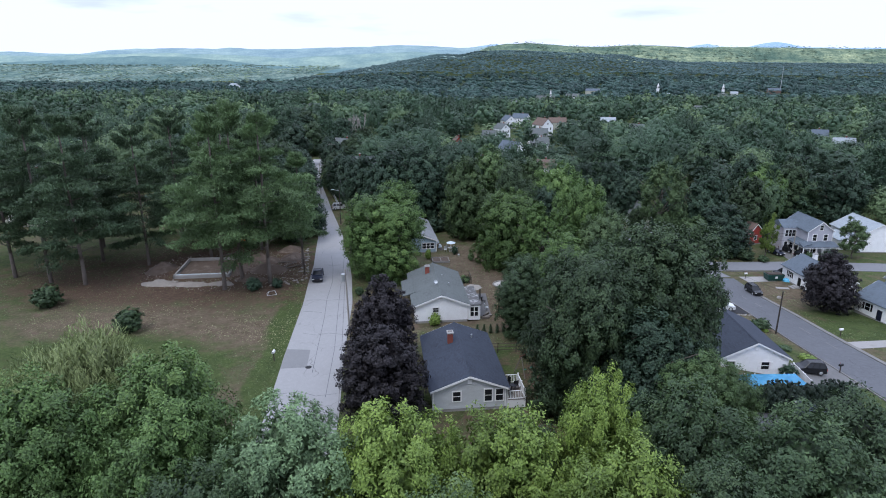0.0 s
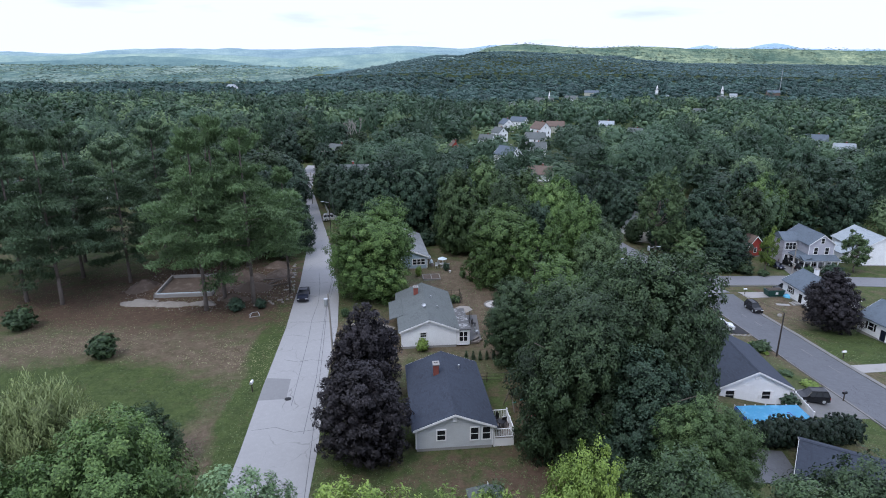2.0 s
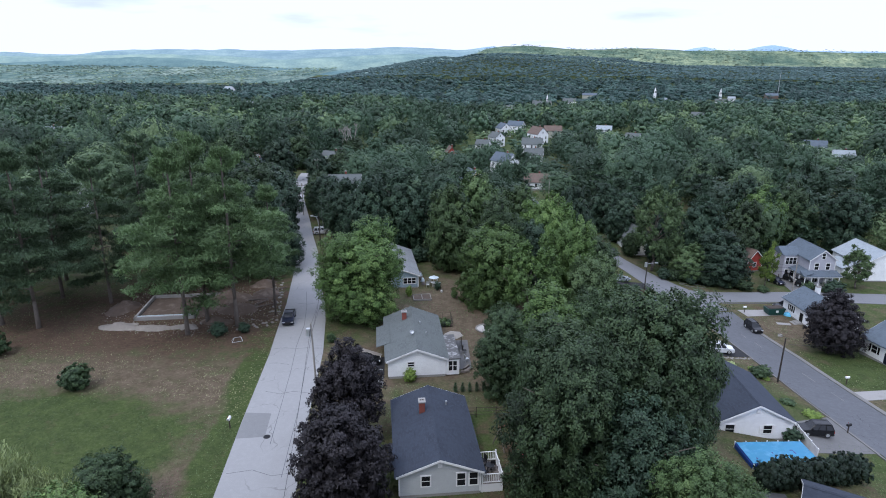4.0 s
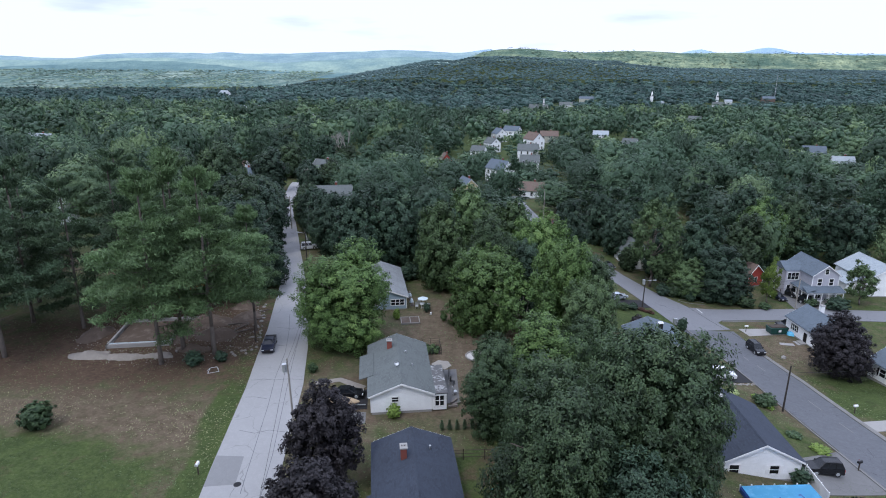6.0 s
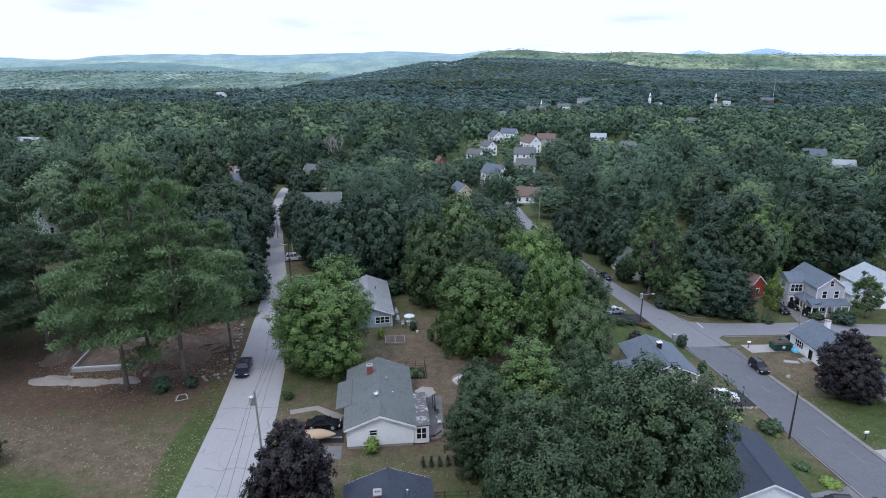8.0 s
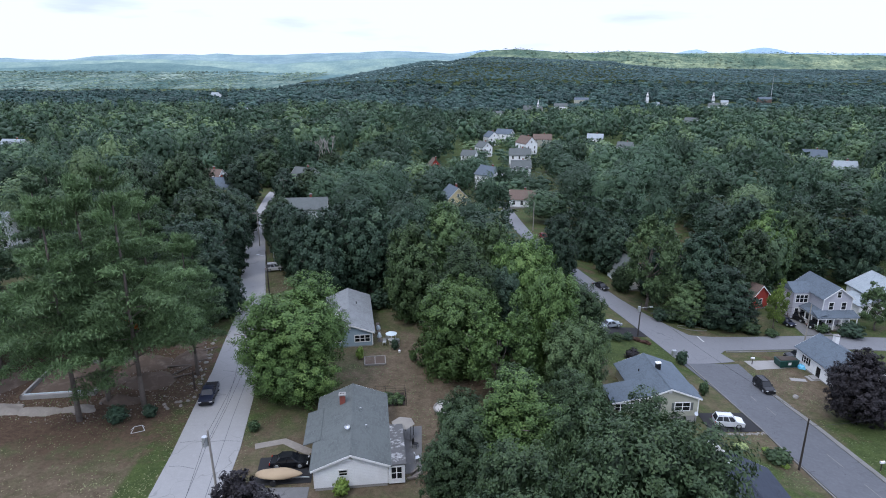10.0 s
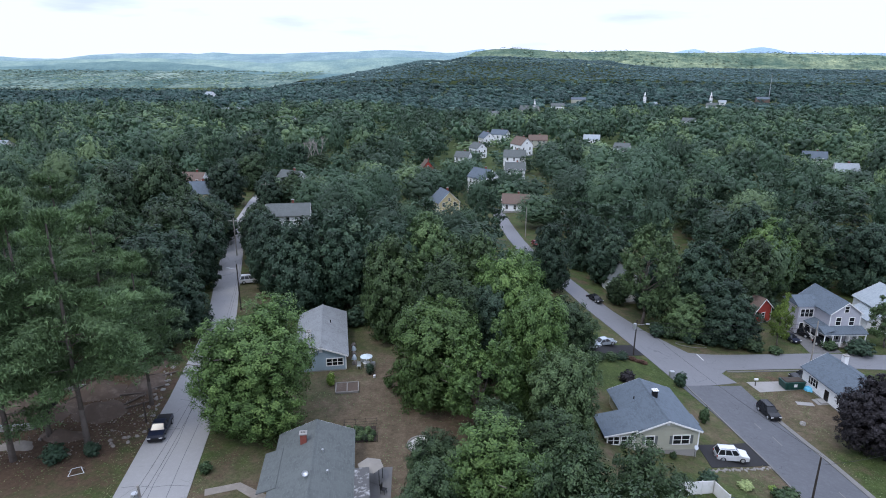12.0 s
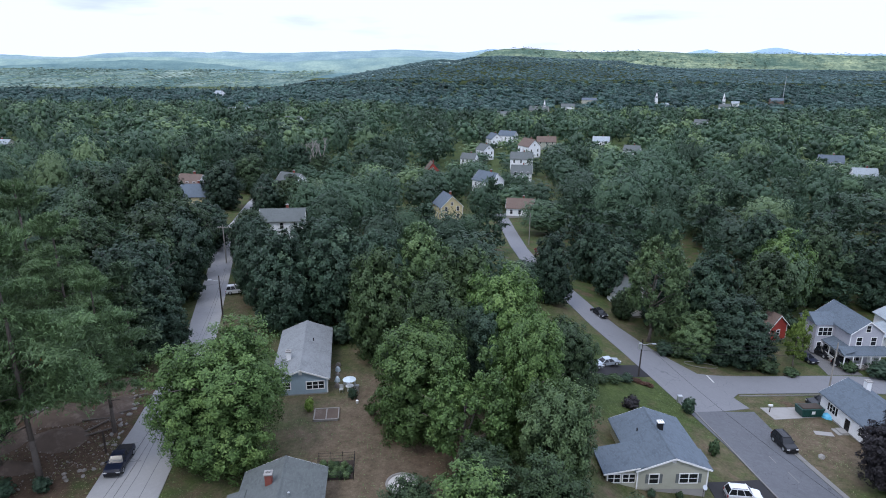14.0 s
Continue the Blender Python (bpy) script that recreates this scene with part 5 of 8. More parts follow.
def wooded(X, Y):
    ok = np.abs(X + 0.02 * Y) < 0.82 * (Y - 10) + 14
    dw, dl = dist_to(WEST, X, Y), dist_to(LOWER, X, Y)
    ok &= (dw > np.where(Y > 226, 0.0, np.where(Y > 172, 5.5, 9.0))) & (dl > np.where(Y > 200, 6.4, 8.5)) & ((Y < 1240) | (X > -360))
    wx = np.interp(Y, [p[1] for p in WEST], [p[0] for p in WEST])
    lx = np.interp(Y, [p[1] for p in LOWER], [p[0] for p in LOWER])
    left, right = X < wx, X > lx
    ok &= np.where(left, (Y > 163) | ((X < -52) & (Y > 122)) | ((X < -84) & (Y > 90)), True)
    ok &= np.where(right, (Y > 147) & ~((X > 66) & (X < 104) & (Y < 152)), True)
    ok &= np.where(~left & ~right, Y > 139, True)
    for h in FAR_HOUSES:
        hx, hy = house_middle(h)
        far = math.hypot(hx, hy)
        ux, uy = hx / far, hy / far
        along, across = (X - hx) * ux + (Y - hy) * uy, np.abs(-(X - hx) * uy + (Y - hy) * ux)
        ok &= ~((along > -8) & (along < 7) & (across < 6.2 + (far > 500) * 3))
    ok &= ~((np.hypot(X + 46, Y - 203) < 7) | (np.hypot(X - 43, Y - 172) < 8) | (np.hypot(X - 50, Y - 160) < 8))
    return ok


# clearings and lower growth on the near side of houses and road stretches: x, y, height left open, half-width
OPEN_SIGHT = [(*house_middle(h), -2.0 if h[7] == "yellow_wall" else -1.0 if h[1] < 200 else 5.0, h[3] * 0.5 + (h[1] > 500) * 6) for h in FAR_HOUSES if h[0] > -80 or h[1] > 300] + [(LOWER[k][0], LOWER[k][1], 0.5, 2.5) for k in (9, 10, 11, 12, 13)] + [(31.8, 197, 0.5, 2.5), (34.2, 170, 0.5, 2.5), (-50.4, 303, 3.0, 4.0), (-41.5, 163, 0.5, 2.0), (-43.5, 174, 0.5, 2.0), (-45.5, 196, 0.5, 2.0), (-47.6, 203, 0.3, 2.4), (-49, 210, 0.3, 2.6), (-50.6, 217, 0.3, 2.6)]


def wood_band(name, y0, y1, step, protos, cones, size, label, cone_share, seed, mat="forest", cover=1.0, vary=1.0):
    rng = np.random.default_rng(seed)
    ys = np.arange(y0, y1, step * 0.87)
    pts = []
    for j, y in enumerate(ys):
        half = 0.83 * y + 16
        xs = np.arange(-half, half, step) + (j % 2) * step / 2
        pts.append(np.stack([xs, np.full(len(xs), y)], 1))
    p = np.concatenate(pts) + rng.normal(0, step * (0.28 if y1 < 400 else 0.34 if y1 < 800 else 0.5), (sum(map(len, pts)), 2))
    p = p[wooded(p[:, 0], p[:, 1])]
    n = len(p)
    z = land(p[:, 0], p[:, 1])
    grove = hash2(p[:, 0] + 900, p[:, 1] + 400, 38)
    tint = np.clip(0.05 + 0.5 * hash2(p[:, 0], p[:, 1], 60) + vary * rng.normal(0.1, 0.34, n), 0, 1)
    H = rng.uniform(size[0], size[1], n) * (0.85 + 0.3 * hash2(p[:, 0] + 77, p[:, 1], 45))
    W = cover * step / 11.6 * rng.uniform(0.62, 1.42, n)
    for hx, hy, tz, wide in OPEN_SIGHT:
        far = math.hypot(hx, hy)
        ux, uy = hx / far, hy / far
        along, across = (p[:, 0] - hx) * ux + (p[:, 1] - hy) * uy, np.abs(-(p[:, 0] - hx) * uy + (p[:, 1] - hy) * ux)
        low = tz - along * 42 / far
        H = np.where((along < 4) & (along > -120) & (across < wide + np.where(wide < 3, 0.8, 3.0 + 3.4 * W)), np.minimum(H, low), H)
    keep = H > 3.0
    p, z, tint, H, W, grove = p[keep], z[keep], tint[keep], H[keep], W[keep] * np.clip(H[keep] / 9, 0.45, 1), grove[keep]
    conifer = (grove + rng.normal(0, 0.12, len(p))) > 1 - cone_share
    return grow(name, rng, p, z, tint, H, W, conifer, protos, cones, mat, label)


def grow(name, rng, p, z, tint, H, W, conifer, protos, cones, mat, label):
    """Trees at the points p on heights z, of height H and width W, in one mesh."""
    n = len(p)
    turn = rng.uniform(0, 6.28, n)
    kinds = np.where(conifer, len(protos) + rng.integers(0, len(cones), n), rng.integers(0, len(protos), n))
    vs, fs, ts, base = [], [], [], 0
    for k, (v, f, t) in enumerate(protos + cones):
        who = np.where(kinds == k)[0]
        if not len(who):
            continue
        c, s = np.cos(turn[who])[:, None], np.sin(turn[who])[:, None]
        wx = W[who][:, None] * (0.8 if k >= len(protos) else 1.0)
        X = (v[:, 0] * c - v[:, 1] * s) * wx + p[who, 0:1]
        Y = (v[:, 0] * s + v[:, 1] * c) * wx + p[who, 1:2]
        Z = v[None, :, 2] * (H[who] / 12.0)[:, None] * (1.12 if k >= len(protos) else 1.0) + z[who][:, None]
        vs.append(np.stack([X, Y, Z], -1).reshape(-1, 3))
        fs.append((f[None] + (np.arange(len(who)) * len(v))[:, None, None] + base).reshape(-1, 3))
        tt = np.clip(tint[who][:, None] * (0.35 if k >= len(protos) else 1) + (t[None] - 0.5) * 0.28, 0, 1)
        ts.append(tt.ravel())
        base += len(who) * len(v)
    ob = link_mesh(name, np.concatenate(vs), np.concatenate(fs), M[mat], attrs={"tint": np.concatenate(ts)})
    return tagged(ob, label, "woodland", kind="stuff")


P1, C1 = forest_protos(9, 500, 12, 3800, (0.42, 0.29)), forest_protos(3, 540, 52, 44, (0.9, 0.2), True)
PA, CA = forest_protos(9, 520, 11, 1250, (0.62, 0.43)), forest_protos(3, 560, 40, 20, (1.1, 0.3), True)
PB, CB = forest_protos(9, 600, 6, 330, (1.0, 0.7)), forest_protos(3, 640, 24, 9, (1.6, 0.45), True)
PC, CC = forest_protos(6, 700, 3, 44, (1.5, 1.1)), forest_protos(3, 740, 12, 4, (2.4, 0.7), True)
PD = forest_protos(6, 760, 1, 4, (1.8, 1.4))
wood_band("woodland_near", 118, 215, 13.4, P1, C1, (10.5, 19), "mixed broadleaf and conifer woodland, many shades of green", 0.2, 1)
wood_band("woodland_slope", 215, 335, 14.6, PA, CA, (10.5, 19.5), "mixed woodland on the slope to the valley", 0.2, 5)
wood_band("woodland_middle", 335, 760, 17.0, PB, CB, (10.5, 20), "mixed woodland across the valley floor", 0.2, 2)
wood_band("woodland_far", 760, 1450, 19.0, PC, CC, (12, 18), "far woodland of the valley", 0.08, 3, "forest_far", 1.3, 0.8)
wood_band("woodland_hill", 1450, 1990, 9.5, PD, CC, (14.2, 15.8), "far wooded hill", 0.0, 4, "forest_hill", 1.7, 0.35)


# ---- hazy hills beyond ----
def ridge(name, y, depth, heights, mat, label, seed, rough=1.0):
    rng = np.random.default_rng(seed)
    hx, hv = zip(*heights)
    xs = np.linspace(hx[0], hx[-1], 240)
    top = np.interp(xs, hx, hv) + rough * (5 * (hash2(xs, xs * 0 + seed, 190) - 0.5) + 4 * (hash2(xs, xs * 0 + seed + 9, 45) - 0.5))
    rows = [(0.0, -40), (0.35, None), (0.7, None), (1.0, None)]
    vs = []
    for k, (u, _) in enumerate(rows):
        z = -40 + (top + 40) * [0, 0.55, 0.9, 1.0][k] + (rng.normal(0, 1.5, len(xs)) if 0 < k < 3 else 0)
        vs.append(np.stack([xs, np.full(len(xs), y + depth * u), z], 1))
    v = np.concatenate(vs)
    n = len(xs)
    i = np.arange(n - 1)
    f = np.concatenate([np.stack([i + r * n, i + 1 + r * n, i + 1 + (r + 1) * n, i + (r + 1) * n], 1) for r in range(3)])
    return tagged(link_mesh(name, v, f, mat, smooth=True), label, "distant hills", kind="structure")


def sun_tinted_woods(y, depth, x0, x1, heights, step, share, mat, seed, label):
    """Trees scattered over a far slope, in groves with open meadow between."""
    rng = np.random.default_rng(seed)
    gx, gy = np.meshgrid(np.arange(x0, x1, step), np.arange(y + 0.1 * depth, y + 0.97 * depth, step))
    p = np.stack([gx.ravel(), gy.ravel()], 1) + rng.normal(0, step * 0.4, (gx.size, 2))
    p = p[(np.abs(p[:, 0]) < 0.86 * p[:, 1]) & (hash2(p[:, 0] + 11, p[:, 1] * 0.5, 70) + rng.normal(0, 0.12, len(p)) < share)]
    hx, hv = zip(*heights)
    z = -41 + (np.interp(p[:, 0], hx, hv) + 40) * np.interp((p[:, 1] - y) / depth, [0, 0.35, 0.7, 1], [0, 0.55, 0.9, 1])
    n = len(p)
    tint = np.clip(hash2(p[:, 0], p[:, 1], 120) + rng.normal(0, 0.25, n), 0, 1)
    return grow("woodland_sunlit", rng, p, z, tint, rng.uniform(6, 12, n), rng.uniform(1.0, 2.2, n), np.zeros(n, bool), PD, CC, mat, label)


# sunlight, shade and haze are put into these hill colours and their glow
M["hill_lit"] = backdrop_material("sun_tinted_far_woods", (0.110, 0.172, 0.150), (0.350, 0.405, 0.330), 0.2, 0.9)
M["hill_shade"] = backdrop_material("shade_tinted_far_hill", (0.101, 0.168, 0.176), (0.176, 0.260, 0.244), 0.2)
M["hill_mid"] = backdrop_material("haze_tinted_green_hills", (0.168, 0.252, 0.252), (0.319, 0.403, 0.336), 0.25)
M["hill_far"] = backdrop_material("haze_tinted_blue_hills", (0.176, 0.260, 0.294), (0.286, 0.378, 0.378), 0.3)
M["hill_blue"] = backdrop_material("haze_tinted_blue_mountains", (0.244, 0.355, 0.488), (0.296, 0.407, 0.533), 0.4)
VALLEY = [(-2600, 15), (-1500, 17), (-900, 15), (-420, 10)]
RIDGE = [(-46, 26), (51, 60), (124, 90), (198, 100), (283, 102), (393, 95), (490, 87), (612, 87), (734, 92), (930, 85), (1222, 85), (1588, 80), (1876, 75), (2198, 73)]
ridge("backdrop", 1330, 1000, VALLEY, M["hill_lit"], "far woods and meadows of the valley, sunlight in their colour", 3, 2.0)
M["hill_lit2"] = backdrop_material("sun_tinted_ridge_woods", (0.100, 0.155, 0.115), (0.400, 0.440, 0.260), 0.15, 0.8)
ridge("backdrop", 2420, 260, RIDGE, M["hill_lit2"], "far ridge of woods, sunlight in its colour", 4)
# the pale leaf colour carries both haze and a break of sunlight
M["forest_lit"] = foliage("sun_and_haze_tinted_leaves", (0.130, 0.215, 0.185), (0.260, 0.360, 0.265), (0.400, 0.470, 0.290), 0.4, 0.5, 0.2, 0.3)
sun_tinted_woods(1330, 1000, -1990, -420, VALLEY, 17, 0.6, "forest_lit", 21, "woods of the far valley, haze and sunlight in leaf colour")
sun_tinted_woods(2420, 260, -46, 2198, RIDGE, 17, 0.62, "forest_lit", 22, "woods on a far ridge, haze and sunlight in leaf colour")
ridge("backdrop", 2650, 150, [(-2370, 36), (-2060, 28), (-1803, 33), (-1596, 46), (-1416, 54), (-1210, 51), (-1029, 36), (-900, 20), (-720, 10), (-410, 2)], M["hill_shade"], "blue-green far hill, shade in its colour", 5)
ridge("backdrop", 3000, 150, [(-2667, 65), (-2029, 59), (-1448, 70), (-1100, 62), (-868, 47), (-694, 59), (-433, 68), (-230, 76), (2, 65), (292, 53), (582, 53)], M["hill_mid"], "green far hills, haze in their colour", 6)
ridge("backdrop", 3400, 150, [(-2810, 91), (-2614, 88), (-2450, 84), (-2287, 74), (-2123, 74), (-1960, 91), (-1796, 97), (-1535, 101), (-1371, 97), (-1273, 104), (-1143, 97), (-914, 97), (-816, 104), (-652, 107), (-489, 110), (-325, 117), (-260, 114), (1, 104), (132, 107), (328, 94), (655, 81)], M["hill_far"], "blue-green hills at the skyline, haze in their colour", 8)
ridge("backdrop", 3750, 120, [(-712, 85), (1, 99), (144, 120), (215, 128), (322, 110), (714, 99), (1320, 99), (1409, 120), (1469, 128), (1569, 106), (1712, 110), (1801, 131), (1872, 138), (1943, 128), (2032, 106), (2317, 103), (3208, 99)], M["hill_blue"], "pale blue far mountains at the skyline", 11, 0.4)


# ---- houses ----
def ring(bm, w, h, t, y0, y1):
    """A rectangular frame of bar width t round an opening w by h whose foot is at z = 0."""
    o = [(-w / 2 - t, -t), (w / 2 + t, -t), (w / 2 + t, h + t), (-w / 2 - t, h + t)]
    i = [(-w / 2, 0), (w / 2, 0), (w / 2, h), (-w / 2, h)]
    vs = [[bm.verts.new((x, y, z)) for x, z in pts] for pts, y in ((o, y0), (i, y0), (o, y1), (i, y1))]
    for k in range(4):
        j = (k + 1) % 4
        for a, b in ((0, 1), (1, 3), (3, 2), (2, 0)):
            bm.faces.new([vs[a][k], vs[a][j], vs[b][j], vs[b][k]])
    return bm


def window_on(root, face, u, v, w, h, W, L, kind="double", shutters=False):
    """A framed window on a wall face: u along the wall from its middle (from the front end on the long sides), v the sill height."""
    place = {"F": pose(u, 0, v, 0, 0, 0), "B": pose(-u, L, v, 0, 0, 180), "L": pose(-W / 2, u, v, 0, 0, -90), "R": pose(W / 2, u, v, 0, 0, 90)}[face]
    t, d = 0.10, 0.06
    bm = ring(bmesh.new(), w, h, t, -d, 0.02)
    win = part("window", bm, M["white_paint"], root, "white framed window")
    win.matrix_basis = place
    n = {"double": 1, "pair": 2, "triple": 3}[kind]
    for k in range(n):
        x = -w / 2 + w * k / n
        bm = box(bmesh.new(), x + 0.02, x + w / n - 0.02, -0.025, 0.01, 0, h)
        part("pane", bm, M["glass"], win, "dark reflecting pane")
        bm = box(bmesh.new(), x + 0.02, x + w / n - 0.02, -d + 0.02, -0.026, h / 2 - 0.03, h / 2 + 0.03)
        part("sash_bar", bm, M["white_paint"], win)
        if k:
            bm = box(bmesh.new(), x - 0.05, x + 0.05, -d + 0.01, -0.02, 0, h)
            part("mullion", bm, M["white_paint"], win)
    if shutters:
        for s in (-1, 1):
            c = s * (w / 2 + t + 0.18)
            prof = [(0.01, 0.0), (0.01, h)]
            for r in range(6):
                prof += [(-0.02, h * (6 - r) / 6), (-0.05, h * (5.1 - r) / 6)]
            bm = prism(bmesh.new(), [(p, q) for p, q in prof], "x", c - 0.16, c + 0.16)
            part("shutter", bm, M[shutters], win, "slatted shutter")
    return win


def door_on(root, face, u, w, h, W, L, mat="white_paint", sill=0.25):
    place = {"F": pose(u, 0, sill, 0, 0, 0), "L": pose(-W / 2, u, sill, 0, 0, -90), "R": pose(W / 2, u, sill, 0, 0, 90)}[face]
    bm = bmesh.new()
    box(bm, -w / 2 - 0.1, -w / 2, -0.06, 0.02, 0, h + 0.1)
    box(bm, w / 2, w / 2 + 0.1, -0.06, 0.02, 0, h + 0.1)
    box(bm, -w / 2, w / 2, -0.06, 0.02, h, h + 0.1)
    fr = part("door_frame", bm, M["white_paint"], root)
    fr.matrix_basis = place
    bm = bmesh.new()
    box(bm, -w / 2, w / 2, -0.03, 0.01, 0, h)
    for r in range(2):
        for c in (-1, 1):
            box(bm, c * w / 4 - w * 0.16, c * w / 4 + w * 0.16, -0.045, -0.03, 0.2 + r * h / 2, h / 2 - 0.12 + r * h / 2)
    part("door", bm, M[mat], fr, "panelled door")
    bm = bmesh.new()
    rod(bm, (w / 2 - 0.12, -0.1, 1.0), (w / 2 - 0.12, -0.03, 1.0), 0.035)
    part("door_handle", bm, M["dark_metal"], fr)
    return fr


def chimney_on(root, x, y, z0, z1, w=0.6, d=0.6, mat="brick", cap="concrete"):
    bm = bmesh.new()
    box(bm, x - w / 2, x + w / 2, y - d / 2, y + d / 2, z0, z1 - 0.12, 0.02)
    ch = part("chimney", bm, M[mat], root, "red brick chimney" if mat == "brick" else "painted chimney")
    bm = bmesh.new()
    box(bm, x - w / 2 - 0.08, x + w / 2 + 0.08, y - d / 2 - 0.08, y + d / 2 + 0.08, z1 - 0.12, z1, 0.02)
    for s in (-1, 1):
        rod(bm, (x + s * w * 0.22, y, z1), (x + s * w * 0.22, y, z1 + 0.16), 0.1, 0.09, 10)
    part("chimney_cap", bm, M[cap], ch, "pale chimney cap")


def gable_roof(root, x0, x1, y0, y1, eave, peak, mat, over=0.35, thick=0.16, ridge_x=None, name="roof", trim=True, gutter="white_paint"):
    """Two slopes with thickness and overhang, a ridge cap, barge boards and gutters."""
    rx = (x0 + x1) / 2 if ridge_x is None else ridge_x
    sl, sr = (peak - eave) / (rx - x0), (peak - eave) / (x1 - rx)
    bm = bmesh.new()
    a, b = (x0 - over, eave - over * sl), (x1 + over, eave - over * sr)
    prism(bm, [a, (rx, peak), (rx, peak + thick), (a[0], a[1] + thick)], "y", y0 - over, y1 + over)
    prism(bm, [(rx, peak), b, (b[0], b[1] + thick), (rx, peak + thick)], "y", y0 - over, y1 + over)
    ob = part(name, bm, M[mat], root)
    bm = bmesh.new()
    prism(bm, [(rx - 0.16, peak + thick - 0.16 * sl + 0.02), (rx, peak + thick + 0.02), (rx + 0.16, peak + thick - 0.16 * sr + 0.02), (rx + 0.16, peak + thick - 0.16 * sr + 0.045), (rx, peak + thick + 0.05), (rx - 0.16, peak + thick - 0.16 * sl + 0.045)], "y", y0 - over, y1 + over)
    part("ridge_cap", bm, M[mat], root)
    if trim:
        for yy in (y0 - over - 0.03, y1 + over):
            bm = bmesh.new()
            prism(bm, [(a[0], a[1] - 0.06), (rx, peak - 0.06), (b[0], b[1] - 0.06), (b[0], b[1] + thick - 0.01), (rx, peak + thick - 0.01), (a[0], a[1] + thick - 0.01)], "y", yy, yy + 0.03)
            part("barge_board", bm, M["white_paint"], root, "white barge board")
        for gx_, gz_ in (a, b):
            s = -1 if gx_ < rx else 1
            bm = bmesh.new()
            prism(bm, [(gx_, gz_ + 0.0), (gx_ + s * 0.12, gz_ + 0.02), (gx_ + s * 0.12, gz_ + 0.12), (gx_, gz_ + 0.12)], "y", y0 - over, y1 + over)
            part("gutter", bm, M[gutter], root, "narrow eaves gutter")
    return ob


def house(name, x, y, rot, W, L, eave, peak, wall, roof, label, z=None, over=0.3, base=0.3, deep=1.0, trim=True, gutter=None):
    """A gabled house: its front gable's middle stands at x, y and the ridge runs back along local y."""
    z = gz(x, y) if z is None else z
    root = thing(name, x, y, z, rot, label, "house")
    bm = bmesh.new()
    prism(bm, [(-W / 2, base), (W / 2, base), (W / 2, eave), (0, peak), (-W / 2, eave)], "y", 0, L)
    part("wall", bm, M[wall], root)
    bm = bmesh.new()
    box(bm, -W / 2 + 0.03, W / 2 - 0.03, 0.03, L - 0.03, -deep, base)
    part("foundation", bm, M["concrete"], root, "concrete foundation")
    gable_roof(root, -W / 2, W / 2, 0, L, eave, peak, roof, over, trim=trim, gutter=gutter or roof)
    if trim:
        for sx in (-1, 1):
            bm = bmesh.new()
            box(bm, sx * W / 2 - 0.07, sx * W / 2 + 0.07, -0.025, 0.07, base, eave - 0.05)
            part("corner_board", bm, M["white_paint"], root)
    return root


def vent_on(root, x, z):
    bm = bmesh.new()
    box(bm, x - 0.2, x + 0.2, -0.05, 0.01, z, z + 0.45)
    for r in range(4):
        box(bm, x - 0.16, x + 0.16, -0.075, -0.05, z + 0.05 + r * 0.1, z + 0.1 + r * 0.1)
    part("gable_vent", bm, M["white_paint"], root, "white louvred vent")


def pipe_on(root, x, y, z, mat="pale_metal"):
    bm = bmesh.new()
    rod(bm, (x, y, z - 0.2), (x, y, z + 0.32), 0.07, 0.07, 10)
    rod(bm, (x, y, z + 0.3), (x, y, z + 0.36), 0.1, 0.1, 10)
    part("vent_pipe", bm, M[mat], root)


# grey house with the navy roof and deck
h1 = house("house", 1.2, 52.9, 7.5, 7.1, 12.2, 2.4, 3.75, "grey_wall", "roof_navy", "pale grey single-storey house with a navy-black shingle roof", z=0.0, gutter="roof_navy")
vent_on(h1, 0, 2.95)
window_on(h1, "F", -1.25, 1.15, 0.75, 1.0, 7.1, 12.2)
window_on(h1, "F", 1.85, 1.0, 0.72, 1.25, 7.1, 12.2)
window_on(h1, "F", 2.95, 1.0, 0.72, 1.25, 7.1, 12.2)
window_on(h1, "L", 3.0, 1.05, 1.6, 1.1, 7.1, 12.2, "pair")
window_on(h1, "L", 9.5, 1.05, 1.2, 1.1, 7.1, 12.2, "pair")
door_on(h1, "L", 5.8, 0.95, 1.75, 7.1, 12.2)
chimney_on(h1, -0.95, 8.2, 2.9, 4.75, 0.55, 0.75)
gable_roof(h1, -4.25, -1.2, 1.0, 4.6, 2.28, 2.95, "roof_navy", 0.12, 0.1, -1.3, "porch_roof", False)
pipe_on(h1, 1.6, 9.5, 3.35)

# white house with the grey roof, side room and dish
h2 = house("house", -2.1, 74.0, 7.5, 6.9, 12.9, 2.4, 3.75, "white_wall", "roof_grey", "white single-storey house with a weathered grey roof", z=0.0, gutter="roof_grey")
vent_on(h2, 0, 3.0)
window_on(h2, "F", -0.75, 1.55, 0.75, 0.55, 6.9, 12.9)
window_on(h2, "L", 3.0, 1.0, 1.8, 1.2, 6.9, 12.9, "pair")
window_on(h2, "L", 11.0, 1.05, 1.2, 1.1, 6.9, 12.9, "pair")
door_on(h2, "L", 6.2, 0.95, 1.75, 6.9, 12.9)
chimney_on(h2, -1.05, 9.9, 2.9, 4.6, 0.6, 0.6)
gable_roof(h2, -4.75, -3.0, 4.4, 10.2, 2.15, 2.62, "roof_grey", 0.1, 0.1, -3.1, "porch_roof", False)
pipe_on(h2, 0.9, 8.0, 3.5)
pipe_on(h2, 1.5, 5.0, 3.3)
bm = bmesh.new()
box(bm, 3.55, 5.1, 0.0, 6.6, 0.2, 2.22)
part("side_room", bm, M["white_wall"], h2, "white side room")
bm = bmesh.new()
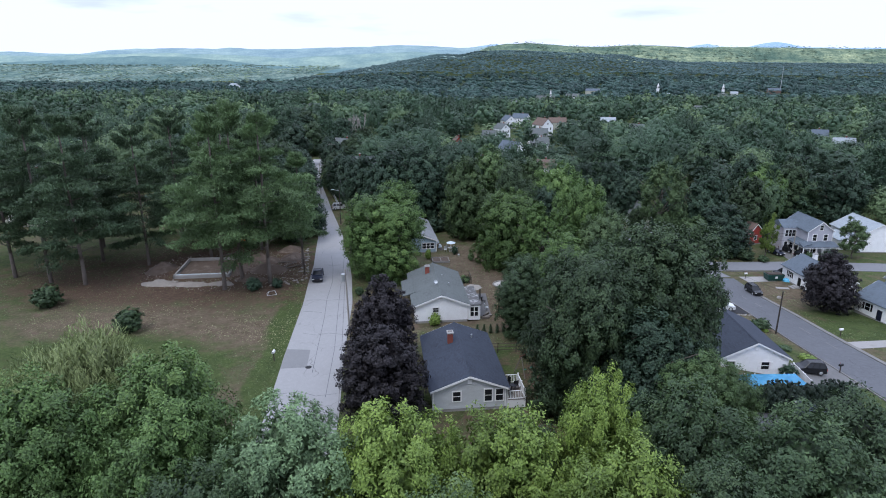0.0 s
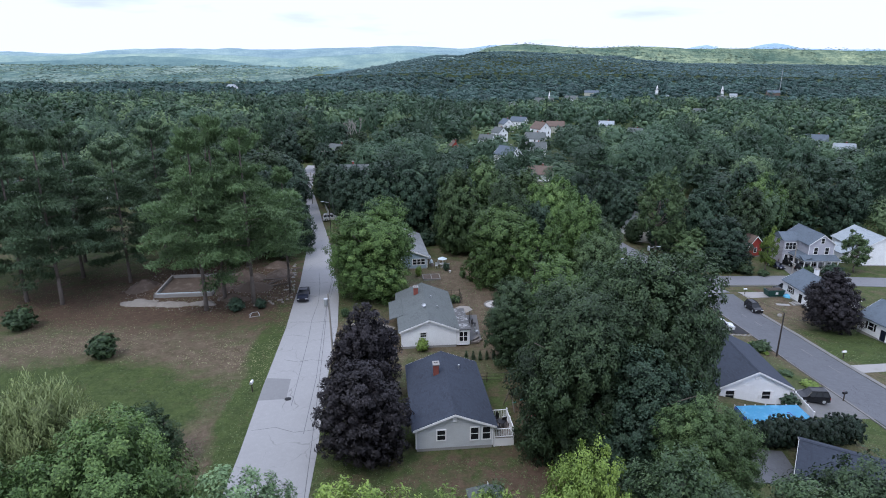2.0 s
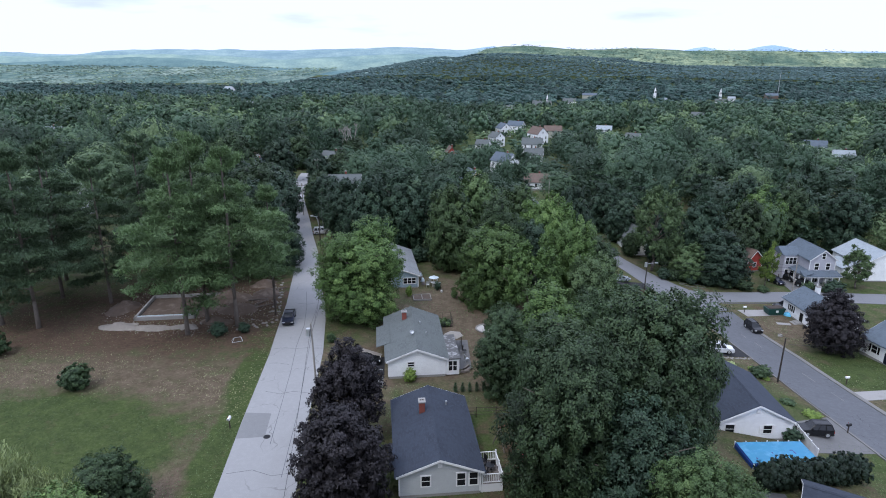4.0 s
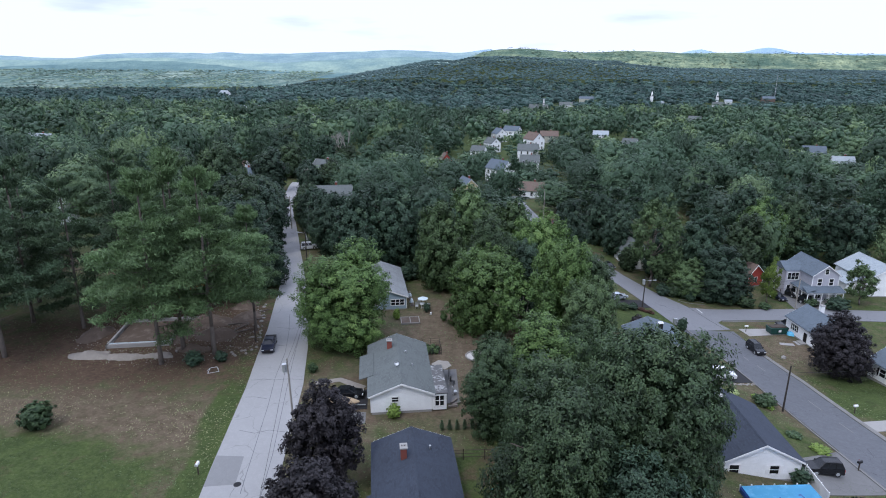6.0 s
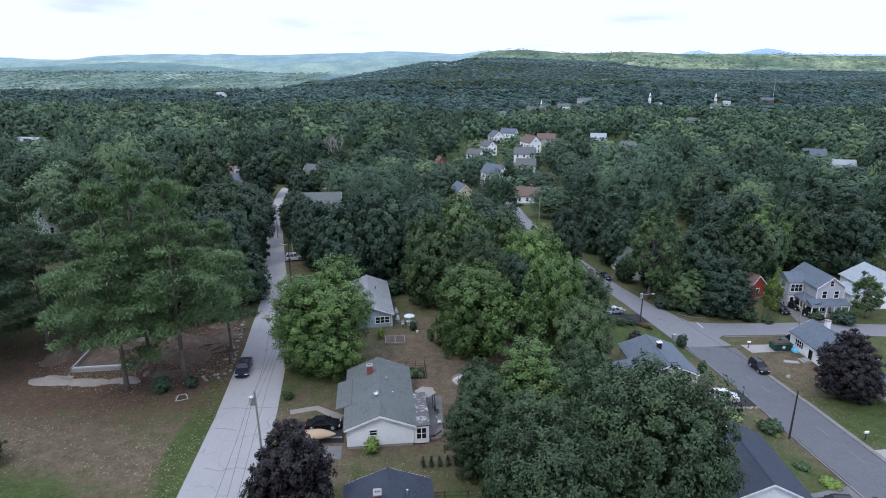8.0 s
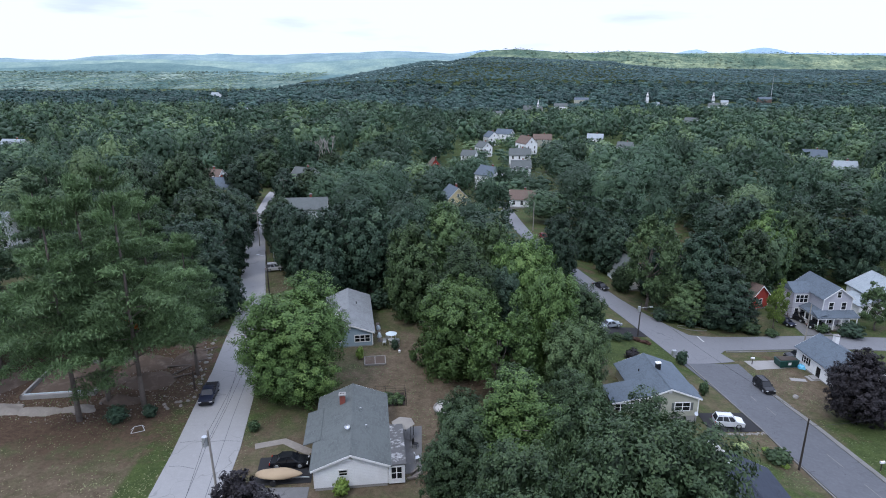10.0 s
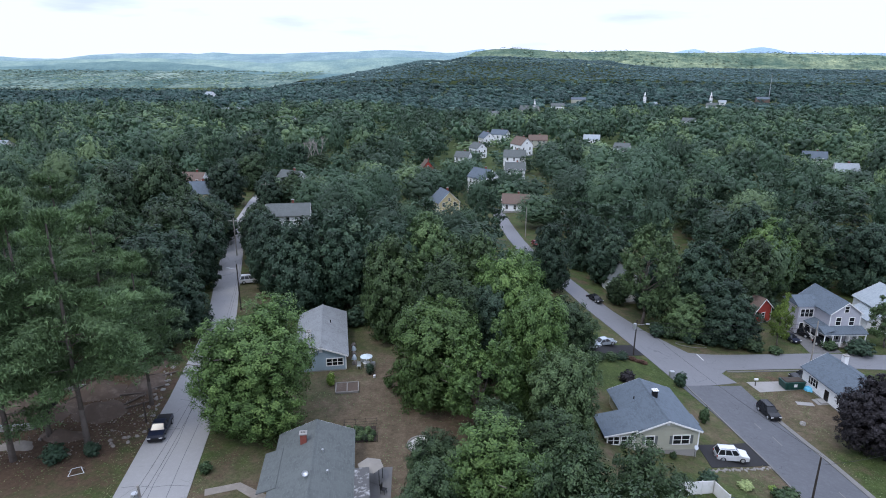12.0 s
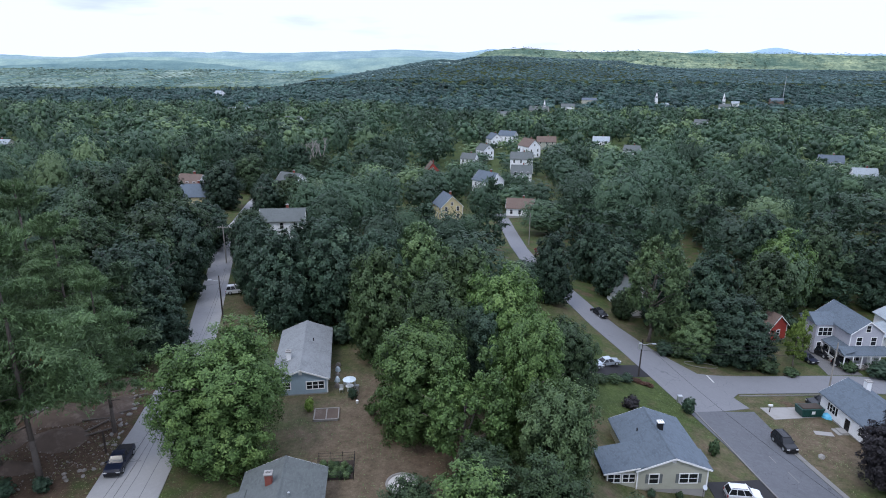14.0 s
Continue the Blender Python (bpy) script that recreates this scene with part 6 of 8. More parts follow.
box(bm, 3.5, 5.25, -0.1, 6.8, 2.22, 2.36, 0.02)
part("flat_roof", bm, M["roof_flat"], h2, "weathered peeling flat roof")
window_on(h2, "F", 4.3, 0.75, 1.0, 1.25, 6.9, 12.9, "pair")
bm = bmesh.new()
bmesh.ops.create_uvsphere(bm, u_segments=12, v_segments=6, radius=0.32)
bmesh.ops.bisect_plane(bm, geom=bm.verts[:] + bm.edges[:] + bm.faces[:], plane_co=(0, 0, -0.12), plane_no=(0, 0, 1), clear_outer=True)
rod(bm, (0, 0, -0.3), (0, 0, -0.7), 0.03)
dish = part("satellite_dish", bm, M["pale_metal"], h2, "pale satellite dish")
dish.matrix_basis = pose(-0.35, 3.9, 4.35, 30, 10, 0)

# blue house
h3 = house("house", -7.1, 105.3, 10, 6.4, 14.8, 2.35, 3.6, "blue_wall", "roof_worn", "dull blue single-storey house with a bleached grey roof", z=-0.45)
vent_on(h3, 0, 2.9)
window_on(h3, "F", 1.75, 0.95, 2.1, 0.95, 6.4, 14.8, "triple")
window_on(h3, "F", -1.9, 1.1, 1.2, 0.85, 6.4, 14.8, "pair")
window_on(h3, "R", 4.0, 1.0, 1.2, 1.1, 6.4, 14.8, "pair")
window_on(h3, "R", 11.0, 1.0, 1.2, 1.1, 6.4, 14.8, "pair")
door_on(h3, "R", 7.0, 1.6, 1.75, 6.4, 14.8, "glass")
chimney_on(h3, -1.7, 4.2, 2.6, 4.3, 0.6, 0.6, "white_paint")
pipe_on(h3, 1.2, 9.0, 3.3, "dark_metal")

# sand-coloured house on the slope, with its side wing and terrace
h4 = house("house", 35.3, 94.3, 3, 7.6, 9.6, 3.2, 4.6, "sand_wall", "roof_slate", "sand-coloured house with slate-blue shingle roofs", z=-5.3, base=0.7, deep=1.4)
vent_on(h4, 0.0, 4.0)
window_on(h4, "F", -2.0, 1.5, 0.95, 1.1, 7.6, 9.6, shutters="roof_grey")
window_on(h4, "F", 1.75, 1.5, 1.9, 1.1, 7.6, 9.6, "pair", shutters="roof_grey")
window_on(h4, "R", 3.0, 1.4, 1.4, 1.1, 7.6, 9.6, "pair")
window_on(h4, "R", 7.0, 1.4, 1.0, 1.1, 7.6, 9.6)
chimney_on(h4, 0.35, 5.4, 4.0, 5.6, 0.6, 0.5, "dark_metal", "white_paint")
pipe_on(h4, -2.0, 6.0, 4.0, "dark_metal")
bm = bmesh.new()
prism(bm, [(-7.1, 0.7), (-3.8, 0.7), (-3.8, 3.25), (-7.1, 2.75)], "y", 0.15, 4.2)
part("wing_wall", bm, M["sand_wall"], h4, "sand-coloured side wing")
bm = bmesh.new()
box(bm, -7.05, -3.8, 0.2, 4.15, -1.2, 0.7)
part("wing_foundation", bm, M["concrete"], h4)
bm = bmesh.new()
prism(bm, [(-7.5, 2.72), (-1.9, 3.78), (-1.9, 3.93), (-7.5, 2.87)], "y", -0.2, 4.5)
part("wing_roof", bm, M["roof_slate"], h4)
bm = bmesh.new()
prism(bm, [(-7.5, 2.66), (-3.6, 3.42), (-3.6, 3.56), (-7.5, 2.86)], "y", -0.24, -0.2)
part("barge_board", bm, M["white_paint"], h4)
window_on(h4, "F", -6.2, 1.6, 1.3, 0.95, 7.6, 9.6, "pair").matrix_basis = pose(-6.25, 0.15, 1.6)
window_on(h4, "F", -4.6, 1.6, 1.3, 0.95, 7.6, 9.6, "pair").matrix_basis = pose(-4.65, 0.15, 1.6)
gable_roof(h4, 2.2, 4.4, 1.6, 3.6, 3.0, 3.5, "roof_slate", 0.1, 0.1, 2.3, "porch_roof", False)
bm = bmesh.new()
for k in range(12):
    box(bm, -10.0 + k * 0.24, -9.78 + k * 0.24, 0.4, 3.8, 0.75, 0.8)
part("terrace", bm, M["deck_wood"], h4, "weathered grey terrace boards")
for px_ in (-9.9, -7.2):
    for py_ in (0.5, 3.7):
        bm = bmesh.new()
        box(bm, px_ - 0.06, px_ + 0.06, py_ - 0.06, py_ + 0.06, -0.6, 0.75)
        part("terrace_post", bm, M["deck_wood"], h4)

# white house with the dark roof above the pool
h5 = house("house", 36.2, 68.4, 0, 8.0, 11.2, 2.5, 4.45, "white_wall", "roof_navy", "white gabled house with a navy-black roof", z=-4.3, deep=2.0)
vent_on(h5, 0, 3.5)
window_on(h5, "F", 1.3, 1.0, 0.95, 0.95, 8.0, 11.2, shutters="white_paint")
window_on(h5, "F", -2.9, 0.9, 1.0, 1.1, 8.0, 11.2)
window_on(h5, "R", 3.0, 1.0, 1.4, 1.0, 8.0, 11.2, "pair")
chimney_on(h5, -0.9, 9.3, 3.6, 4.9, 0.45, 0.45, "dark_metal", "white_paint")

# white cape house at the corner
cape = house("house", 69.6, 107.6, 4, 7.2, 11.2, 2.9, 4.9, "white_wall", "roof_slate", "white low house with black shutters and a slate roof", z=-9.2)
for yy in (2.2, 8.6):
    window_on(cape, "L", yy, 1.1, 1.1, 1.15, 7.2, 11.2, "pair", shutters="black_paint")
door_on(cape, "L", 5.4, 1.0, 1.75, 7.2, 11.2, "black_paint")
chimney_on(cape, 1.5, 9.5, 3.6, 5.6, 0.7, 0.7, "white_paint")
bm = bmesh.new()
box(bm, -5.2, -3.6, 4.6, 6.2, -0.4, 0.18, 0.02)
box(bm, -4.7, -3.6, 4.7, 6.1, 0.18, 0.34, 0.02)
part("step", bm, M["concrete"], cape, "concrete front steps")

# lilac-grey two-storey house with a wrap-round porch
fh = house("house", 80.1, 132.8, 2, 5.4, 9.5, 5.9, 7.9, "lilac_wall", "roof_slate", "lilac-grey two-storey house with a white porch", z=-9.2)
for u in (-1.2, 1.2):
    window_on(fh, "F", u, 3.7, 0.85, 1.4, 5.4, 9.5)
window_on(fh, "F", 0, 6.1, 0.7, 1.1, 5.4, 9.5)
window_on(fh, "F", -1.2, 0.9, 1.2, 1.5, 5.4, 9.5, "pair")
door_on(fh, "F", 1.3, 1.0, 1.75, 5.4, 9.5)
bm = bmesh.new()
box(bm, -5.9, -2.7, 4.2, 9.2, 0.3, 5.6)
part("wing_wall", bm, M["lilac_wall"], fh, "lilac-grey side wing")
bm = bmesh.new()
prism(bm, [(4.0, 5.6), (9.4, 5.6), (6.7, 7.0)], "x", -6.2, -2.0)
part("wing_roof", bm, M["roof_slate"], fh)
for k, (u, v) in enumerate(((-5.1, 3.6), (-4.3, 3.6), (-3.5, 3.6), (-5.0, 0.9), (-3.7, 0.9))):
    wn_ = window_on(fh, "F", u, v, 0.7, 1.45, 5.4, 9.5)
    wn_.matrix_basis = pose(u, 4.2, v)
bm = bmesh.new()
prism(bm, [(-4.7, 2.75), (-2.7, 3.45), (-2.7, 3.58), (-4.7, 2.88)], "y", -1.9, 4.2)
part("porch_roof", bm, M["roof_slate"], fh)
bm = bmesh.new()
prism(bm, [(-2.1, 2.75), (0.0, 3.45), (0.0, 3.58), (-2.1, 2.88)], "x", -4.7, 3.2)
part("porch_roof", bm, M["roof_slate"], fh)
bm = bmesh.new()
box(bm, -4.5, 3.0, -1.9, 0, 0.1, 0.35)
box(bm, -4.5, -2.7, 0, 4.2, 0.1, 0.35)
part("porch_floor", bm, M["deck_wood"], fh)
bm = bmesh.new()
box(bm, -4.5, 3.0, -1.95, -1.8, 2.5, 2.75)
box(bm, -4.55, -4.4, -1.8, 4.2, 2.5, 2.75)
part("porch_beam", bm, M["white_paint"], fh)
for px_, py_ in [(-4.4 + k * 1.46, -1.85) for k in range(6)] + [(-4.45, y_) for y_ in (0.1, 2.1, 4.0)]:
    bm = bmesh.new()
    box(bm, px_ - 0.08, px_ + 0.08, py_ - 0.08, py_ + 0.08, 0.35, 2.5, 0.015)
    part("porch_post", bm, M["white_paint"], fh)
bm = bmesh.new()
box(bm, -4.4, 1.4, -1.87, -1.83, 1.15, 1.22)
box(bm, -4.47, -4.43, -1.8, 4.1, 1.15, 1.22)
for k in range(40):
    box(bm, -4.35 + k * 0.145, -4.31 + k * 0.145, -1.865, -1.835, 0.4, 1.15)
    box(bm, -4.465, -4.435, -1.7 + k * 0.145, -1.66 + k * 0.145, 0.4, 1.15)
part("porch_rail", bm, M["white_paint"], fh, "white balustrade")

barn = house("barn", 95.5, 136.0, 0, 9.5, 11, 4.0, 6.6, "white_wall", "roof_pale", "white barn with a pale grey metal roof", z=-9.3)
window_on(barn, "L", 2.5, 1.4, 0.8, 1.3, 9.5, 11)
window_on(barn, "L", 6.5, 1.4, 0.8, 1.3, 9.5, 11)
lean = bmesh.new()
prism(lean, [(-7.6, 0.2), (-4.75, 0.2), (-4.75, 3.4), (-7.6, 2.4)], "y", 2.0, 8.0)
part("lean_to", lean, M["white_wall"], barn)
lean = bmesh.new()
prism(lean, [(-7.9, 2.35), (-4.7, 3.45), (-4.7, 3.58), (-7.9, 2.48)], "y", 1.7, 8.3)
part("lean_to_roof", lean, M["roof_pale"], barn)

rh = house("house", 74.0, 90.0, 12, 8.0, 10.5, 2.9, 5.0, "white_wall", "roof_slate", "white house with black shutters and a slate roof", z=-8.3)
window_on(rh, "L", 8.0, 1.1, 1.0, 1.2, 8.0, 10.5, shutters="black_paint")
door_on(rh, "L", 5.6, 1.0, 1.75, 8.0, 10.5, "blue_car")
window_on(rh, "L", 2.4, 1.1, 1.0, 1.2, 8.0, 10.5, shutters="black_paint")

gar = house("garage", 40.5, 50.8, 60, 6.4, 7.6, 2.3, 3.9, "white_wall", "roof_navy", "small white garage with a dark hipped roof", z=-3.6, deep=2)
window_on(gar, "F", 0, 1.0, 1.0, 1.0, 6.4, 7.6, shutters="black_paint")
shed2 = house("shed", 2.4, 37.0, 40, 2.6, 3.4, 2.0, 3.3, "grey_wall", "roof_grey", "small grey garden shed", z=0.0)
door_on(shed2, "F", 0, 0.9, 1.8, 2.6, 3.4, sill=0.3)
shed3 = house("shed", 85.0, 108.6, 20, 3.0, 5.0, 2.2, 3.2, "teal_wall", "roof_grey", "teal garden shed with a white window", z=-9.2)
door_on(shed3, "L", 3.4, 0.9, 1.9, 3.0, 5.0, sill=0.3)
window_on(shed3, "L", 1.4, 1.0, 0.8, 0.8, 3.0, 5.0)
rbarn = house("barn", 70.5, 142.0, 25, 4.4, 6.0, 3.0, 5.0, "red_wall", "roof_brown", "small red barn with a brown roof", z=-9.2)
window_on(rbarn, "F", 0, 1.2, 0.8, 1.0, 4.4, 6.0)
hid = house("house", 47.6, 150.0, 10, 5.4, 9.0, 3.8, 6.2, "white_wall", "roof_grey", "white gabled house behind the poplar", z=-8.2)
window_on(hid, "F", -1.3, 1.2, 0.8, 1.3, 5.4, 9)
window_on(hid, "F", 1.3, 1.2, 0.8, 1.3, 5.4, 9)
window_on(hid, "F", 0, 3.9, 0.7, 1.0, 5.4, 9)

for x, y, rot, W, L, eave, peak, wall, roof, label in FAR_HOUSES:
    hh = house("house", x, y, rot, W, L, eave, peak, wall, roof, label, deep=3, trim=y < 320)
    if y < 520:
        rows = (1.0, 3.6) if eave > 4.4 else (1.0,)
        for v in rows:
            for u in (-W * 0.27, W * 0.27):
                window_on(hh, "F", u, v, 0.85, 1.4, W, L)
            for k in range(3):
                window_on(hh, "R", L * (k + 0.6) / 3.2, v, 0.85, 1.4, W, L)
                window_on(hh, "L", L * (k + 0.6) / 3.2, v, 0.85, 1.4, W, L)
        if peak - eave > 2.8:
            window_on(hh, "F", 0, eave + 0.5, 0.7, 1.0, W, L)
        chimney_on(hh, 0.6, L * 0.4, peak - 0.9, peak + 1.0, 0.6, 0.6)
    else:
        for k in range(4):
            window_on(hh, "R", L * (k + 0.6) / 4.2, eave * 0.3, L * 0.1, eave * 0.35, W, L)


def steeple(x, y, base, tall, w):
    root = thing("church_tower", x, y, gz(x, y), 0, "white wooden church tower with a pointed spire", "church tower")
    bm = bmesh.new()
    box(bm, -w / 2, w / 2, -w / 2, w / 2, -2, base)
    part("tower", bm, M["white_wall"], root)
    bm = bmesh.new()
    box(bm, -w * 0.36, w * 0.36, -w * 0.36, w * 0.36, base, base + w * 1.1)
    box(bm, -w * 0.56, w * 0.56, -w * 0.56, w * 0.56, base - 0.3, base)
    part("belfry", bm, M["white_paint"], root)
    for s in (-1, 1):
        bm = bmesh.new()
        box(bm, s * w * 0.16 - w * 0.09, s * w * 0.16 + w * 0.09, -w * 0.38, -w * 0.355, base + 0.3, base + w * 0.85)
        part("louvre", bm, M["glass"], root)
    bm = bmesh.new()
    rod(bm, (0, 0, base + w * 1.1), (0, 0, base + w * 1.1 + tall), w * 0.42, 0.05, 8)
    part("spire", bm, M["white_paint"], root)


steeple(300, 965, 14.6, 4.2, 3.4)
steeple(412, 1000, 11.4, 5.6, 3.4)
steeple(120, 832, 10.8, 5.6, 2.6)


# ---- vehicles ----
def car(name, x, y, rot, kind, paint, label, z=None):
    """A parked vehicle, local x forward, built of body, glasshouse, roof, pillars, wheels and lamps."""
    L, W, H = {"suv": (3.75, 1.6, 1.6), "pickup": (4.5, 1.62, 1.5), "sedan": (3.8, 1.5, 1.22)}[kind]
    root = thing(name, x, y, (gz(x, y) if z is None else z) + 0.07, rot, label, "pickup" if kind == "pickup" else "car")
    h, b = L / 2, 0.23
    belt = 0.60 * H
    prof = {"suv": [(-h, b), (h, b), (h, belt * 0.74), (h - 0.12, belt * 0.86), (h - 0.95, belt), (-h + 0.04, belt), (-h, belt * 0.8)],
            "pickup": [(-h, b + 0.12), (h, b + 0.05), (h, belt * 0.84), (h - 0.15, belt * 0.95), (h - 1.08, belt + 0.03), (-h, belt + 0.03)],
            "sedan": [(-h, b), (h, b), (h, belt * 0.72), (h - 0.2, belt * 0.84), (h - 1.0, belt), (-h + 0.75, belt), (-h + 0.05, belt * 0.95), (-h, belt * 0.7)]}[kind]
    bm = prism(bmesh.new(), prof, "y", -W / 2, W / 2)
    bmesh.ops.bevel(bm, geom=bm.edges[:], offset=0.06, segments=2, affect="EDGES")
    part("body", bm, M[paint], root)
    x0, x1, t0, t1 = {"suv": (-h + 0.05, h - 1.0, -h + 0.35, h - 1.6), "pickup": (-0.45, h - 1.12, -0.3, h - 1.7), "sedan": (-h + 0.62, h - 0.95, -h + 1.15, h - 1.65)}[kind]
    bm = bmesh.new()
    lo = [bm.verts.new(p) for p in ((x0, -W / 2 + 0.06, belt - 0.02), (x1, -W / 2 + 0.06, belt - 0.02), (x1, W / 2 - 0.06, belt - 0.02), (x0, W / 2 - 0.06, belt - 0.02))]
    hi = [bm.verts.new(p) for p in ((t0, -W / 2 + 0.24, H - 0.06), (t1, -W / 2 + 0.24, H - 0.06), (t1, W / 2 - 0.24, H - 0.06), (t0, W / 2 - 0.24, H - 0.06))]
    bm.faces.new(lo[::-1])
    bm.faces.new(hi)
    for k in range(4):
        bm.faces.new([lo[k], lo[(k + 1) % 4], hi[(k + 1) % 4], hi[k]])
    part("glasshouse", bm, M["glass"], root, "dark tinted windows")
    bm = box(bmesh.new(), t0 - 0.06, t1 + 0.06, -W / 2 + 0.2, W / 2 - 0.2, H - 0.07, H, 0.03)
    part("roof", bm, M[paint], root)
    n = 4 if kind == "suv" else 3
    for s in (-1, 1):
        for k in range(n):
            u = k / (n - 1)
            a, c = (x0 + (x1 - x0) * u, s * (W / 2 - 0.06), belt - 0.02), (t0 + (t1 - t0) * u, s * (W / 2 - 0.24), H - 0.05)
            part("pillar", rod(bmesh.new(), a, c, 0.045, 0.04, 6), M[paint], root)
        if kind == "suv":
            part("roof_rail", rod(bmesh.new(), (t0 + 0.1, s * (W / 2 - 0.3), H + 0.05), (t1 - 0.1, s * (W / 2 - 0.3), H + 0.05), 0.025, 0.025, 6), M["dark_metal"], root)
        part("door_mirror", box(bmesh.new(), x1 - 0.35, x1 - 0.2, s * (W / 2 + 0.08) - 0.09, s * (W / 2 + 0.08) + 0.09, belt, belt + 0.16, 0.02), M[paint], root)
        part("headlight", box(bmesh.new(), h - 0.16, h + 0.015, s * W * 0.36 - 0.2, s * W * 0.36 + 0.2, belt * 0.62, belt * 0.78, 0.02), M["lamp_clear"], root, "clear headlight")
        part("tail_light", box(bmesh.new(), -h - 0.015, -h + 0.1, s * W * 0.42 - 0.1, s * W * 0.42 + 0.1, belt * 0.62, belt * 0.92, 0.02), M["lamp_red"], root, "red tail light")
        for wx in (-h + 0.74, h - 0.78):
            wh = part("tyre", rod(bmesh.new(), (0, -0.12, 0), (0, 0.12, 0), 0.34, 0.34, 18), M["rubber"], root)
            wh.matrix_basis = pose(wx, s * (W / 2 - 0.1), 0.34)
            part("rim", rod(bmesh.new(), (0, s * 0.115, 0), (0, s * 0.135, 0), 0.21, 0.19, 14), M["pale_metal"], wh, "grey metal rim")
    part("bumper", box(bmesh.new(), h - 0.05, h + 0.07, -W / 2 + 0.08, W / 2 - 0.08, b, b + 0.22, 0.03), M["dark_metal"], root)
    part("bumper", box(bmesh.new(), -h - 0.07, -h + 0.05, -W / 2 + 0.08, W / 2 - 0.08, b, b + 0.22, 0.03), M["dark_metal"], root)
    part("number_plate", box(bmesh.new(), -h - 0.085, -h - 0.07, -0.18, 0.18, b + 0.05, b + 0.17), M["white_paint"], root)
    part("grille", box(bmesh.new(), h - 0.02, h + 0.02, -0.45, 0.45, belt * 0.45, belt * 0.72, 0.01), M["dark_metal"], root)
    if kind == "pickup":
        part("load_bed", box(bmesh.new(), -h + 0.08, -0.54, -W / 2 + 0.1, W / 2 - 0.1, belt - 0.1, belt + 0.036), M["rubber"], root, "dark load bed")
    return root


car("pickup_truck", -22.0, 90.6, -81, "pickup", "blue_car", "dark slate-blue pickup parked at the road edge")
car("car", 43.7, 95.4, -6, "suv", "white_car", "silver-white boxy car on the black driveway")
car("car", 55.2, 108.8, -85, "suv", "black_paint", "black car parked along the kerb")
car("car", 44.7, 71.4, 176, "suv", "black_paint", "black large car on the grey driveway")
car("pickup_truck", 66.4, 119.6, 182, "pickup", "black_paint", "black pickup beside the white corner house")
car("car", 35.7, 125.0, 18, "sedan", "silver_car", "silver car on the sloping driveway")
car("car", 32.2, 121.8, 18, "sedan", "silver_car", "silver car beside a clipped hedge")
car("car", 75.4, 136.4, -68, "suv", "black_paint", "black car beside the lilac-grey house")
car("car", 76.6, 131.6, -52, "suv", "black_paint", "dark car before the white porch")
car("car", 71.8, 134.4, -70, "sedan", "blue_car", "small blue car on a driveway")
car("car", 39.2, 147.2, -65, "sedan", "black_paint", "dark car parked at the street edge")
car("car", 32.6, 186.0, -80, "sedan", "red_car", "red car up the street")
car("car", -28.2, 142.4, 15, "suv", "white_car", "white car beside the pale road")
car("car", -49.6, 190.0, 40, "sedan", "red_car", "red car beside the pale road")
car("car", -8.9, 77.5, 4, "sedan", "black_paint", "black car on the black driveway")
car("car", -27.4, 152.0, -75, "sedan", "black_paint", "dark car parked under trees")


# ---- poles, wires, street furniture ----
def pole(x, y, H, label, mat="wood_pole", lean=(0, 0), arm=False, lamp=0, can=False):
    root = thing("utility_pole", x, y, gz(x, y), 0, label, "utility pole")
    top = Vector((lean[0], lean[1], H))
    part("shaft", rod(bmesh.new(), (0, 0, -0.5), top, 0.13, 0.09, 10), M[mat], root)
    if arm:
        part("crossarm", box(bmesh.new(), top.x - 1.1, top.x + 1.1, top.y - 0.06, top.y + 0.06, H - 0.6, H - 0.46, 0.01), M[mat], root)
        for k in (-0.95, -0.45, 0.45, 0.95):
            part("insulator", rod(bmesh.new(), (top.x + k, top.y, H - 0.46), (top.x + k, top.y, H - 0.28), 0.05, 0.03, 8), M["pale_metal"], root)
    if lamp:
        part("lamp_arm", rod(bmesh.new(), (top.x, top.y, H - 0.9), (top.x + lamp, top.y - 0.2, H - 0.6), 0.035, 0.03, 6), M["pale_metal"], root)
        part("lamp_head", box(bmesh.new(), top.x + lamp - 0.1, top.x + lamp + 0.5, top.y - 0.35, top.y - 0.08, H - 0.7, H - 0.56, 0.03), M["pale_metal"], root, "pale street lamp head")
    if can:
        part("transformer", rod(bmesh.new(), (top.x - 0.3, top.y - 0.1, H - 1.5), (top.x - 0.3, top.y - 0.1, H - 0.6), 0.27, 0.25, 14), M["pale_metal"], root, "pale grey transformer can")
    return root


pole(48.2, 86.5, 6.8, "dark wooden utility pole at the verge", lean=(0.08, 0.05), arm=False)
pole(40.1, 123.4, 6.2, "dark utility pole with a street lamp", lean=(0.1, 0), lamp=1.5, can=True)
pole(69.4, 123.6, 8.4, "pale wooden utility pole beside the side street", "pale_pole", (0.05, 0))
pole(-13.6, 70.8, 8.4, "pale utility pole with a transformer can", "pale_pole", (-0.2, 0), can=True)
pole(-16.8, 95.6, 8.0, "brown utility pole behind the maple", "wood_pole")
pole(-25.4, 128.2, 8.2, "brown utility pole with a street lamp", "wood_pole", lamp=-1.6)
pole(-36.6, 160.0, 8.4, "wooden utility pole with a crossarm", "pale_pole", arm=True)
pole(-42.5, 205.0, 9.5, "wooden utility pole with a crossarm", "pale_pole", arm=True)
pole(31.2, 196.0, 8.5, "wooden utility pole up the street", "pale_pole")
pole(-24.6, 92.6, 2.6, "short dark wooden post beside the road", "dark_wood")


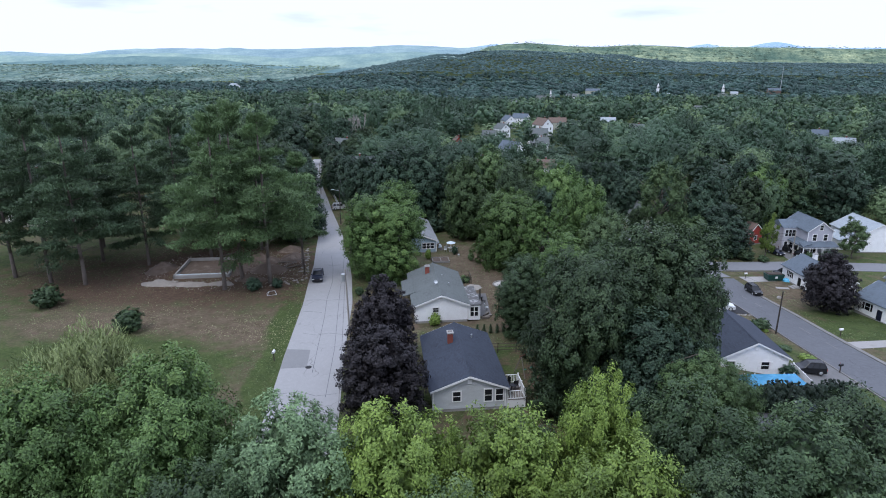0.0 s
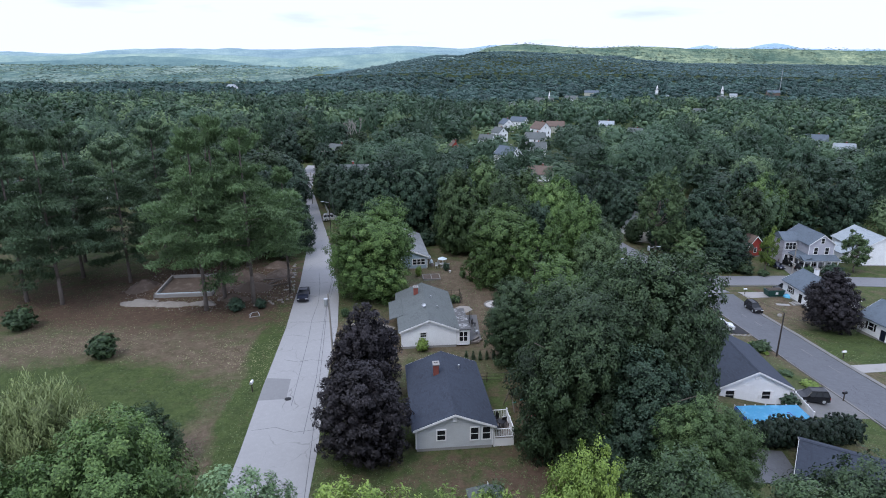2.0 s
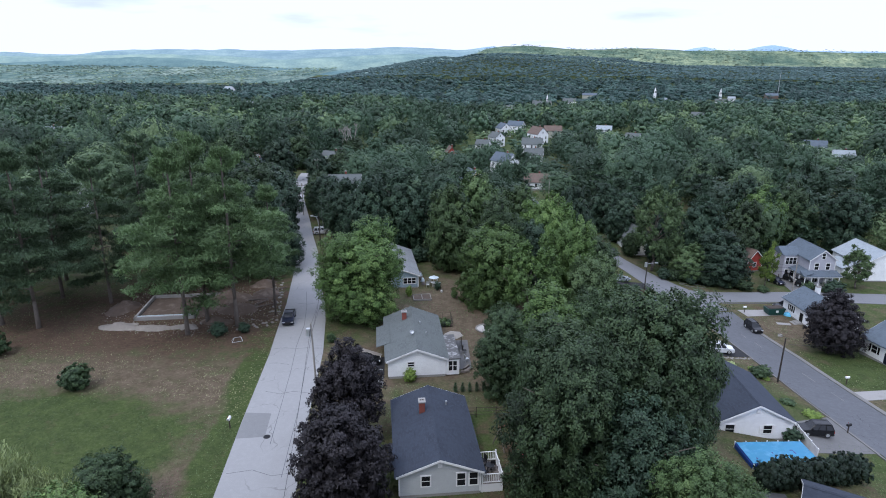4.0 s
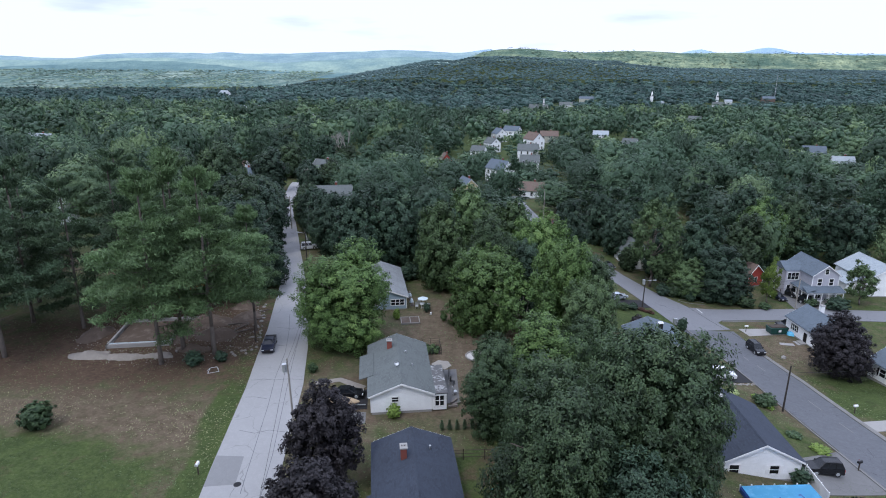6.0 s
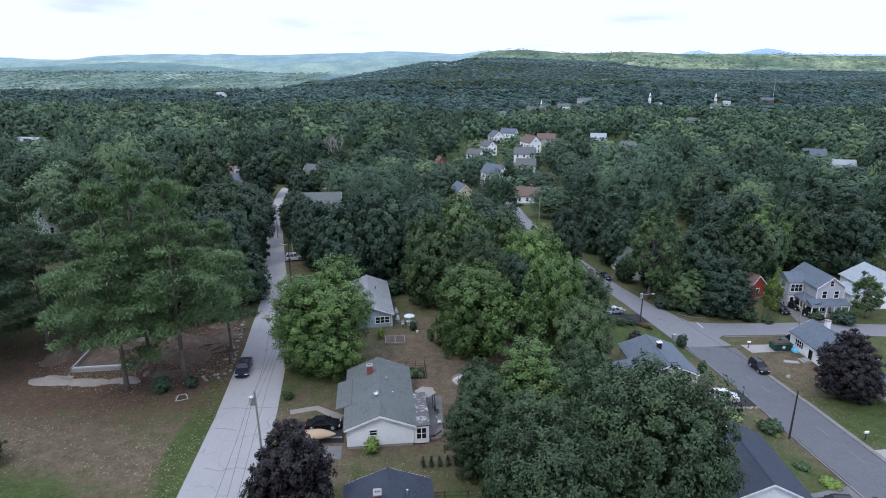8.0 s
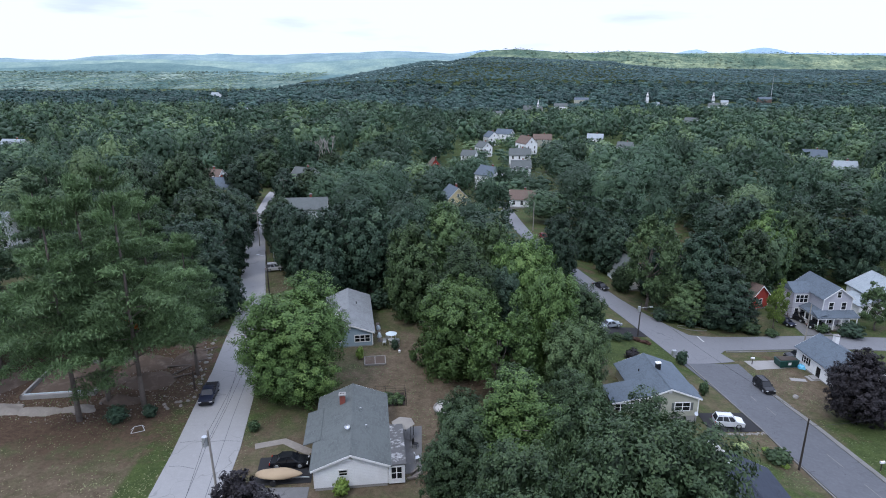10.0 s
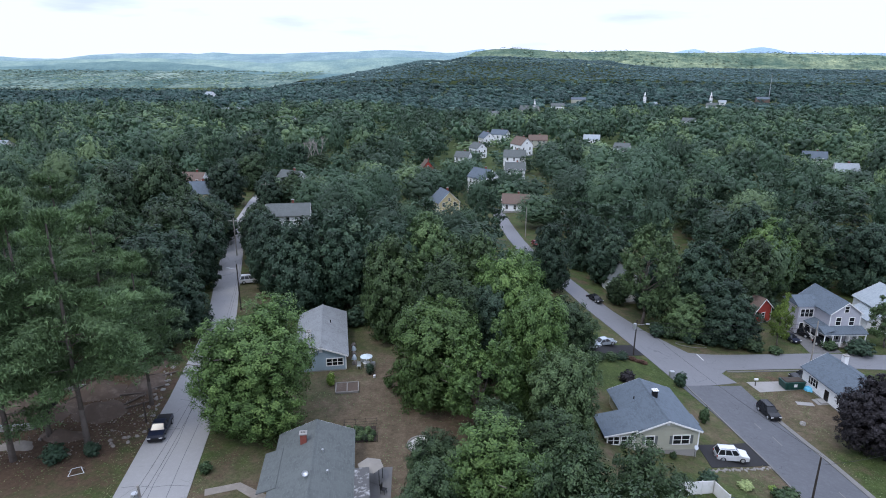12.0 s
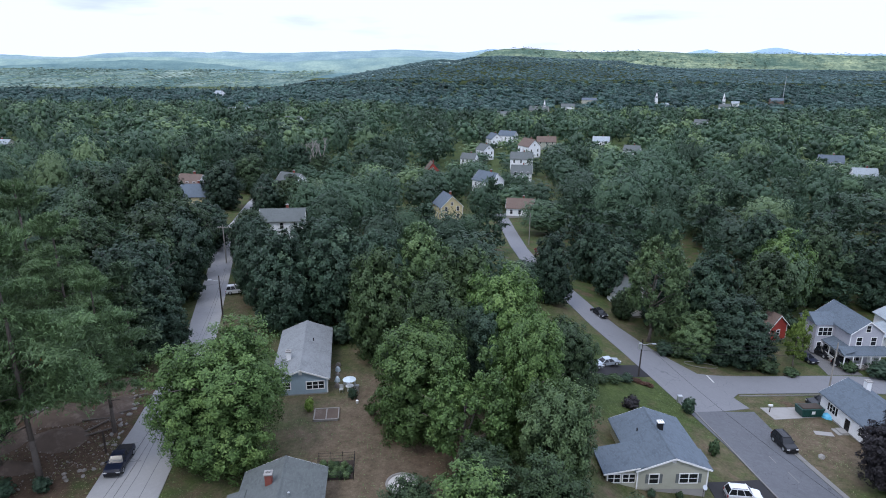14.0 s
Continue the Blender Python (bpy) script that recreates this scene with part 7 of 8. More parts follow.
def wire(points, sag, label):
    cu = bpy.data.curves.new("wire", "CURVE")
    cu.dimensions, cu.bevel_depth, cu.bevel_resolution = "3D", 0.016, 1
    for a, b in zip(points[:-1], points[1:]):
        sp = cu.splines.new("POLY")
        sp.points.add(11)
        for k in range(12):
            u = k / 11
            p = Vector(a).lerp(Vector(b), u)
            sp.points[k].co = (p.x, p.y, p.z - sag * 4 * u * (1 - u), 1)
    cu.materials.append(M["dark_metal"])
    ob = new("wire", cu)
    tagged(ob, label, "cable")
    return ob


p4 = Vector((40.2, 123.4, gz(40.1, 123.4)))
p5 = Vector((69.7, 123.6, gz(69.4, 123.6)))
p1 = Vector((48.9, 86.7, gz(48.2, 86.5)))
for dz in (0.2, 0.9, 1.7):
    wire([p4 + Vector((0, 0, 6.1 - dz)), p5 + Vector((0, 0, 8.2 - dz))], 0.5, "thin dark overhead cable between poles")
wire([p1 + Vector((0, 0, 6.6)), p4 + Vector((0, 0, 5.9))], 0.7, "thin dark overhead cable between poles")
wire([p1 + Vector((0, 0, 5.8)), (68.6, 97, -5.4)], 0.4, "thin dark service cable to a house")
wire([(-13.8, 70.8, 8.2), (-16.8, 95.6, 7.8), (-25.6, 131.5, 7.2), (-31.6, 160, 7.0)], 0.6, "thin dark overhead cable along the road")
wire([(-13.8, 70.8, 7.2), (-16.8, 95.6, 6.9), (-25.6, 131.5, 6.3)], 0.6, "thin dark overhead cable along the road")
wire([(-8.2, 36, 8.2), (-13.8, 70.8, 8.2)], 0.7, "thin dark overhead cable along the road")


def mailbox(x, y, rot, mat="dark_metal"):
    root = thing("mailbox", x, y, gz(x, y), rot, "small mailbox on a wooden post at the kerb", "mailbox")
    part("post", box(bmesh.new(), -0.05, 0.05, -0.05, 0.05, -0.3, 1.05), M["dark_wood"], root)
    bm = rod(bmesh.new(), (-0.3, 0, 1.2), (0.3, 0, 1.2), 0.13, 0.13, 12)
    box(bm, -0.3, 0.3, -0.13, 0.13, 1.05, 1.2)
    part("box", bm, M[mat], root)
    part("flag", box(bmesh.new(), -0.05, 0.0, 0.135, 0.15, 1.2, 1.45), M["lamp_red"], root)


mailbox(49.6, 72.8, 20)
mailbox(57.6, 117.6, 0, "white_paint")
mailbox(58.6, 87.6, 10, "white_paint")
mailbox(-20.9, 62.8, 90, "white_paint")


def bin_at(x, y, mat, label):
    root = thing("wheeled_bin", x, y, gz(x, y) + 0.05, 10, label, "bin")
    part("body", box(bmesh.new(), -0.3, 0.3, -0.3, 0.3, 0.05, 0.95, 0.03, -0.12), M[mat], root)
    part("lid", box(bmesh.new(), -0.37, 0.37, -0.37, 0.37, 0.95, 1.03, 0.03), M[mat], root)
    for s in (-1, 1):
        part("wheel", rod(bmesh.new(), (s * 0.28, 0.28, 0.12), (s * 0.34, 0.28, 0.12), 0.12, 0.12, 10), M["rubber"], root)


bin_at(-11.6, 56.4, "dark_metal", "black wheeled bin at the road edge")
bin_at(-3.9, 52.0, "dark_metal", "black wheeled bin against the grey house")
bm = box(bmesh.new(), -0.35, 0.35, -0.3, 0.3, 0, 1.1, 0.04)
tagged(part("cabinet", bm, M["pale_metal"]), "grey metal utility cabinet beside the street", "cabinet").matrix_basis = pose(44.4, 117.4, gz(44.4, 117.4))

skip = thing("skip", 63.0, 117.2, gz(63, 117.2) + 0.06, 4, "dark green steel skip on the concrete drive", "skip")
bm = bmesh.new()
prism(bm, [(-1.5, 0.1), (1.3, 0.1), (1.7, 1.25), (-1.7, 1.25)], "y", -0.9, 0.9)
part("body", bm, M["green_bin"], skip)
part("load", box(bmesh.new(), -1.5, 1.5, -0.75, 0.75, 1.2, 1.36, 0.1), M["dark_wood"], skip, "dark rubbish load")
part("label_panel", box(bmesh.new(), -0.2, 0.3, -0.92, -0.9, 0.5, 0.95), M["white_paint"], skip)
for k in (-1.2, -0.4, 0.4, 1.2):
    part("rib", box(bmesh.new(), k - 0.05, k + 0.05, -0.95, -0.9, 0.12, 1.2), M["green_bin"], skip)


def lumpy(name, x, y, sx, sy, sz, mat, label, category, seed=0, z=None, rough=0.18):
    """An irregular mound or stone resting on the ground."""
    bm = bmesh.new()
    bmesh.ops.create_icosphere(bm, subdivisions=3, radius=1.0)
    for v in bm.verts:
        d = 1 + rough * noise.noise(v.co * 1.7 + Vector((seed * 3.1, seed, 0))) + rough * 0.5 * noise.noise(v.co * 4.3 + Vector((0, seed, 0)))
        v.co = Vector((v.co.x * sx * d, v.co.y * sy * d, max(-0.1, v.co.z) * sz * d))
    ob = part(name, bm, M[mat])
    ob.matrix_basis = pose(x, y, gz(x, y) if z is None else z, 0, 0, seed * 47)
    return tagged(ob, label, category)


lumpy("tarpaulin", 65.2, 116.4, 0.9, 0.6, 0.6, "blue_tarp", "crumpled blue tarpaulin beside the skip", "tarpaulin", 3)
lumpy("boulder", 58.9, 106.6, 0.6, 0.4, 0.35, "stone", "flat grey stone on the lawn", "stone", 5)

# boat under its cover
boat = thing("boat", -9.3, 75.0, 0.07, 2, "small boat on a trailer under a tan cover", "boat")
bm = bmesh.new()
bmesh.ops.create_uvsphere(bm, u_segments=20, v_segments=12, radius=1.0)
for v in bm.verts:
    u = v.co.x
    v.co = Vector((u * 2.3, v.co.y * 0.85 * (1 - 0.35 * max(0, u)), 0.75 + v.co.z * (0.42 if v.co.z > 0 else 0.28) * (1 + 0.25 * math.sin(u * 5))))
for f in bm.faces:
    f.smooth = True
part("cover", bm, M["tan_cloth"], boat, "tan cloth cover")
for s in (-1, 1):
    part("wheel", rod(bmesh.new(), (-0.4, s * 0.8, 0.28), (-0.4, s * 0.95, 0.28), 0.28, 0.28, 14), M["rubber"], boat)
part("drawbar", box(bmesh.new(), 0.4, 2.9, -0.05, 0.05, 0.3, 0.4), M["pale_metal"], boat)
part("axle", box(bmesh.new(), -0.45, -0.35, -0.8, 0.8, 0.22, 0.5), M["pale_metal"], boat)


# ---- yard of the grey house: deck, fence, play frame ----
deck = thing("deck", 1.2, 52.9, 0, 7.5, "raised deck with white railings beside the grey house", "deck")
for k in range(14):
    part("board", box(bmesh.new(), 3.6, 5.6, 0.1 + k * 0.235, 0.32 + k * 0.235, 0.86, 0.9), M["deck_wood"], deck)
part("skirt", box(bmesh.new(), 3.62, 5.55, 0.12, 0.16, 0.0, 0.86), M["white_paint"], deck, "pale lattice skirt")
part("skirt", box(bmesh.new(), 5.52, 5.56, 0.12, 3.35, 0.0, 0.86), M["white_paint"], deck, "pale lattice skirt")
for px_, py_ in ((3.75, 0.15), (5.55, 0.15), (5.55, 1.75), (5.55, 3.35), (3.75, 3.35)):
    part("post", box(bmesh.new(), px_ - 0.06, px_ + 0.06, py_ - 0.06, py_ + 0.06, 0, 2.0), M["white_paint"], deck)
for a, b in (((3.75, 0.15), (5.55, 0.15)), ((5.55, 0.15), (5.55, 3.35)), ((3.75, 3.35), (5.55, 3.35))):
    for zz in (1.0, 1.82):
        part("rail", rod(bmesh.new(), (*a, zz), (*b, zz), 0.05, 0.05, 6), M["white_paint"], deck)
    n = int(math.dist(a, b) / 0.16)
    for k in range(1, n):
        u = k / n
        qx, qy = a[0] + (b[0] - a[0]) * u, a[1] + (b[1] - a[1]) * u
        part("baluster", box(bmesh.new(), qx - 0.025, qx + 0.025, qy - 0.025, qy + 0.025, 1.0, 1.8), M["white_paint"], deck)


def chair(x, y, z, rot, mat="dark_metal", label="dark metal garden chair"):
    root = thing("garden_chair", x, y, z, rot, label, "chair")
    part("seat", box(bmesh.new(), -0.25, 0.25, -0.25, 0.25, 0.42, 0.46, 0.01), M[mat], root)
    part("backrest", box(bmesh.new(), -0.25, 0.25, 0.22, 0.27, 0.46, 1.0, 0.01), M[mat], root)
    for sx in (-0.22, 0.22):
        for sy in (-0.22, 0.22):
            part("leg", rod(bmesh.new(), (sx, sy, 0), (sx, sy, 0.44), 0.02, 0.02, 6), M[mat], root)


def round_table(x, y, z, r, h, mat, label):
    root = thing("garden_table", x, y, z, 0, label, "table")
    part("tabletop", rod(bmesh.new(), (0, 0, h - 0.04), (0, 0, h), r, r, 24), M[mat], root)
    for k in range(4):
        a = k * 1.5708 + 0.78
        part("leg", rod(bmesh.new(), (math.cos(a) * r * 0.7, math.sin(a) * r * 0.7, 0), (math.cos(a) * r * 0.6, math.sin(a) * r * 0.6, h - 0.04), 0.025, 0.025, 6), M[mat], root)


c7, s7 = math.cos(radians(7.5)), math.sin(radians(7.5))
for lx, ly, r in ((4.2, 1.2, 40), (5.0, 2.2, 200), (4.3, 2.8, 300)):
    chair(1.2 + lx * c7 - ly * s7, 52.9 + lx * s7 + ly * c7, 0.9, r)
round_table(1.2 + 4.7 * c7 - 1.7 * s7, 52.9 + 4.7 * s7 + 1.7 * c7, 0.9, 0.4, 0.72, "dark_metal", "round dark metal garden table on the deck")


def fence(points, height, label, mat="dark_wood", gap=2.2, solid=False, thick=0.06):
    """Posts and rails, or boarded panels, following the ground between plan points."""
    root = thing("fence", points[0][0], points[0][1], gz(*points[0]), 0, label, "fence")
    ox, oy, oz = points[0][0], points[0][1], gz(*points[0])
    for a, b in zip(points[:-1], points[1:]):
        n = max(1, round(math.dist(a, b) / gap))
        pts = [(a[0] + (b[0] - a[0]) * k / n, a[1] + (b[1] - a[1]) * k / n) for k in range(n + 1)]
        for k, (x, y) in enumerate(pts):
            z = gz(x, y) - oz
            part("post", box(bmesh.new(), x - ox - thick, x - ox + thick, y - oy - thick, y - oy + thick, z - 0.2, z + height + 0.08), M[mat], root)
        for (x0, y0), (x1, y1) in zip(pts[:-1], pts[1:]):
            z0, z1 = gz(x0, y0) - oz, gz(x1, y1) - oz
            if solid:
                nrm = Vector((y0 - y1, x1 - x0, 0)).normalized() * 0.03
                bm = bmesh.new()
                lo = [(x0 - ox, y0 - oy, z0 + 0.05), (x1 - ox, y1 - oy, z1 + 0.05), (x1 - ox, y1 - oy, z1 + height), (x0 - ox, y0 - oy, z0 + height)]
                f0, f1 = [bm.verts.new(Vector(p) + nrm) for p in lo], [bm.verts.new(Vector(p) - nrm) for p in lo]
                bm.faces.new(f0)
                bm.faces.new(f1[::-1])
                for k in range(4):
                    bm.faces.new([f0[k], f0[(k + 1) % 4], f1[(k + 1) % 4], f1[k]])
                part("panel", bm, M[mat], root)
            else:
                for hh in (height * 0.3, height * 0.62, height * 0.95):
                    part("rail", rod(bmesh.new(), (x0 - ox, y0 - oy, z0 + hh), (x1 - ox, y1 - oy, z1 + hh), thick * 0.7, thick * 0.7, 6), M[mat], root)
    return root


fence([(2.6, 65.4), (9.0, 65.8), (13.0, 66.0)], 1.2, "dark wooden post and rail fence across the back yard", "dark_wood", 2.0, False, 0.045)
fence([(6.4, 55.6), (11.0, 56.2)], 1.1, "dark wooden post and rail fence beside the deck", "dark_wood", 2.0, False, 0.045)
fence([(41.6, 69.6), (41.0, 64.6)], 1.7, "white vinyl panel fence beside the pool", "white_paint", 1.8, True)
fence([(33.3, 85.4), (38.0, 87.2), (38.6, 84.8)], 1.6, "white vinyl panel fence below the sand-coloured house", "white_paint", 1.8, True)
fence([(86.5, 145.5), (99, 146.5)], 1.9, "white vinyl panel fence behind the barn", "white_paint", 2.2, True)
fence([(80.5, 98.0), (88.5, 103.0)], 1.6, "white vinyl panel fence behind a lawn", "white_paint", 2.0, True)
fence([(-33.2, 158.5), (-29.2, 145.5)], 1.1, "pale metal guard fence beside the road", "pale_metal", 2.4)

play = thing("play_frame", 8.0, 60.9, 0, 35, "wooden swing and slide frame with a green slide", "play frame")
for s in (-1, 1):
    for k in (-1, 1):
        part("leg", rod(bmesh.new(), (s * 1.5, k * 0.9, 0), (s * 1.35, 0, 2.3), 0.06, 0.05, 8), M["red_wood" if s > 0 else "deck_wood"], play)
part("beam", rod(bmesh.new(), (-1.6, 0, 2.3), (2.6, 0, 2.3), 0.06, 0.06, 8), M["red_wood"], play)
part("tower", box(bmesh.new(), 1.8, 2.9, -0.6, 0.6, 1.1, 1.2), M["red_wood"], play, "reddish wooden platform")
for px_ in (1.85, 2.85):
    for py_ in (-0.55, 0.55):
        part("tower_post", box(bmesh.new(), px_ - 0.05, px_ + 0.05, py_ - 0.05, py_ + 0.05, 0, 2.4), M["red_wood"], play)
part("tower_roof", prism(bmesh.new(), [(1.7, 2.4), (3.0, 2.4), (2.35, 3.0)], "y", -0.7, 0.7), M["green_slide"], play, "green cloth roof")
bm = bmesh.new()
prism(bm, [(-0.35, 0), (0.35, 0), (0.35, 0.18), (0.3, 0.18), (0.3, 0.05), (-0.3, 0.05), (-0.3, 0.18), (-0.35, 0.18)], "y", 0, 2.4)
sl = part("slide", bm, M["green_slide"], play, "green plastic slide")
sl.matrix_basis = pose(2.3, -2.5, 0.15, 26, 0, 0)
for k in (-0.8, 0.2):
    part("swing_seat", box(bmesh.new(), k - 0.22, k + 0.22, -0.1, 0.1, 0.5, 0.54), M["green_slide"], play)
    for s in (-0.2, 0.2):
        part("swing_rope", rod(bmesh.new(), (k + s, 0, 0.52), (k + s, 0, 2.3), 0.012, 0.012, 5), M["dark_metal"], play)
pink = thing("toy_car", 9.3, 58.2, 0, 20, "faded pink plastic ride-on toy", "toy")
part("body", box(bmesh.new(), -0.45, 0.45, -0.28, 0.28, 0.12, 0.42, 0.08), M["pink"], pink)
part("seat", box(bmesh.new(), -0.4, 0.0, -0.2, 0.2, 0.42, 0.7, 0.06), M["pink"], pink)
for sx in (-0.3, 0.3):
    for sy in (-0.28, 0.28):
        part("wheel", rod(bmesh.new(), (sx, sy - 0.04, 0.12), (sx, sy + 0.04, 0.12), 0.12, 0.12, 12), M["rubber"], pink)

# ---- yard of the white house: canopy, garden, fire circle ----
gz_ = thing("garden_canopy", 2.2, 82.4, 0, 20, "faded beige hexagonal garden canopy on posts", "canopy")
bm = bmesh.new()
rod(bm, (0, 0, 1.8), (0, 0, 2.15), 1.3, 0.1, 6)
part("canopy", bm, M["beige_cloth"], gz_, "faded beige cloth")
for k in range(6):
    a = k * 1.0472
    part("post", rod(bmesh.new(), (math.cos(a) * 1.15, math.sin(a) * 1.15, 0), (math.cos(a) * 1.15, math.sin(a) * 1.15, 1.85), 0.035, 0.035, 6), M["dark_metal"], gz_)
tagged(draped("patio", [(1.8, 76.0), (4.5, 76.4), (4.1, 84.6), (1.0, 84.2)], 0.05, M["drive_grey"], 0.2), "worn concrete patio beside the white house", "patio", kind="structure")
chair(3.6, 80.6, 0.06, 70)
chair(3.9, 78.2, 0.06, 110, "pale_metal", "pale metal garden chair")
for k, (dx, dy) in enumerate(((3.7, 75.4), (4.1, 75.9), (3.8, 76.5))):
    tagged(part("timber", box(bmesh.new(), -0.6, 0.6, -0.12, 0.12, 0, 0.25, 0.02), M["deck_wood"]), "weathered timber baulk lying by the wall", "timber").matrix_basis = pose(dx, dy, 0.05, 0, 0, 15 + 20 * k)
tagged(draped("garden_bed", [(-1.4, 88.6), (2.0, 89.0), (1.6, 92.0), (-1.8, 91.6)], 0.06, M["mulch"], 0.2), "dark soil vegetable bed", "garden bed", kind="structure")
fence([(-1.5, 88.5), (2.1, 88.9), (1.7, 92.1), (-1.9, 91.7), (-1.5, 88.5)], 1.0, "thin dark wire fence round a vegetable bed", "dark_metal", 1.2, False, 0.02)
for k in range(14):
    x, y = -1.2 + (k % 5) * 0.65 + 0.1 * math.sin(k * 3), 89.2 + (k // 5) * 0.85
    plant("shrub", "leaf_grey" if k % 3 else "leaf_oak", x, y, 0.42, 0.75, "low leafy vegetable plant in the bed", "vegetable_plant", k * 50, 0, "vegetables in the bed")
rb = thing("raised_bed", -3.0, 100.6, gz(-3, 100.6), 8, "timber framed raised bed of dry soil", "raised bed")
for a, b in (((-1.4, -1.2), (1.4, -1.2)), ((1.4, -1.2), (1.4, 1.2)), ((1.4, 1.2), (-1.4, 1.2)), ((-1.4, 1.2), (-1.4, -1.2)), ((0, -1.2), (0, 1.2))):
    x0, x1 = sorted((a[0], b[0]))
    y0, y1 = sorted((a[1], b[1]))
    part("board", box(bmesh.new(), x0 - 0.06, x1 + 0.06, y0 - 0.06, y1 + 0.06, 0, 0.28), M["pale_pole"], rb, "pale timber edge")
part("soil", box(bmesh.new(), -1.36, 1.36, -1.16, 1.16, 0, 0.2), M["soil"], rb, "dry brown soil")
fp = thing("fire_circle", 6.9, 88.4, 0, 0, "pale sand circle with a stone ring and fire bowl", "fire pit")
bm = bmesh.new()
rod(bm, (0, 0, -0.1), (0, 0, 0.06), 1.42, 1.38, 32)
part("sand", bm, M["pale_sand"], fp, "pale trampled sand")
for k in range(20):
    a = k * 0.314
    bm = box(bmesh.new(), -0.26, 0.26, -0.12, 0.12, 0, 0.17, 0.04)
    st = part("stone", bm, M["stone"], fp)
    st.matrix_basis = pose(math.cos(a) * 1.48, math.sin(a) * 1.48, 0, 0, 0, math.degrees(a) + 90)
part("fire_bowl", rod(bmesh.new(), (0, 0, 0.06), (0, 0, 0.4), 0.3, 0.38, 16), M["dark_metal"], fp, "black fire bowl")

# ---- patio of the blue house ----
pz = gz(-1.4, 106.3)
par = thing("parasol", -1.3, 106.6, pz, 0, "round pale blue-grey parasol over a table", "parasol")
part("pole", rod(bmesh.new(), (0, 0, 0), (0, 0, 1.75), 0.03, 0.03, 8), M["white_paint"], par)
bm = bmesh.new()
rod(bm, (0, 0, 1.6), (0, 0, 1.95), 0.85, 0.05, 12)
part("canopy", bm, M["pale_cloth"], par, "pale blue-grey cloth")
part("foot", rod(bmesh.new(), (0, 0, 0), (0, 0, 0.1), 0.3, 0.25, 14), M["concrete"], par)
round_table(-1.3, 106.6, pz, 0.5, 0.72, "white_paint", "round white garden table under the parasol")
for k, (dx, dy) in enumerate(((-1.0, -0.4), (0.8, 0.6), (-0.6, 0.9), (0.9, -0.7))):
    chair(-1.3 + dx, 106.6 + dy, pz, k * 80, "pale_metal", "pale metal garden chair")
for k in range(5):
    y = 107.6 + k * 1.5
    x = -3.9 - (y - 105.3) * 0.17 + 1.0
    lumpy("planter", x + 0.2, y, 0.35, 0.35, 0.55 + 0.1 * (k % 2), "pale_cloth" if k % 2 else "deck_wood", "garden pot and clutter along the blue wall", "planter", 20 + k)
tagged(part("bucket", rod(bmesh.new(), (0, 0, 0), (0, 0, 0.35), 0.13, 0.17, 14), M["white_paint"]), "white plastic bucket on the dry grass", "bucket").matrix_basis = pose(0.1, 103.6, gz(0.1, 103.6))

# ---- pool above ground ----
pool = thing("swimming_pool", 36.0, 63.3, gz(36.0, 63.3), 3, "above-ground pool under a bright blue cover", "pool")
bm = box(bmesh.new(), -3.6, 3.6, -1.9, 1.9, -1.3, 1.25, 0.12)
part("wall", bm, M["blue_wall_pool"], pool, "deep blue pool wall")
bm = bmesh.new()
bmesh.ops.create_grid(bm, x_segments=24, y_segments=14, size=1.0)
for v in bm.verts:
    v.co = Vector((v.co.x * 3.5, v.co.y * 1.8, 1.27 + 0.04 * noise.noise(v.co * 3)))
bmesh.ops.extrude_face_region(bm, geom=bm.faces[:])
part("cover", bm, M["blue_tarp"], pool, "bright blue cover")
for k in range(7):
    for s in (-1, 1):
        part("upright", box(bmesh.new(), -3.5 + k * 1.16 - 0.05, -3.5 + k * 1.16 + 0.05, s * 1.95 - 0.05, s * 1.95 + 0.05, -1.2, 1.3), M["white_paint"], pool)

# ---- cleared building plot under the pines ----
plot = thing("house_foundation", -41.0, 94.6, gz(-41, 94.6), 8, "fresh concrete foundation walls with pale foam panels", "foundation")
for x0, x1, y0, y1 in ((-4.4, 4.2, -4.2, -3.9), (-4.4, -4.1, -4.2, 5.0), (3.9, 4.2, -4.2, 1.0), (-4.4, 6.0, 4.7, 5.0)):
    part("wall", box(bmesh.new(), x0, x1, y0, y1, -0.5, 0.6, 0.02), M["concrete"], plot, "pale new concrete wall")
part("slab", box(bmesh.new(), -4.1, 3.9, -3.9, 4.7, -0.3, 0.12), M["soil"], plot, "muddy floor inside the walls")
for k in range(6):
    part("foam_panel", box(bmesh.new(), -4.0 + k * 1.3, -2.75 + k * 1.3, -3.88, -3.8, 0.1, 0.7), M["pale_cloth"], plot, "pale foam board")
part("membrane", box(bmesh.new(), 4.2, 4.28, -2.0, 1.0, 0, 1.3), M["rubber"], plot, "black membrane sheet")
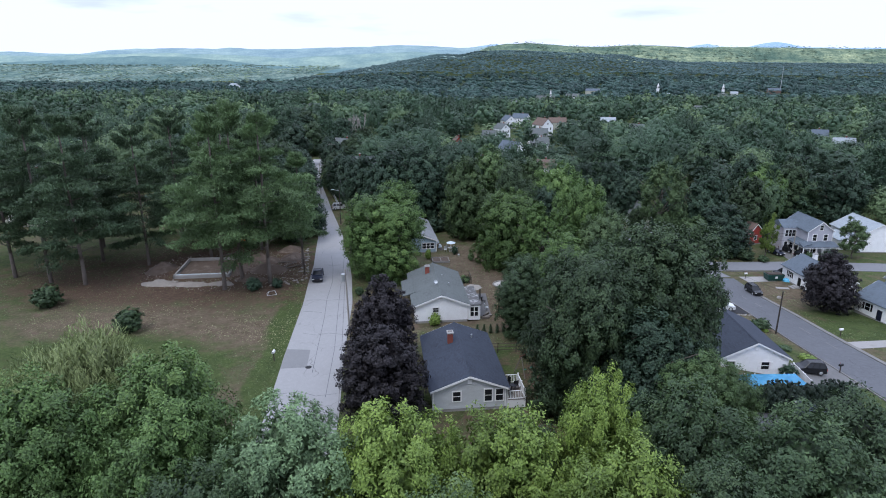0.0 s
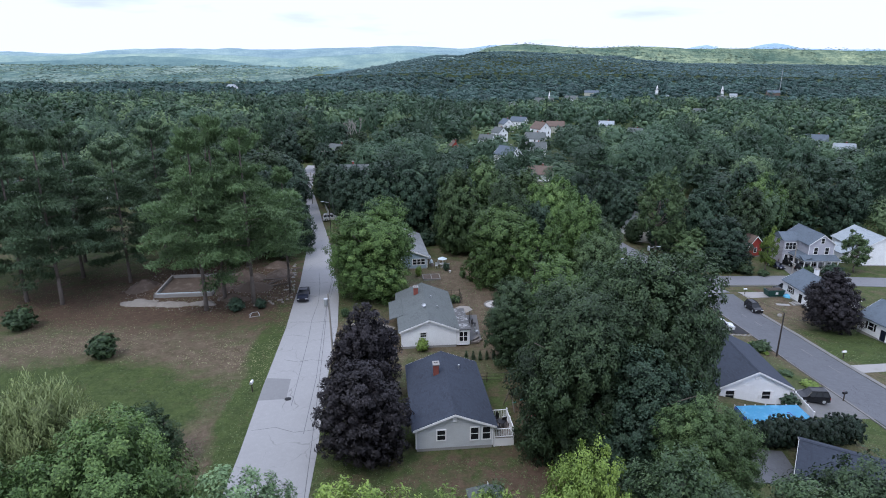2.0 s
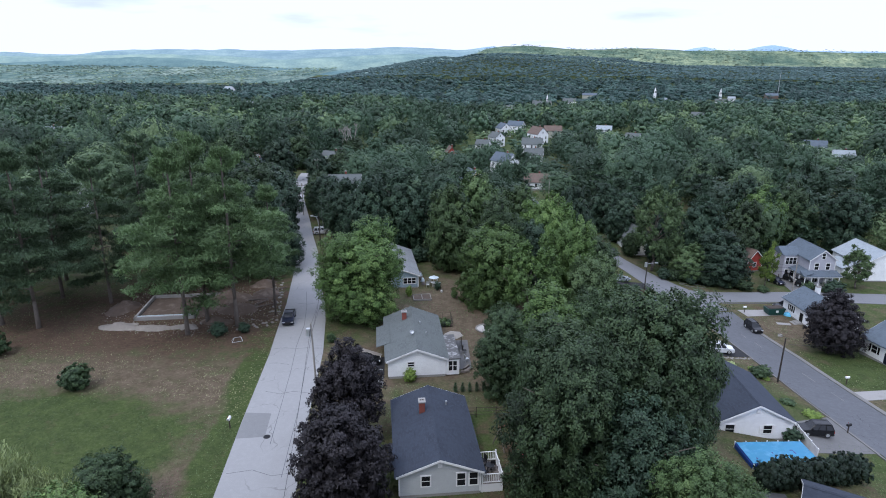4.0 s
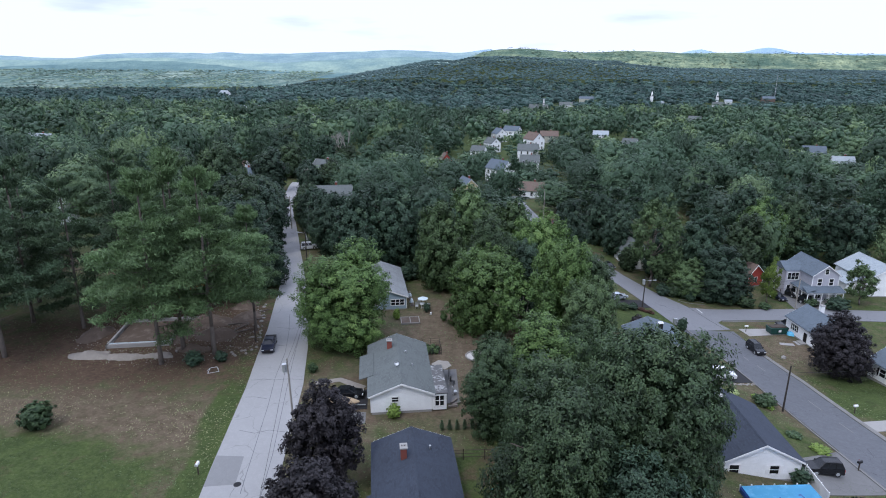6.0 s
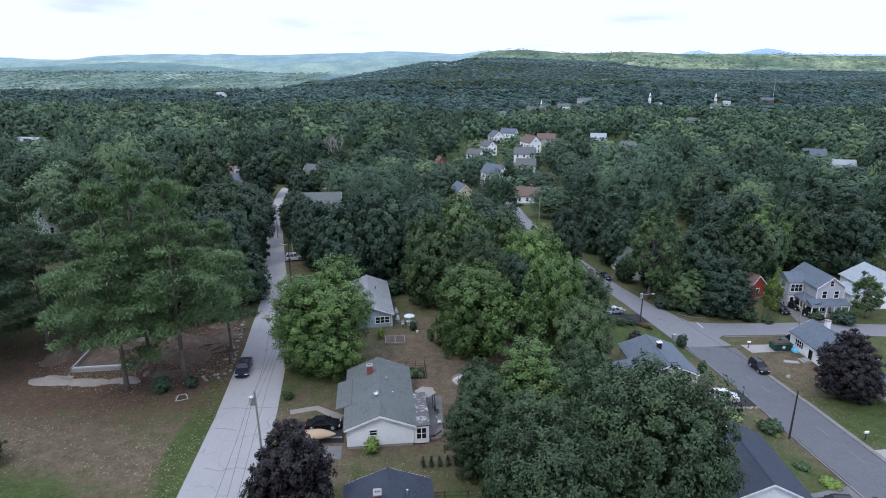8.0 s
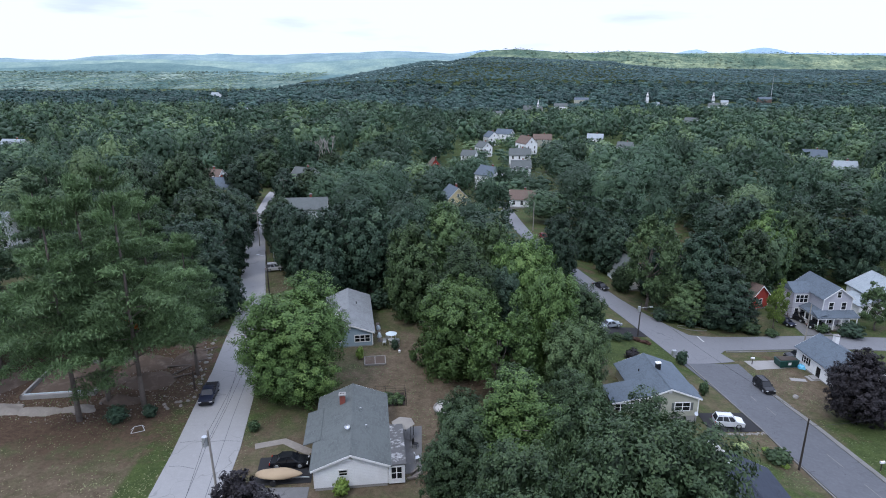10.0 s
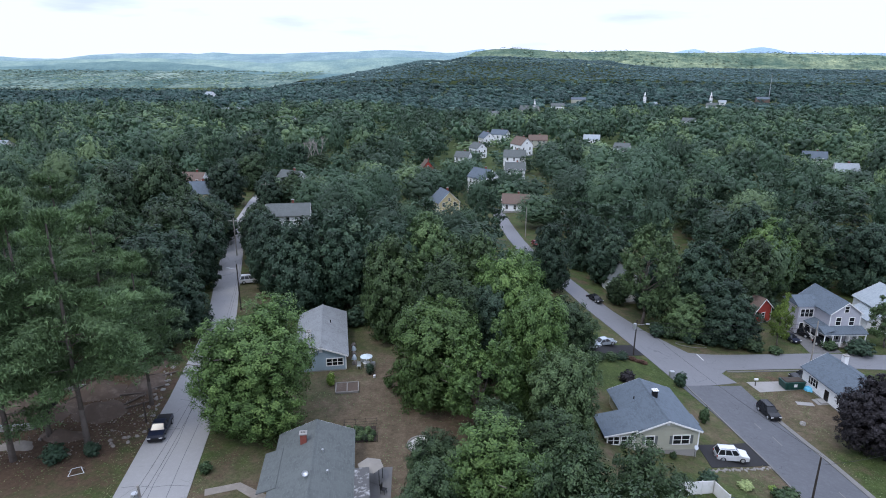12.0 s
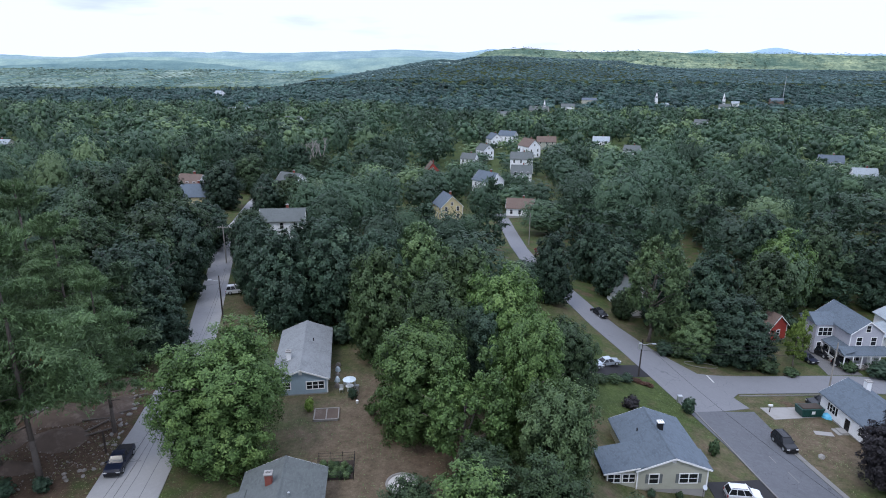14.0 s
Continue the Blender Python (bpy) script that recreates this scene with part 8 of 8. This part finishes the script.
def heap(name, x, y, sx, sy, sz, mat, label, category, seed):
    """A tipped heap: steep lumpy sides that run out into the ground."""
    bm = bmesh.new()
    rings, n = [], 44
    for i in range(15):
        u = i / 14
        ring_ = []
        for j in range(n if i else 1):
            a = 2 * math.pi * j / n
            wob = 1 + 0.28 * noise.noise(Vector((math.cos(a) * 1.3, math.sin(a) * 1.3, seed * 2.7)))
            px, py = math.cos(a) * u * sx * wob, math.sin(a) * u * sy * wob
            lump = 0.35 * noise.noise(Vector((px * 0.9, py * 0.9, seed))) + 0.16 * noise.noise(Vector((px * 2.7, py * 2.7, seed + 5)))
            h = sz * (1 - u) ** 0.9 * (1 + 0.5 * noise.noise(Vector((px * 0.5, py * 0.5, seed + 9)))) + lump * (1 - u) ** 0.4 * 0.8 - 0.12 * u
            ring_.append(bm.verts.new((px, py, gz(x + px, y + py) - gz(x, y) + h)))
        rings.append(ring_)
    for j in range(n):
        bm.faces.new([rings[0][0], rings[1][j], rings[1][(j + 1) % n]])
    for r0, r1 in zip(rings[1:-1], rings[2:]):
        for j in range(n):
            bm.faces.new([r0[j], r1[j], r1[(j + 1) % n], r0[(j + 1) % n]])
    ob = part(name, bm, M[mat])
    for p in ob.data.polygons:
        p.use_smooth = True
    ob.matrix_basis = pose(x, y, gz(x, y))
    return tagged(ob, label, category)


for k, (x, y, sx, sy, sz) in enumerate(((-45.6, 87.6, 3.6, 1.5, 0.7), (-41.2, 87.2, 3.6, 1.3, 0.6), (-36.6, 87.8, 2.6, 1.2, 0.5))):
    heap("sand_mound", x, y, sx, sy, sz, "sand", "low heap of pale sand and grit", "sand heap", k + 31)
for k, (x, y, sx, sy, sz) in enumerate(((-31, 95, 3.4, 2.6, 1.1), (-28.6, 101.5, 2.6, 3.4, 0.9), (-34.0, 99.8, 3.8, 2.8, 1.3), (-48.9, 94.6, 2.2, 3.6, 1.2), (-30.6, 107, 2.4, 2.6, 0.9), (-32.6, 89.8, 2.8, 1.4, 1.0), (-36.0, 94.5, 2.0, 3.4, 0.7))):
    heap("earth_mound", x, y, sx, sy, sz, "soil", "heap of dug brown earth and stones", "earth mound", k + 1)
rng = np.random.default_rng(77)
vs, fs, base = [], [], 0
for k in range(1500):
    a = rng.uniform(0, 6.28)
    u = rng.uniform(0, 1) ** 0.6
    px, py = -37.5 + math.cos(a) * u * 14, 95 + math.sin(a) * u * 10.5
    if -24.5 - 0.25 * (py - 95) < px or (-45.6 < px < -36.5 and 90.2 < py < 99.8):
        continue
    r = rng.uniform(0.03, 0.1) * (1 + (rng.uniform() > 0.95))
    vs.append(ICO1[0] * r * rng.uniform(0.6, 1.3, (1, 3)) * (1 + rng.normal(0, 0.14, (len(ICO1[0]), 1))) + np.array([px, py, gz(px, py) + r * 0.3]))
    fs.append(ICO1[1] + base)
    base += len(ICO1[0])
tagged(link_mesh("rubble", np.concatenate(vs), np.concatenate(fs), M["sand"]), "scattered clods, stones and gravel over the plot", "rubble", kind="stuff")
for k in range(7):
    x, y, a = -27.4 - 0.9 * (k % 3), 96.2 + 1.3 * k, 0.6 + 0.5 * math.sin(k * 2.1)
    lg = part("log", rod(bmesh.new(), (-1.5 * math.cos(a), -1.5 * math.sin(a), 0.12), (1.5 * math.cos(a), 1.5 * math.sin(a), 0.22), 0.13, 0.09, 8), M["bark"])
    lg.matrix_basis = pose(x, y, gz(x, y))
    tagged(lg, "weathered cut log lying in the dug earth", "log")
for k in range(26):
    a = k / 25
    x, y = -24.7 - a * 3.4 + 0.6 * math.sin(k * 2.3), 93.5 + a * 14 + 0.5 * math.cos(k * 1.7)
    lumpy("boulder", x, y, 0.28 + 0.2 * (k % 3), 0.25 + 0.14 * (k % 4), 0.26 + 0.1 * (k % 2), "stone", "pale field stone at the edge of the plot", "stone", 40 + k).scale = (0.5, 0.5, 0.5)
for k in range(12):
    x, y = -28.5 + k * 0.42, 87.2 + 0.8 * math.sin(k * 1.9) + k * 0.25
    lumpy("boulder", x, y, 0.25, 0.2, 0.22, "sand", "small pale stone beside the dug earth", "stone", 70 + k)

dig = thing("excavator", -39.4, 110.4, gz(-39.4, 110.4), 250, "orange tracked excavator among the pines", "excavator")
for s in (-1, 1):
    part("track", box(bmesh.new(), -1.6, 1.6, s * 1.0 - 0.25, s * 1.0 + 0.25, 0, 0.75, 0.2), M["rubber"], dig)
part("house", box(bmesh.new(), -1.5, 1.0, -1.1, 1.1, 0.85, 1.7, 0.12), M["orange"], dig, "orange engine housing")
part("cab", box(bmesh.new(), 0.1, 1.3, 0.1, 1.1, 0.9, 2.6, 0.1), M["glass"], dig, "dark glazed cab")
part("cab_roof", box(bmesh.new(), 0.05, 1.35, 0.05, 1.15, 2.6, 2.7, 0.03), M["orange"], dig)
part("boom", rod(bmesh.new(), (1.0, -0.3, 1.4), (3.4, -0.3, 3.6), 0.2, 0.16, 8), M["orange"], dig)
part("arm", rod(bmesh.new(), (3.4, -0.3, 3.6), (4.6, -0.3, 1.6), 0.16, 0.12, 8), M["orange"], dig)
part("bucket", box(bmesh.new(), 4.2, 4.9, -0.7, 0.1, 0.9, 1.6, 0.1), M["dark_metal"], dig)

frame_ = thing("metal_frame", -27.3, 83.5, 0, 25, "bent pale metal trestle frame lying on the ground", "metal frame")
for a, b in (((-0.7, -0.4, 0.05), (-0.3, 0.0, 0.55)), ((-0.7, 0.4, 0.05), (-0.3, 0.0, 0.55)), ((0.7, -0.4, 0.05), (0.5, 0.0, 0.55)), ((0.7, 0.4, 0.05), (0.5, 0.0, 0.55)), ((-0.3, 0, 0.55), (0.5, 0, 0.55)), ((-0.7, -0.4, 0.05), (0.7, -0.4, 0.05))):
    part("bar", rod(bmesh.new(), a, b, 0.035, 0.035, 6), M["pale_metal"], frame_)


# ---- bleached dead trees standing in the woods ----
def dead_tree(x, y, H, seed, label="bleached dead tree with bare forked limbs"):
    rng = random.Random(seed)
    root = thing("dead_tree", x, y, gz(x, y), 0, label, "dead tree")
    bm = bmesh.new()

    def limb(p, d, length, r, depth):
        q = p + d * length
        rod(bm, p, q, r, r * 0.6, 6)
        if depth:
            for _ in range(3):
                e = (d + Vector((rng.uniform(-0.55, 0.55), rng.uniform(-0.55, 0.55), rng.uniform(0, 0.25)))).normalized()
                limb(q, e, length * rng.uniform(0.55, 0.8), r * 0.55, depth - 1)

    limb(Vector((0, 0, -0.3)), Vector((0, 0, 1)), H * 0.38, 0.28, 4)
    part("trunk", bm, M["dead_wood"], root)


for k, (x, y, H) in enumerate(((-50.6, 304, 13), (-47.6, 306, 14), (-53.0, 306, 12), (60.8, 150, 10))):
    dead_tree(x, y, H, k)
mast = thing("radio_mast", 520, 1040, gz(520, 1040), 0, "thin distant radio mast above the town", "mast")
part("shaft", rod(bmesh.new(), (0, 0, 0), (0, 0, 44), 0.45, 0.2, 6), M["pale_metal"], mast)
part("antenna", rod(bmesh.new(), (0, 0, 44), (0, 0, 48), 0.12, 0.06, 6), M["pale_metal"], mast)


# ---- rough grass and weeds on the lawns ----
def grass_cover(n, seed):
    rng = np.random.default_rng(seed)
    X, Y = rng.uniform(-75, 88, n), 46 + 92 * rng.uniform(0, 1, n) ** 1.4
    clear = (dist_to(WEST, X, Y) > 3.5) & (dist_to(LOWER, X, Y) > 5.2) & ~((Y > 121.5) & (X > 40))
    for hx, hy, hw, hl in ((1.2, 52.9, 7.5, 13), (-2.1, 74, 7.5, 13.5), (-7.1, 105.3, 7.5, 15), (35.3, 94.3, 9, 11), (36.2, 68.4, 9, 12), (68, 105.6, 9, 12), (74, 90, 9, 12), (-9.2, 76.5, 7, 7), (45, 96.5, 10, 8), (46, 71.5, 11, 10), (61, 117, 9, 5), (37, 124, 13, 8)):
        clear &= ~((np.abs(X - hx) < hw / 2 + 1.2) & (Y > hy - 1.5) & (Y < hy + hl + 1))
    d = 0.45 + 0.5 * (hash2(X, Y, 13) - 0.5) + 0.45 * blob(X, Y, -32, 70, 22, 11) - 1.5 * blob(X, Y, -41, 60, 19, 9) - 0.5 * blob(X, Y, 68, 92, 9, 10) - 0.5 * blob(X, Y, 32, 124, 10, 14)
    thin = hash2(X + 31, Y, 3.5) + 0.35 * (np.abs(dist_to(WEST, X, Y) - 4.2) < 0.8)
    clear &= thin > rng.uniform(0.15, 0.75, n)
    X, Y, d = X[clear], Y[clear], d[clear]
    m = len(X)
    pos = np.stack([X, Y, land(X, Y)], 1)
    a, L, W = rng.uniform(0, 6.28, m), rng.uniform(0.03, 0.09, m), rng.uniform(0.03, 0.08, m)
    side = np.stack([np.cos(a), np.sin(a), 0 * a], 1) * W[:, None]
    tip = np.stack([rng.normal(0, 0.12, m), rng.normal(0, 0.12, m), L], 1)
    v = np.stack([pos - side, pos + side, pos + tip], 1).reshape(-1, 3)
    t = np.repeat(np.clip(d + rng.normal(0.05, 0.15, m), 0, 1), 3)
    return tagged(link_mesh("grass", v, np.arange(3 * m).reshape(-1, 3), M["grass"], attrs={"tint": t}), "rough dry and green grass tufts on the lawns", "grass", kind="stuff")


grass_cover(170000, 5)


# ---- small things round the sand-coloured house and the street corner ----
for k in range(20):
    a = k / 19
    x, y = 39.6 + a * 8.6, 91.8 + a * 2.9 + 0.15 * math.sin(k * 2.7)
    lumpy("boulder", x, y, 0.2 + 0.06 * (k % 3), 0.16, 0.16, "stone", "pale edging stone beside the black driveway", "stone", 110 + k)
dish = thing("satellite_dish", 38.6, 93.9, gz(38.6, 93.9), 20, "small grey satellite dish on a short mast", "satellite dish")
part("mast", rod(bmesh.new(), (0, 0, 0), (0, 0, 1.6), 0.025, 0.025, 8), M["dark_metal"], dish)
part("reflector", rod(bmesh.new(), (0, -0.05, 1.6), (0, -0.17, 1.68), 0.05, 0.28, 16), M["pale_metal"], dish)
plant("shrub", "leaf_willow", 42.6, 89.4, 0.9, 0.8, "low bush with pale blossom on the lawn", "shrub", 30)
plant("shrub", "leaf_dark", 38.0, 88.6, 1.1, 1.9, "loose green shrub on the lawn", "shrub", 70)
plant("shrub", "leaf_bright", 46.0, 90.0, 0.5, 0.5, "small yellow-green plant on the lawn", "shrub", 10)
plant("shrub", "leaf_bright", 46.6, 86.6, 0.55, 0.5, "small yellow-green plant on the lawn", "shrub", 50)
plant("shrub", "leaf_oak", 43.9, 104.0, 0.7, 2.4, "narrow upright shrub at the house corner", "shrub", 20)
plant("shrub", "leaf_oak", 36.0, 93.6, 0.45, 0.9, "small bush against the sand-coloured wall", "shrub", 20)
plant("shrub", "leaf_dark", 33.0, 93.5, 0.5, 0.9, "small bush against the sand-coloured wall", "shrub", 90)


table = thing("garden_table", 27.3, 94.6, -4.5, 10, "white square garden table on the terrace", "table")
part("tabletop", box(bmesh.new(), -0.6, 0.6, -0.4, 0.4, 0.6, 0.64, 0.01), M["white_paint"], table)
for a in (-0.5, 0.5):
    for b in (-0.32, 0.32):
        part("leg", rod(bmesh.new(), (a, b, 0), (a, b, 0.6), 0.025, 0.025, 6), M["white_paint"], table)
hose = bpy.data.curves.new("hose", "CURVE")
hose.dimensions, hose.bevel_depth, hose.bevel_resolution = "3D", 0.05, 2
loop = hose.splines.new("POLY")
loop.points.add(27)
for k in range(28):
    a = 0.3 + k * 0.215
    px_, py_ = 52.9 + 2.7 * math.cos(a), 131.6 + 0.9 * math.sin(a) - 0.25 * math.cos(a)
    loop.points[k].co = (px_, py_, gz(px_, py_) + 0.06, 1)
hose.materials.append(M["kerb"])
tagged(new("hose", hose), "pale thick hose laid in a long loop on the verge", "hose")
for k in range(7):
    px_, py_ = 38.6 + 0.42 * k, 121.2 - 0.12 * k
    plant("shrub", "leaf_brown", px_, py_, 0.5, 0.5 + 0.1 * (k % 3), "low rust-brown plant on the bank", "bank_plant", k * 61, 0, "rusty plants on the bank")


# ---- undergrowth at the edges of the woods ----
edge = random.Random(9)
for x0, y0, x1, y1, n in ((46.5, 134.5, 64.5, 130.6, 9), (-14, 122.4, 9, 121.0, 10), (-31.4, 112.6, -43.4, 146, 9), (66, 146, 92, 150, 8), (22, 112, 27, 121, 4)):
    for k in range(n):
        a = (k + edge.uniform(0.1, 0.9)) / n
        r = edge.uniform(1.2, 2.1)
        plant("shrub", edge.choice(("leaf_dark", "leaf_oak", "leaf_dark")), x0 + (x1 - x0) * a, y0 + (y1 - y0) * a + edge.uniform(-0.8, 0.8), r, r * edge.uniform(1.3, 2.0), "wild green bush at the edge of the woods", "wild_bush", edge.uniform(0, 360), 0, "undergrowth")

gaz = thing("gazebo", 3.8, 44.2, gz(3.8, 44.2), 10, "small square gazebo with a grey shingled hip roof", "gazebo")
bm = bmesh.new()
top = bm.verts.new((0, 0, 3.1))
low = [bm.verts.new((a * 1.45, b * 1.45, 1.65)) for a, b in ((-1, -1), (1, -1), (1, 1), (-1, 1))]
under = [bm.verts.new((a * 1.45, b * 1.45, 1.56)) for a, b in ((-1, -1), (1, -1), (1, 1), (-1, 1))]
for k in range(4):
    bm.faces.new([top, low[k], low[(k + 1) % 4]])
    bm.faces.new([low[k], under[k], under[(k + 1) % 4], low[(k + 1) % 4]])
bm.faces.new(under[::-1])
part("roof", bm, M["roof_grey"], gaz, "grey shingled hip roof")
part("finial", rod(bmesh.new(), (0, 0, 3.06), (0, 0, 3.3), 0.06, 0.02, 8), M["white_paint"], gaz)
for a, b in ((-1, -1), (1, -1), (1, 1), (-1, 1)):
    part("post", box(bmesh.new(), a * 1.3 - 0.07, a * 1.3 + 0.07, b * 1.3 - 0.07, b * 1.3 + 0.07, -0.2, 1.6, 0.01), M["deck_wood"], gaz)


# ---- the plan above is drawn in units of 1.2 m: bring the whole place to metres ----
for ob in list(scene.objects):
    if ob.parent is None and ob.type in {"MESH", "EMPTY", "CURVE"}:
        ob.matrix_basis = Matrix.Scale(UNIT, 4) @ ob.matrix_basis
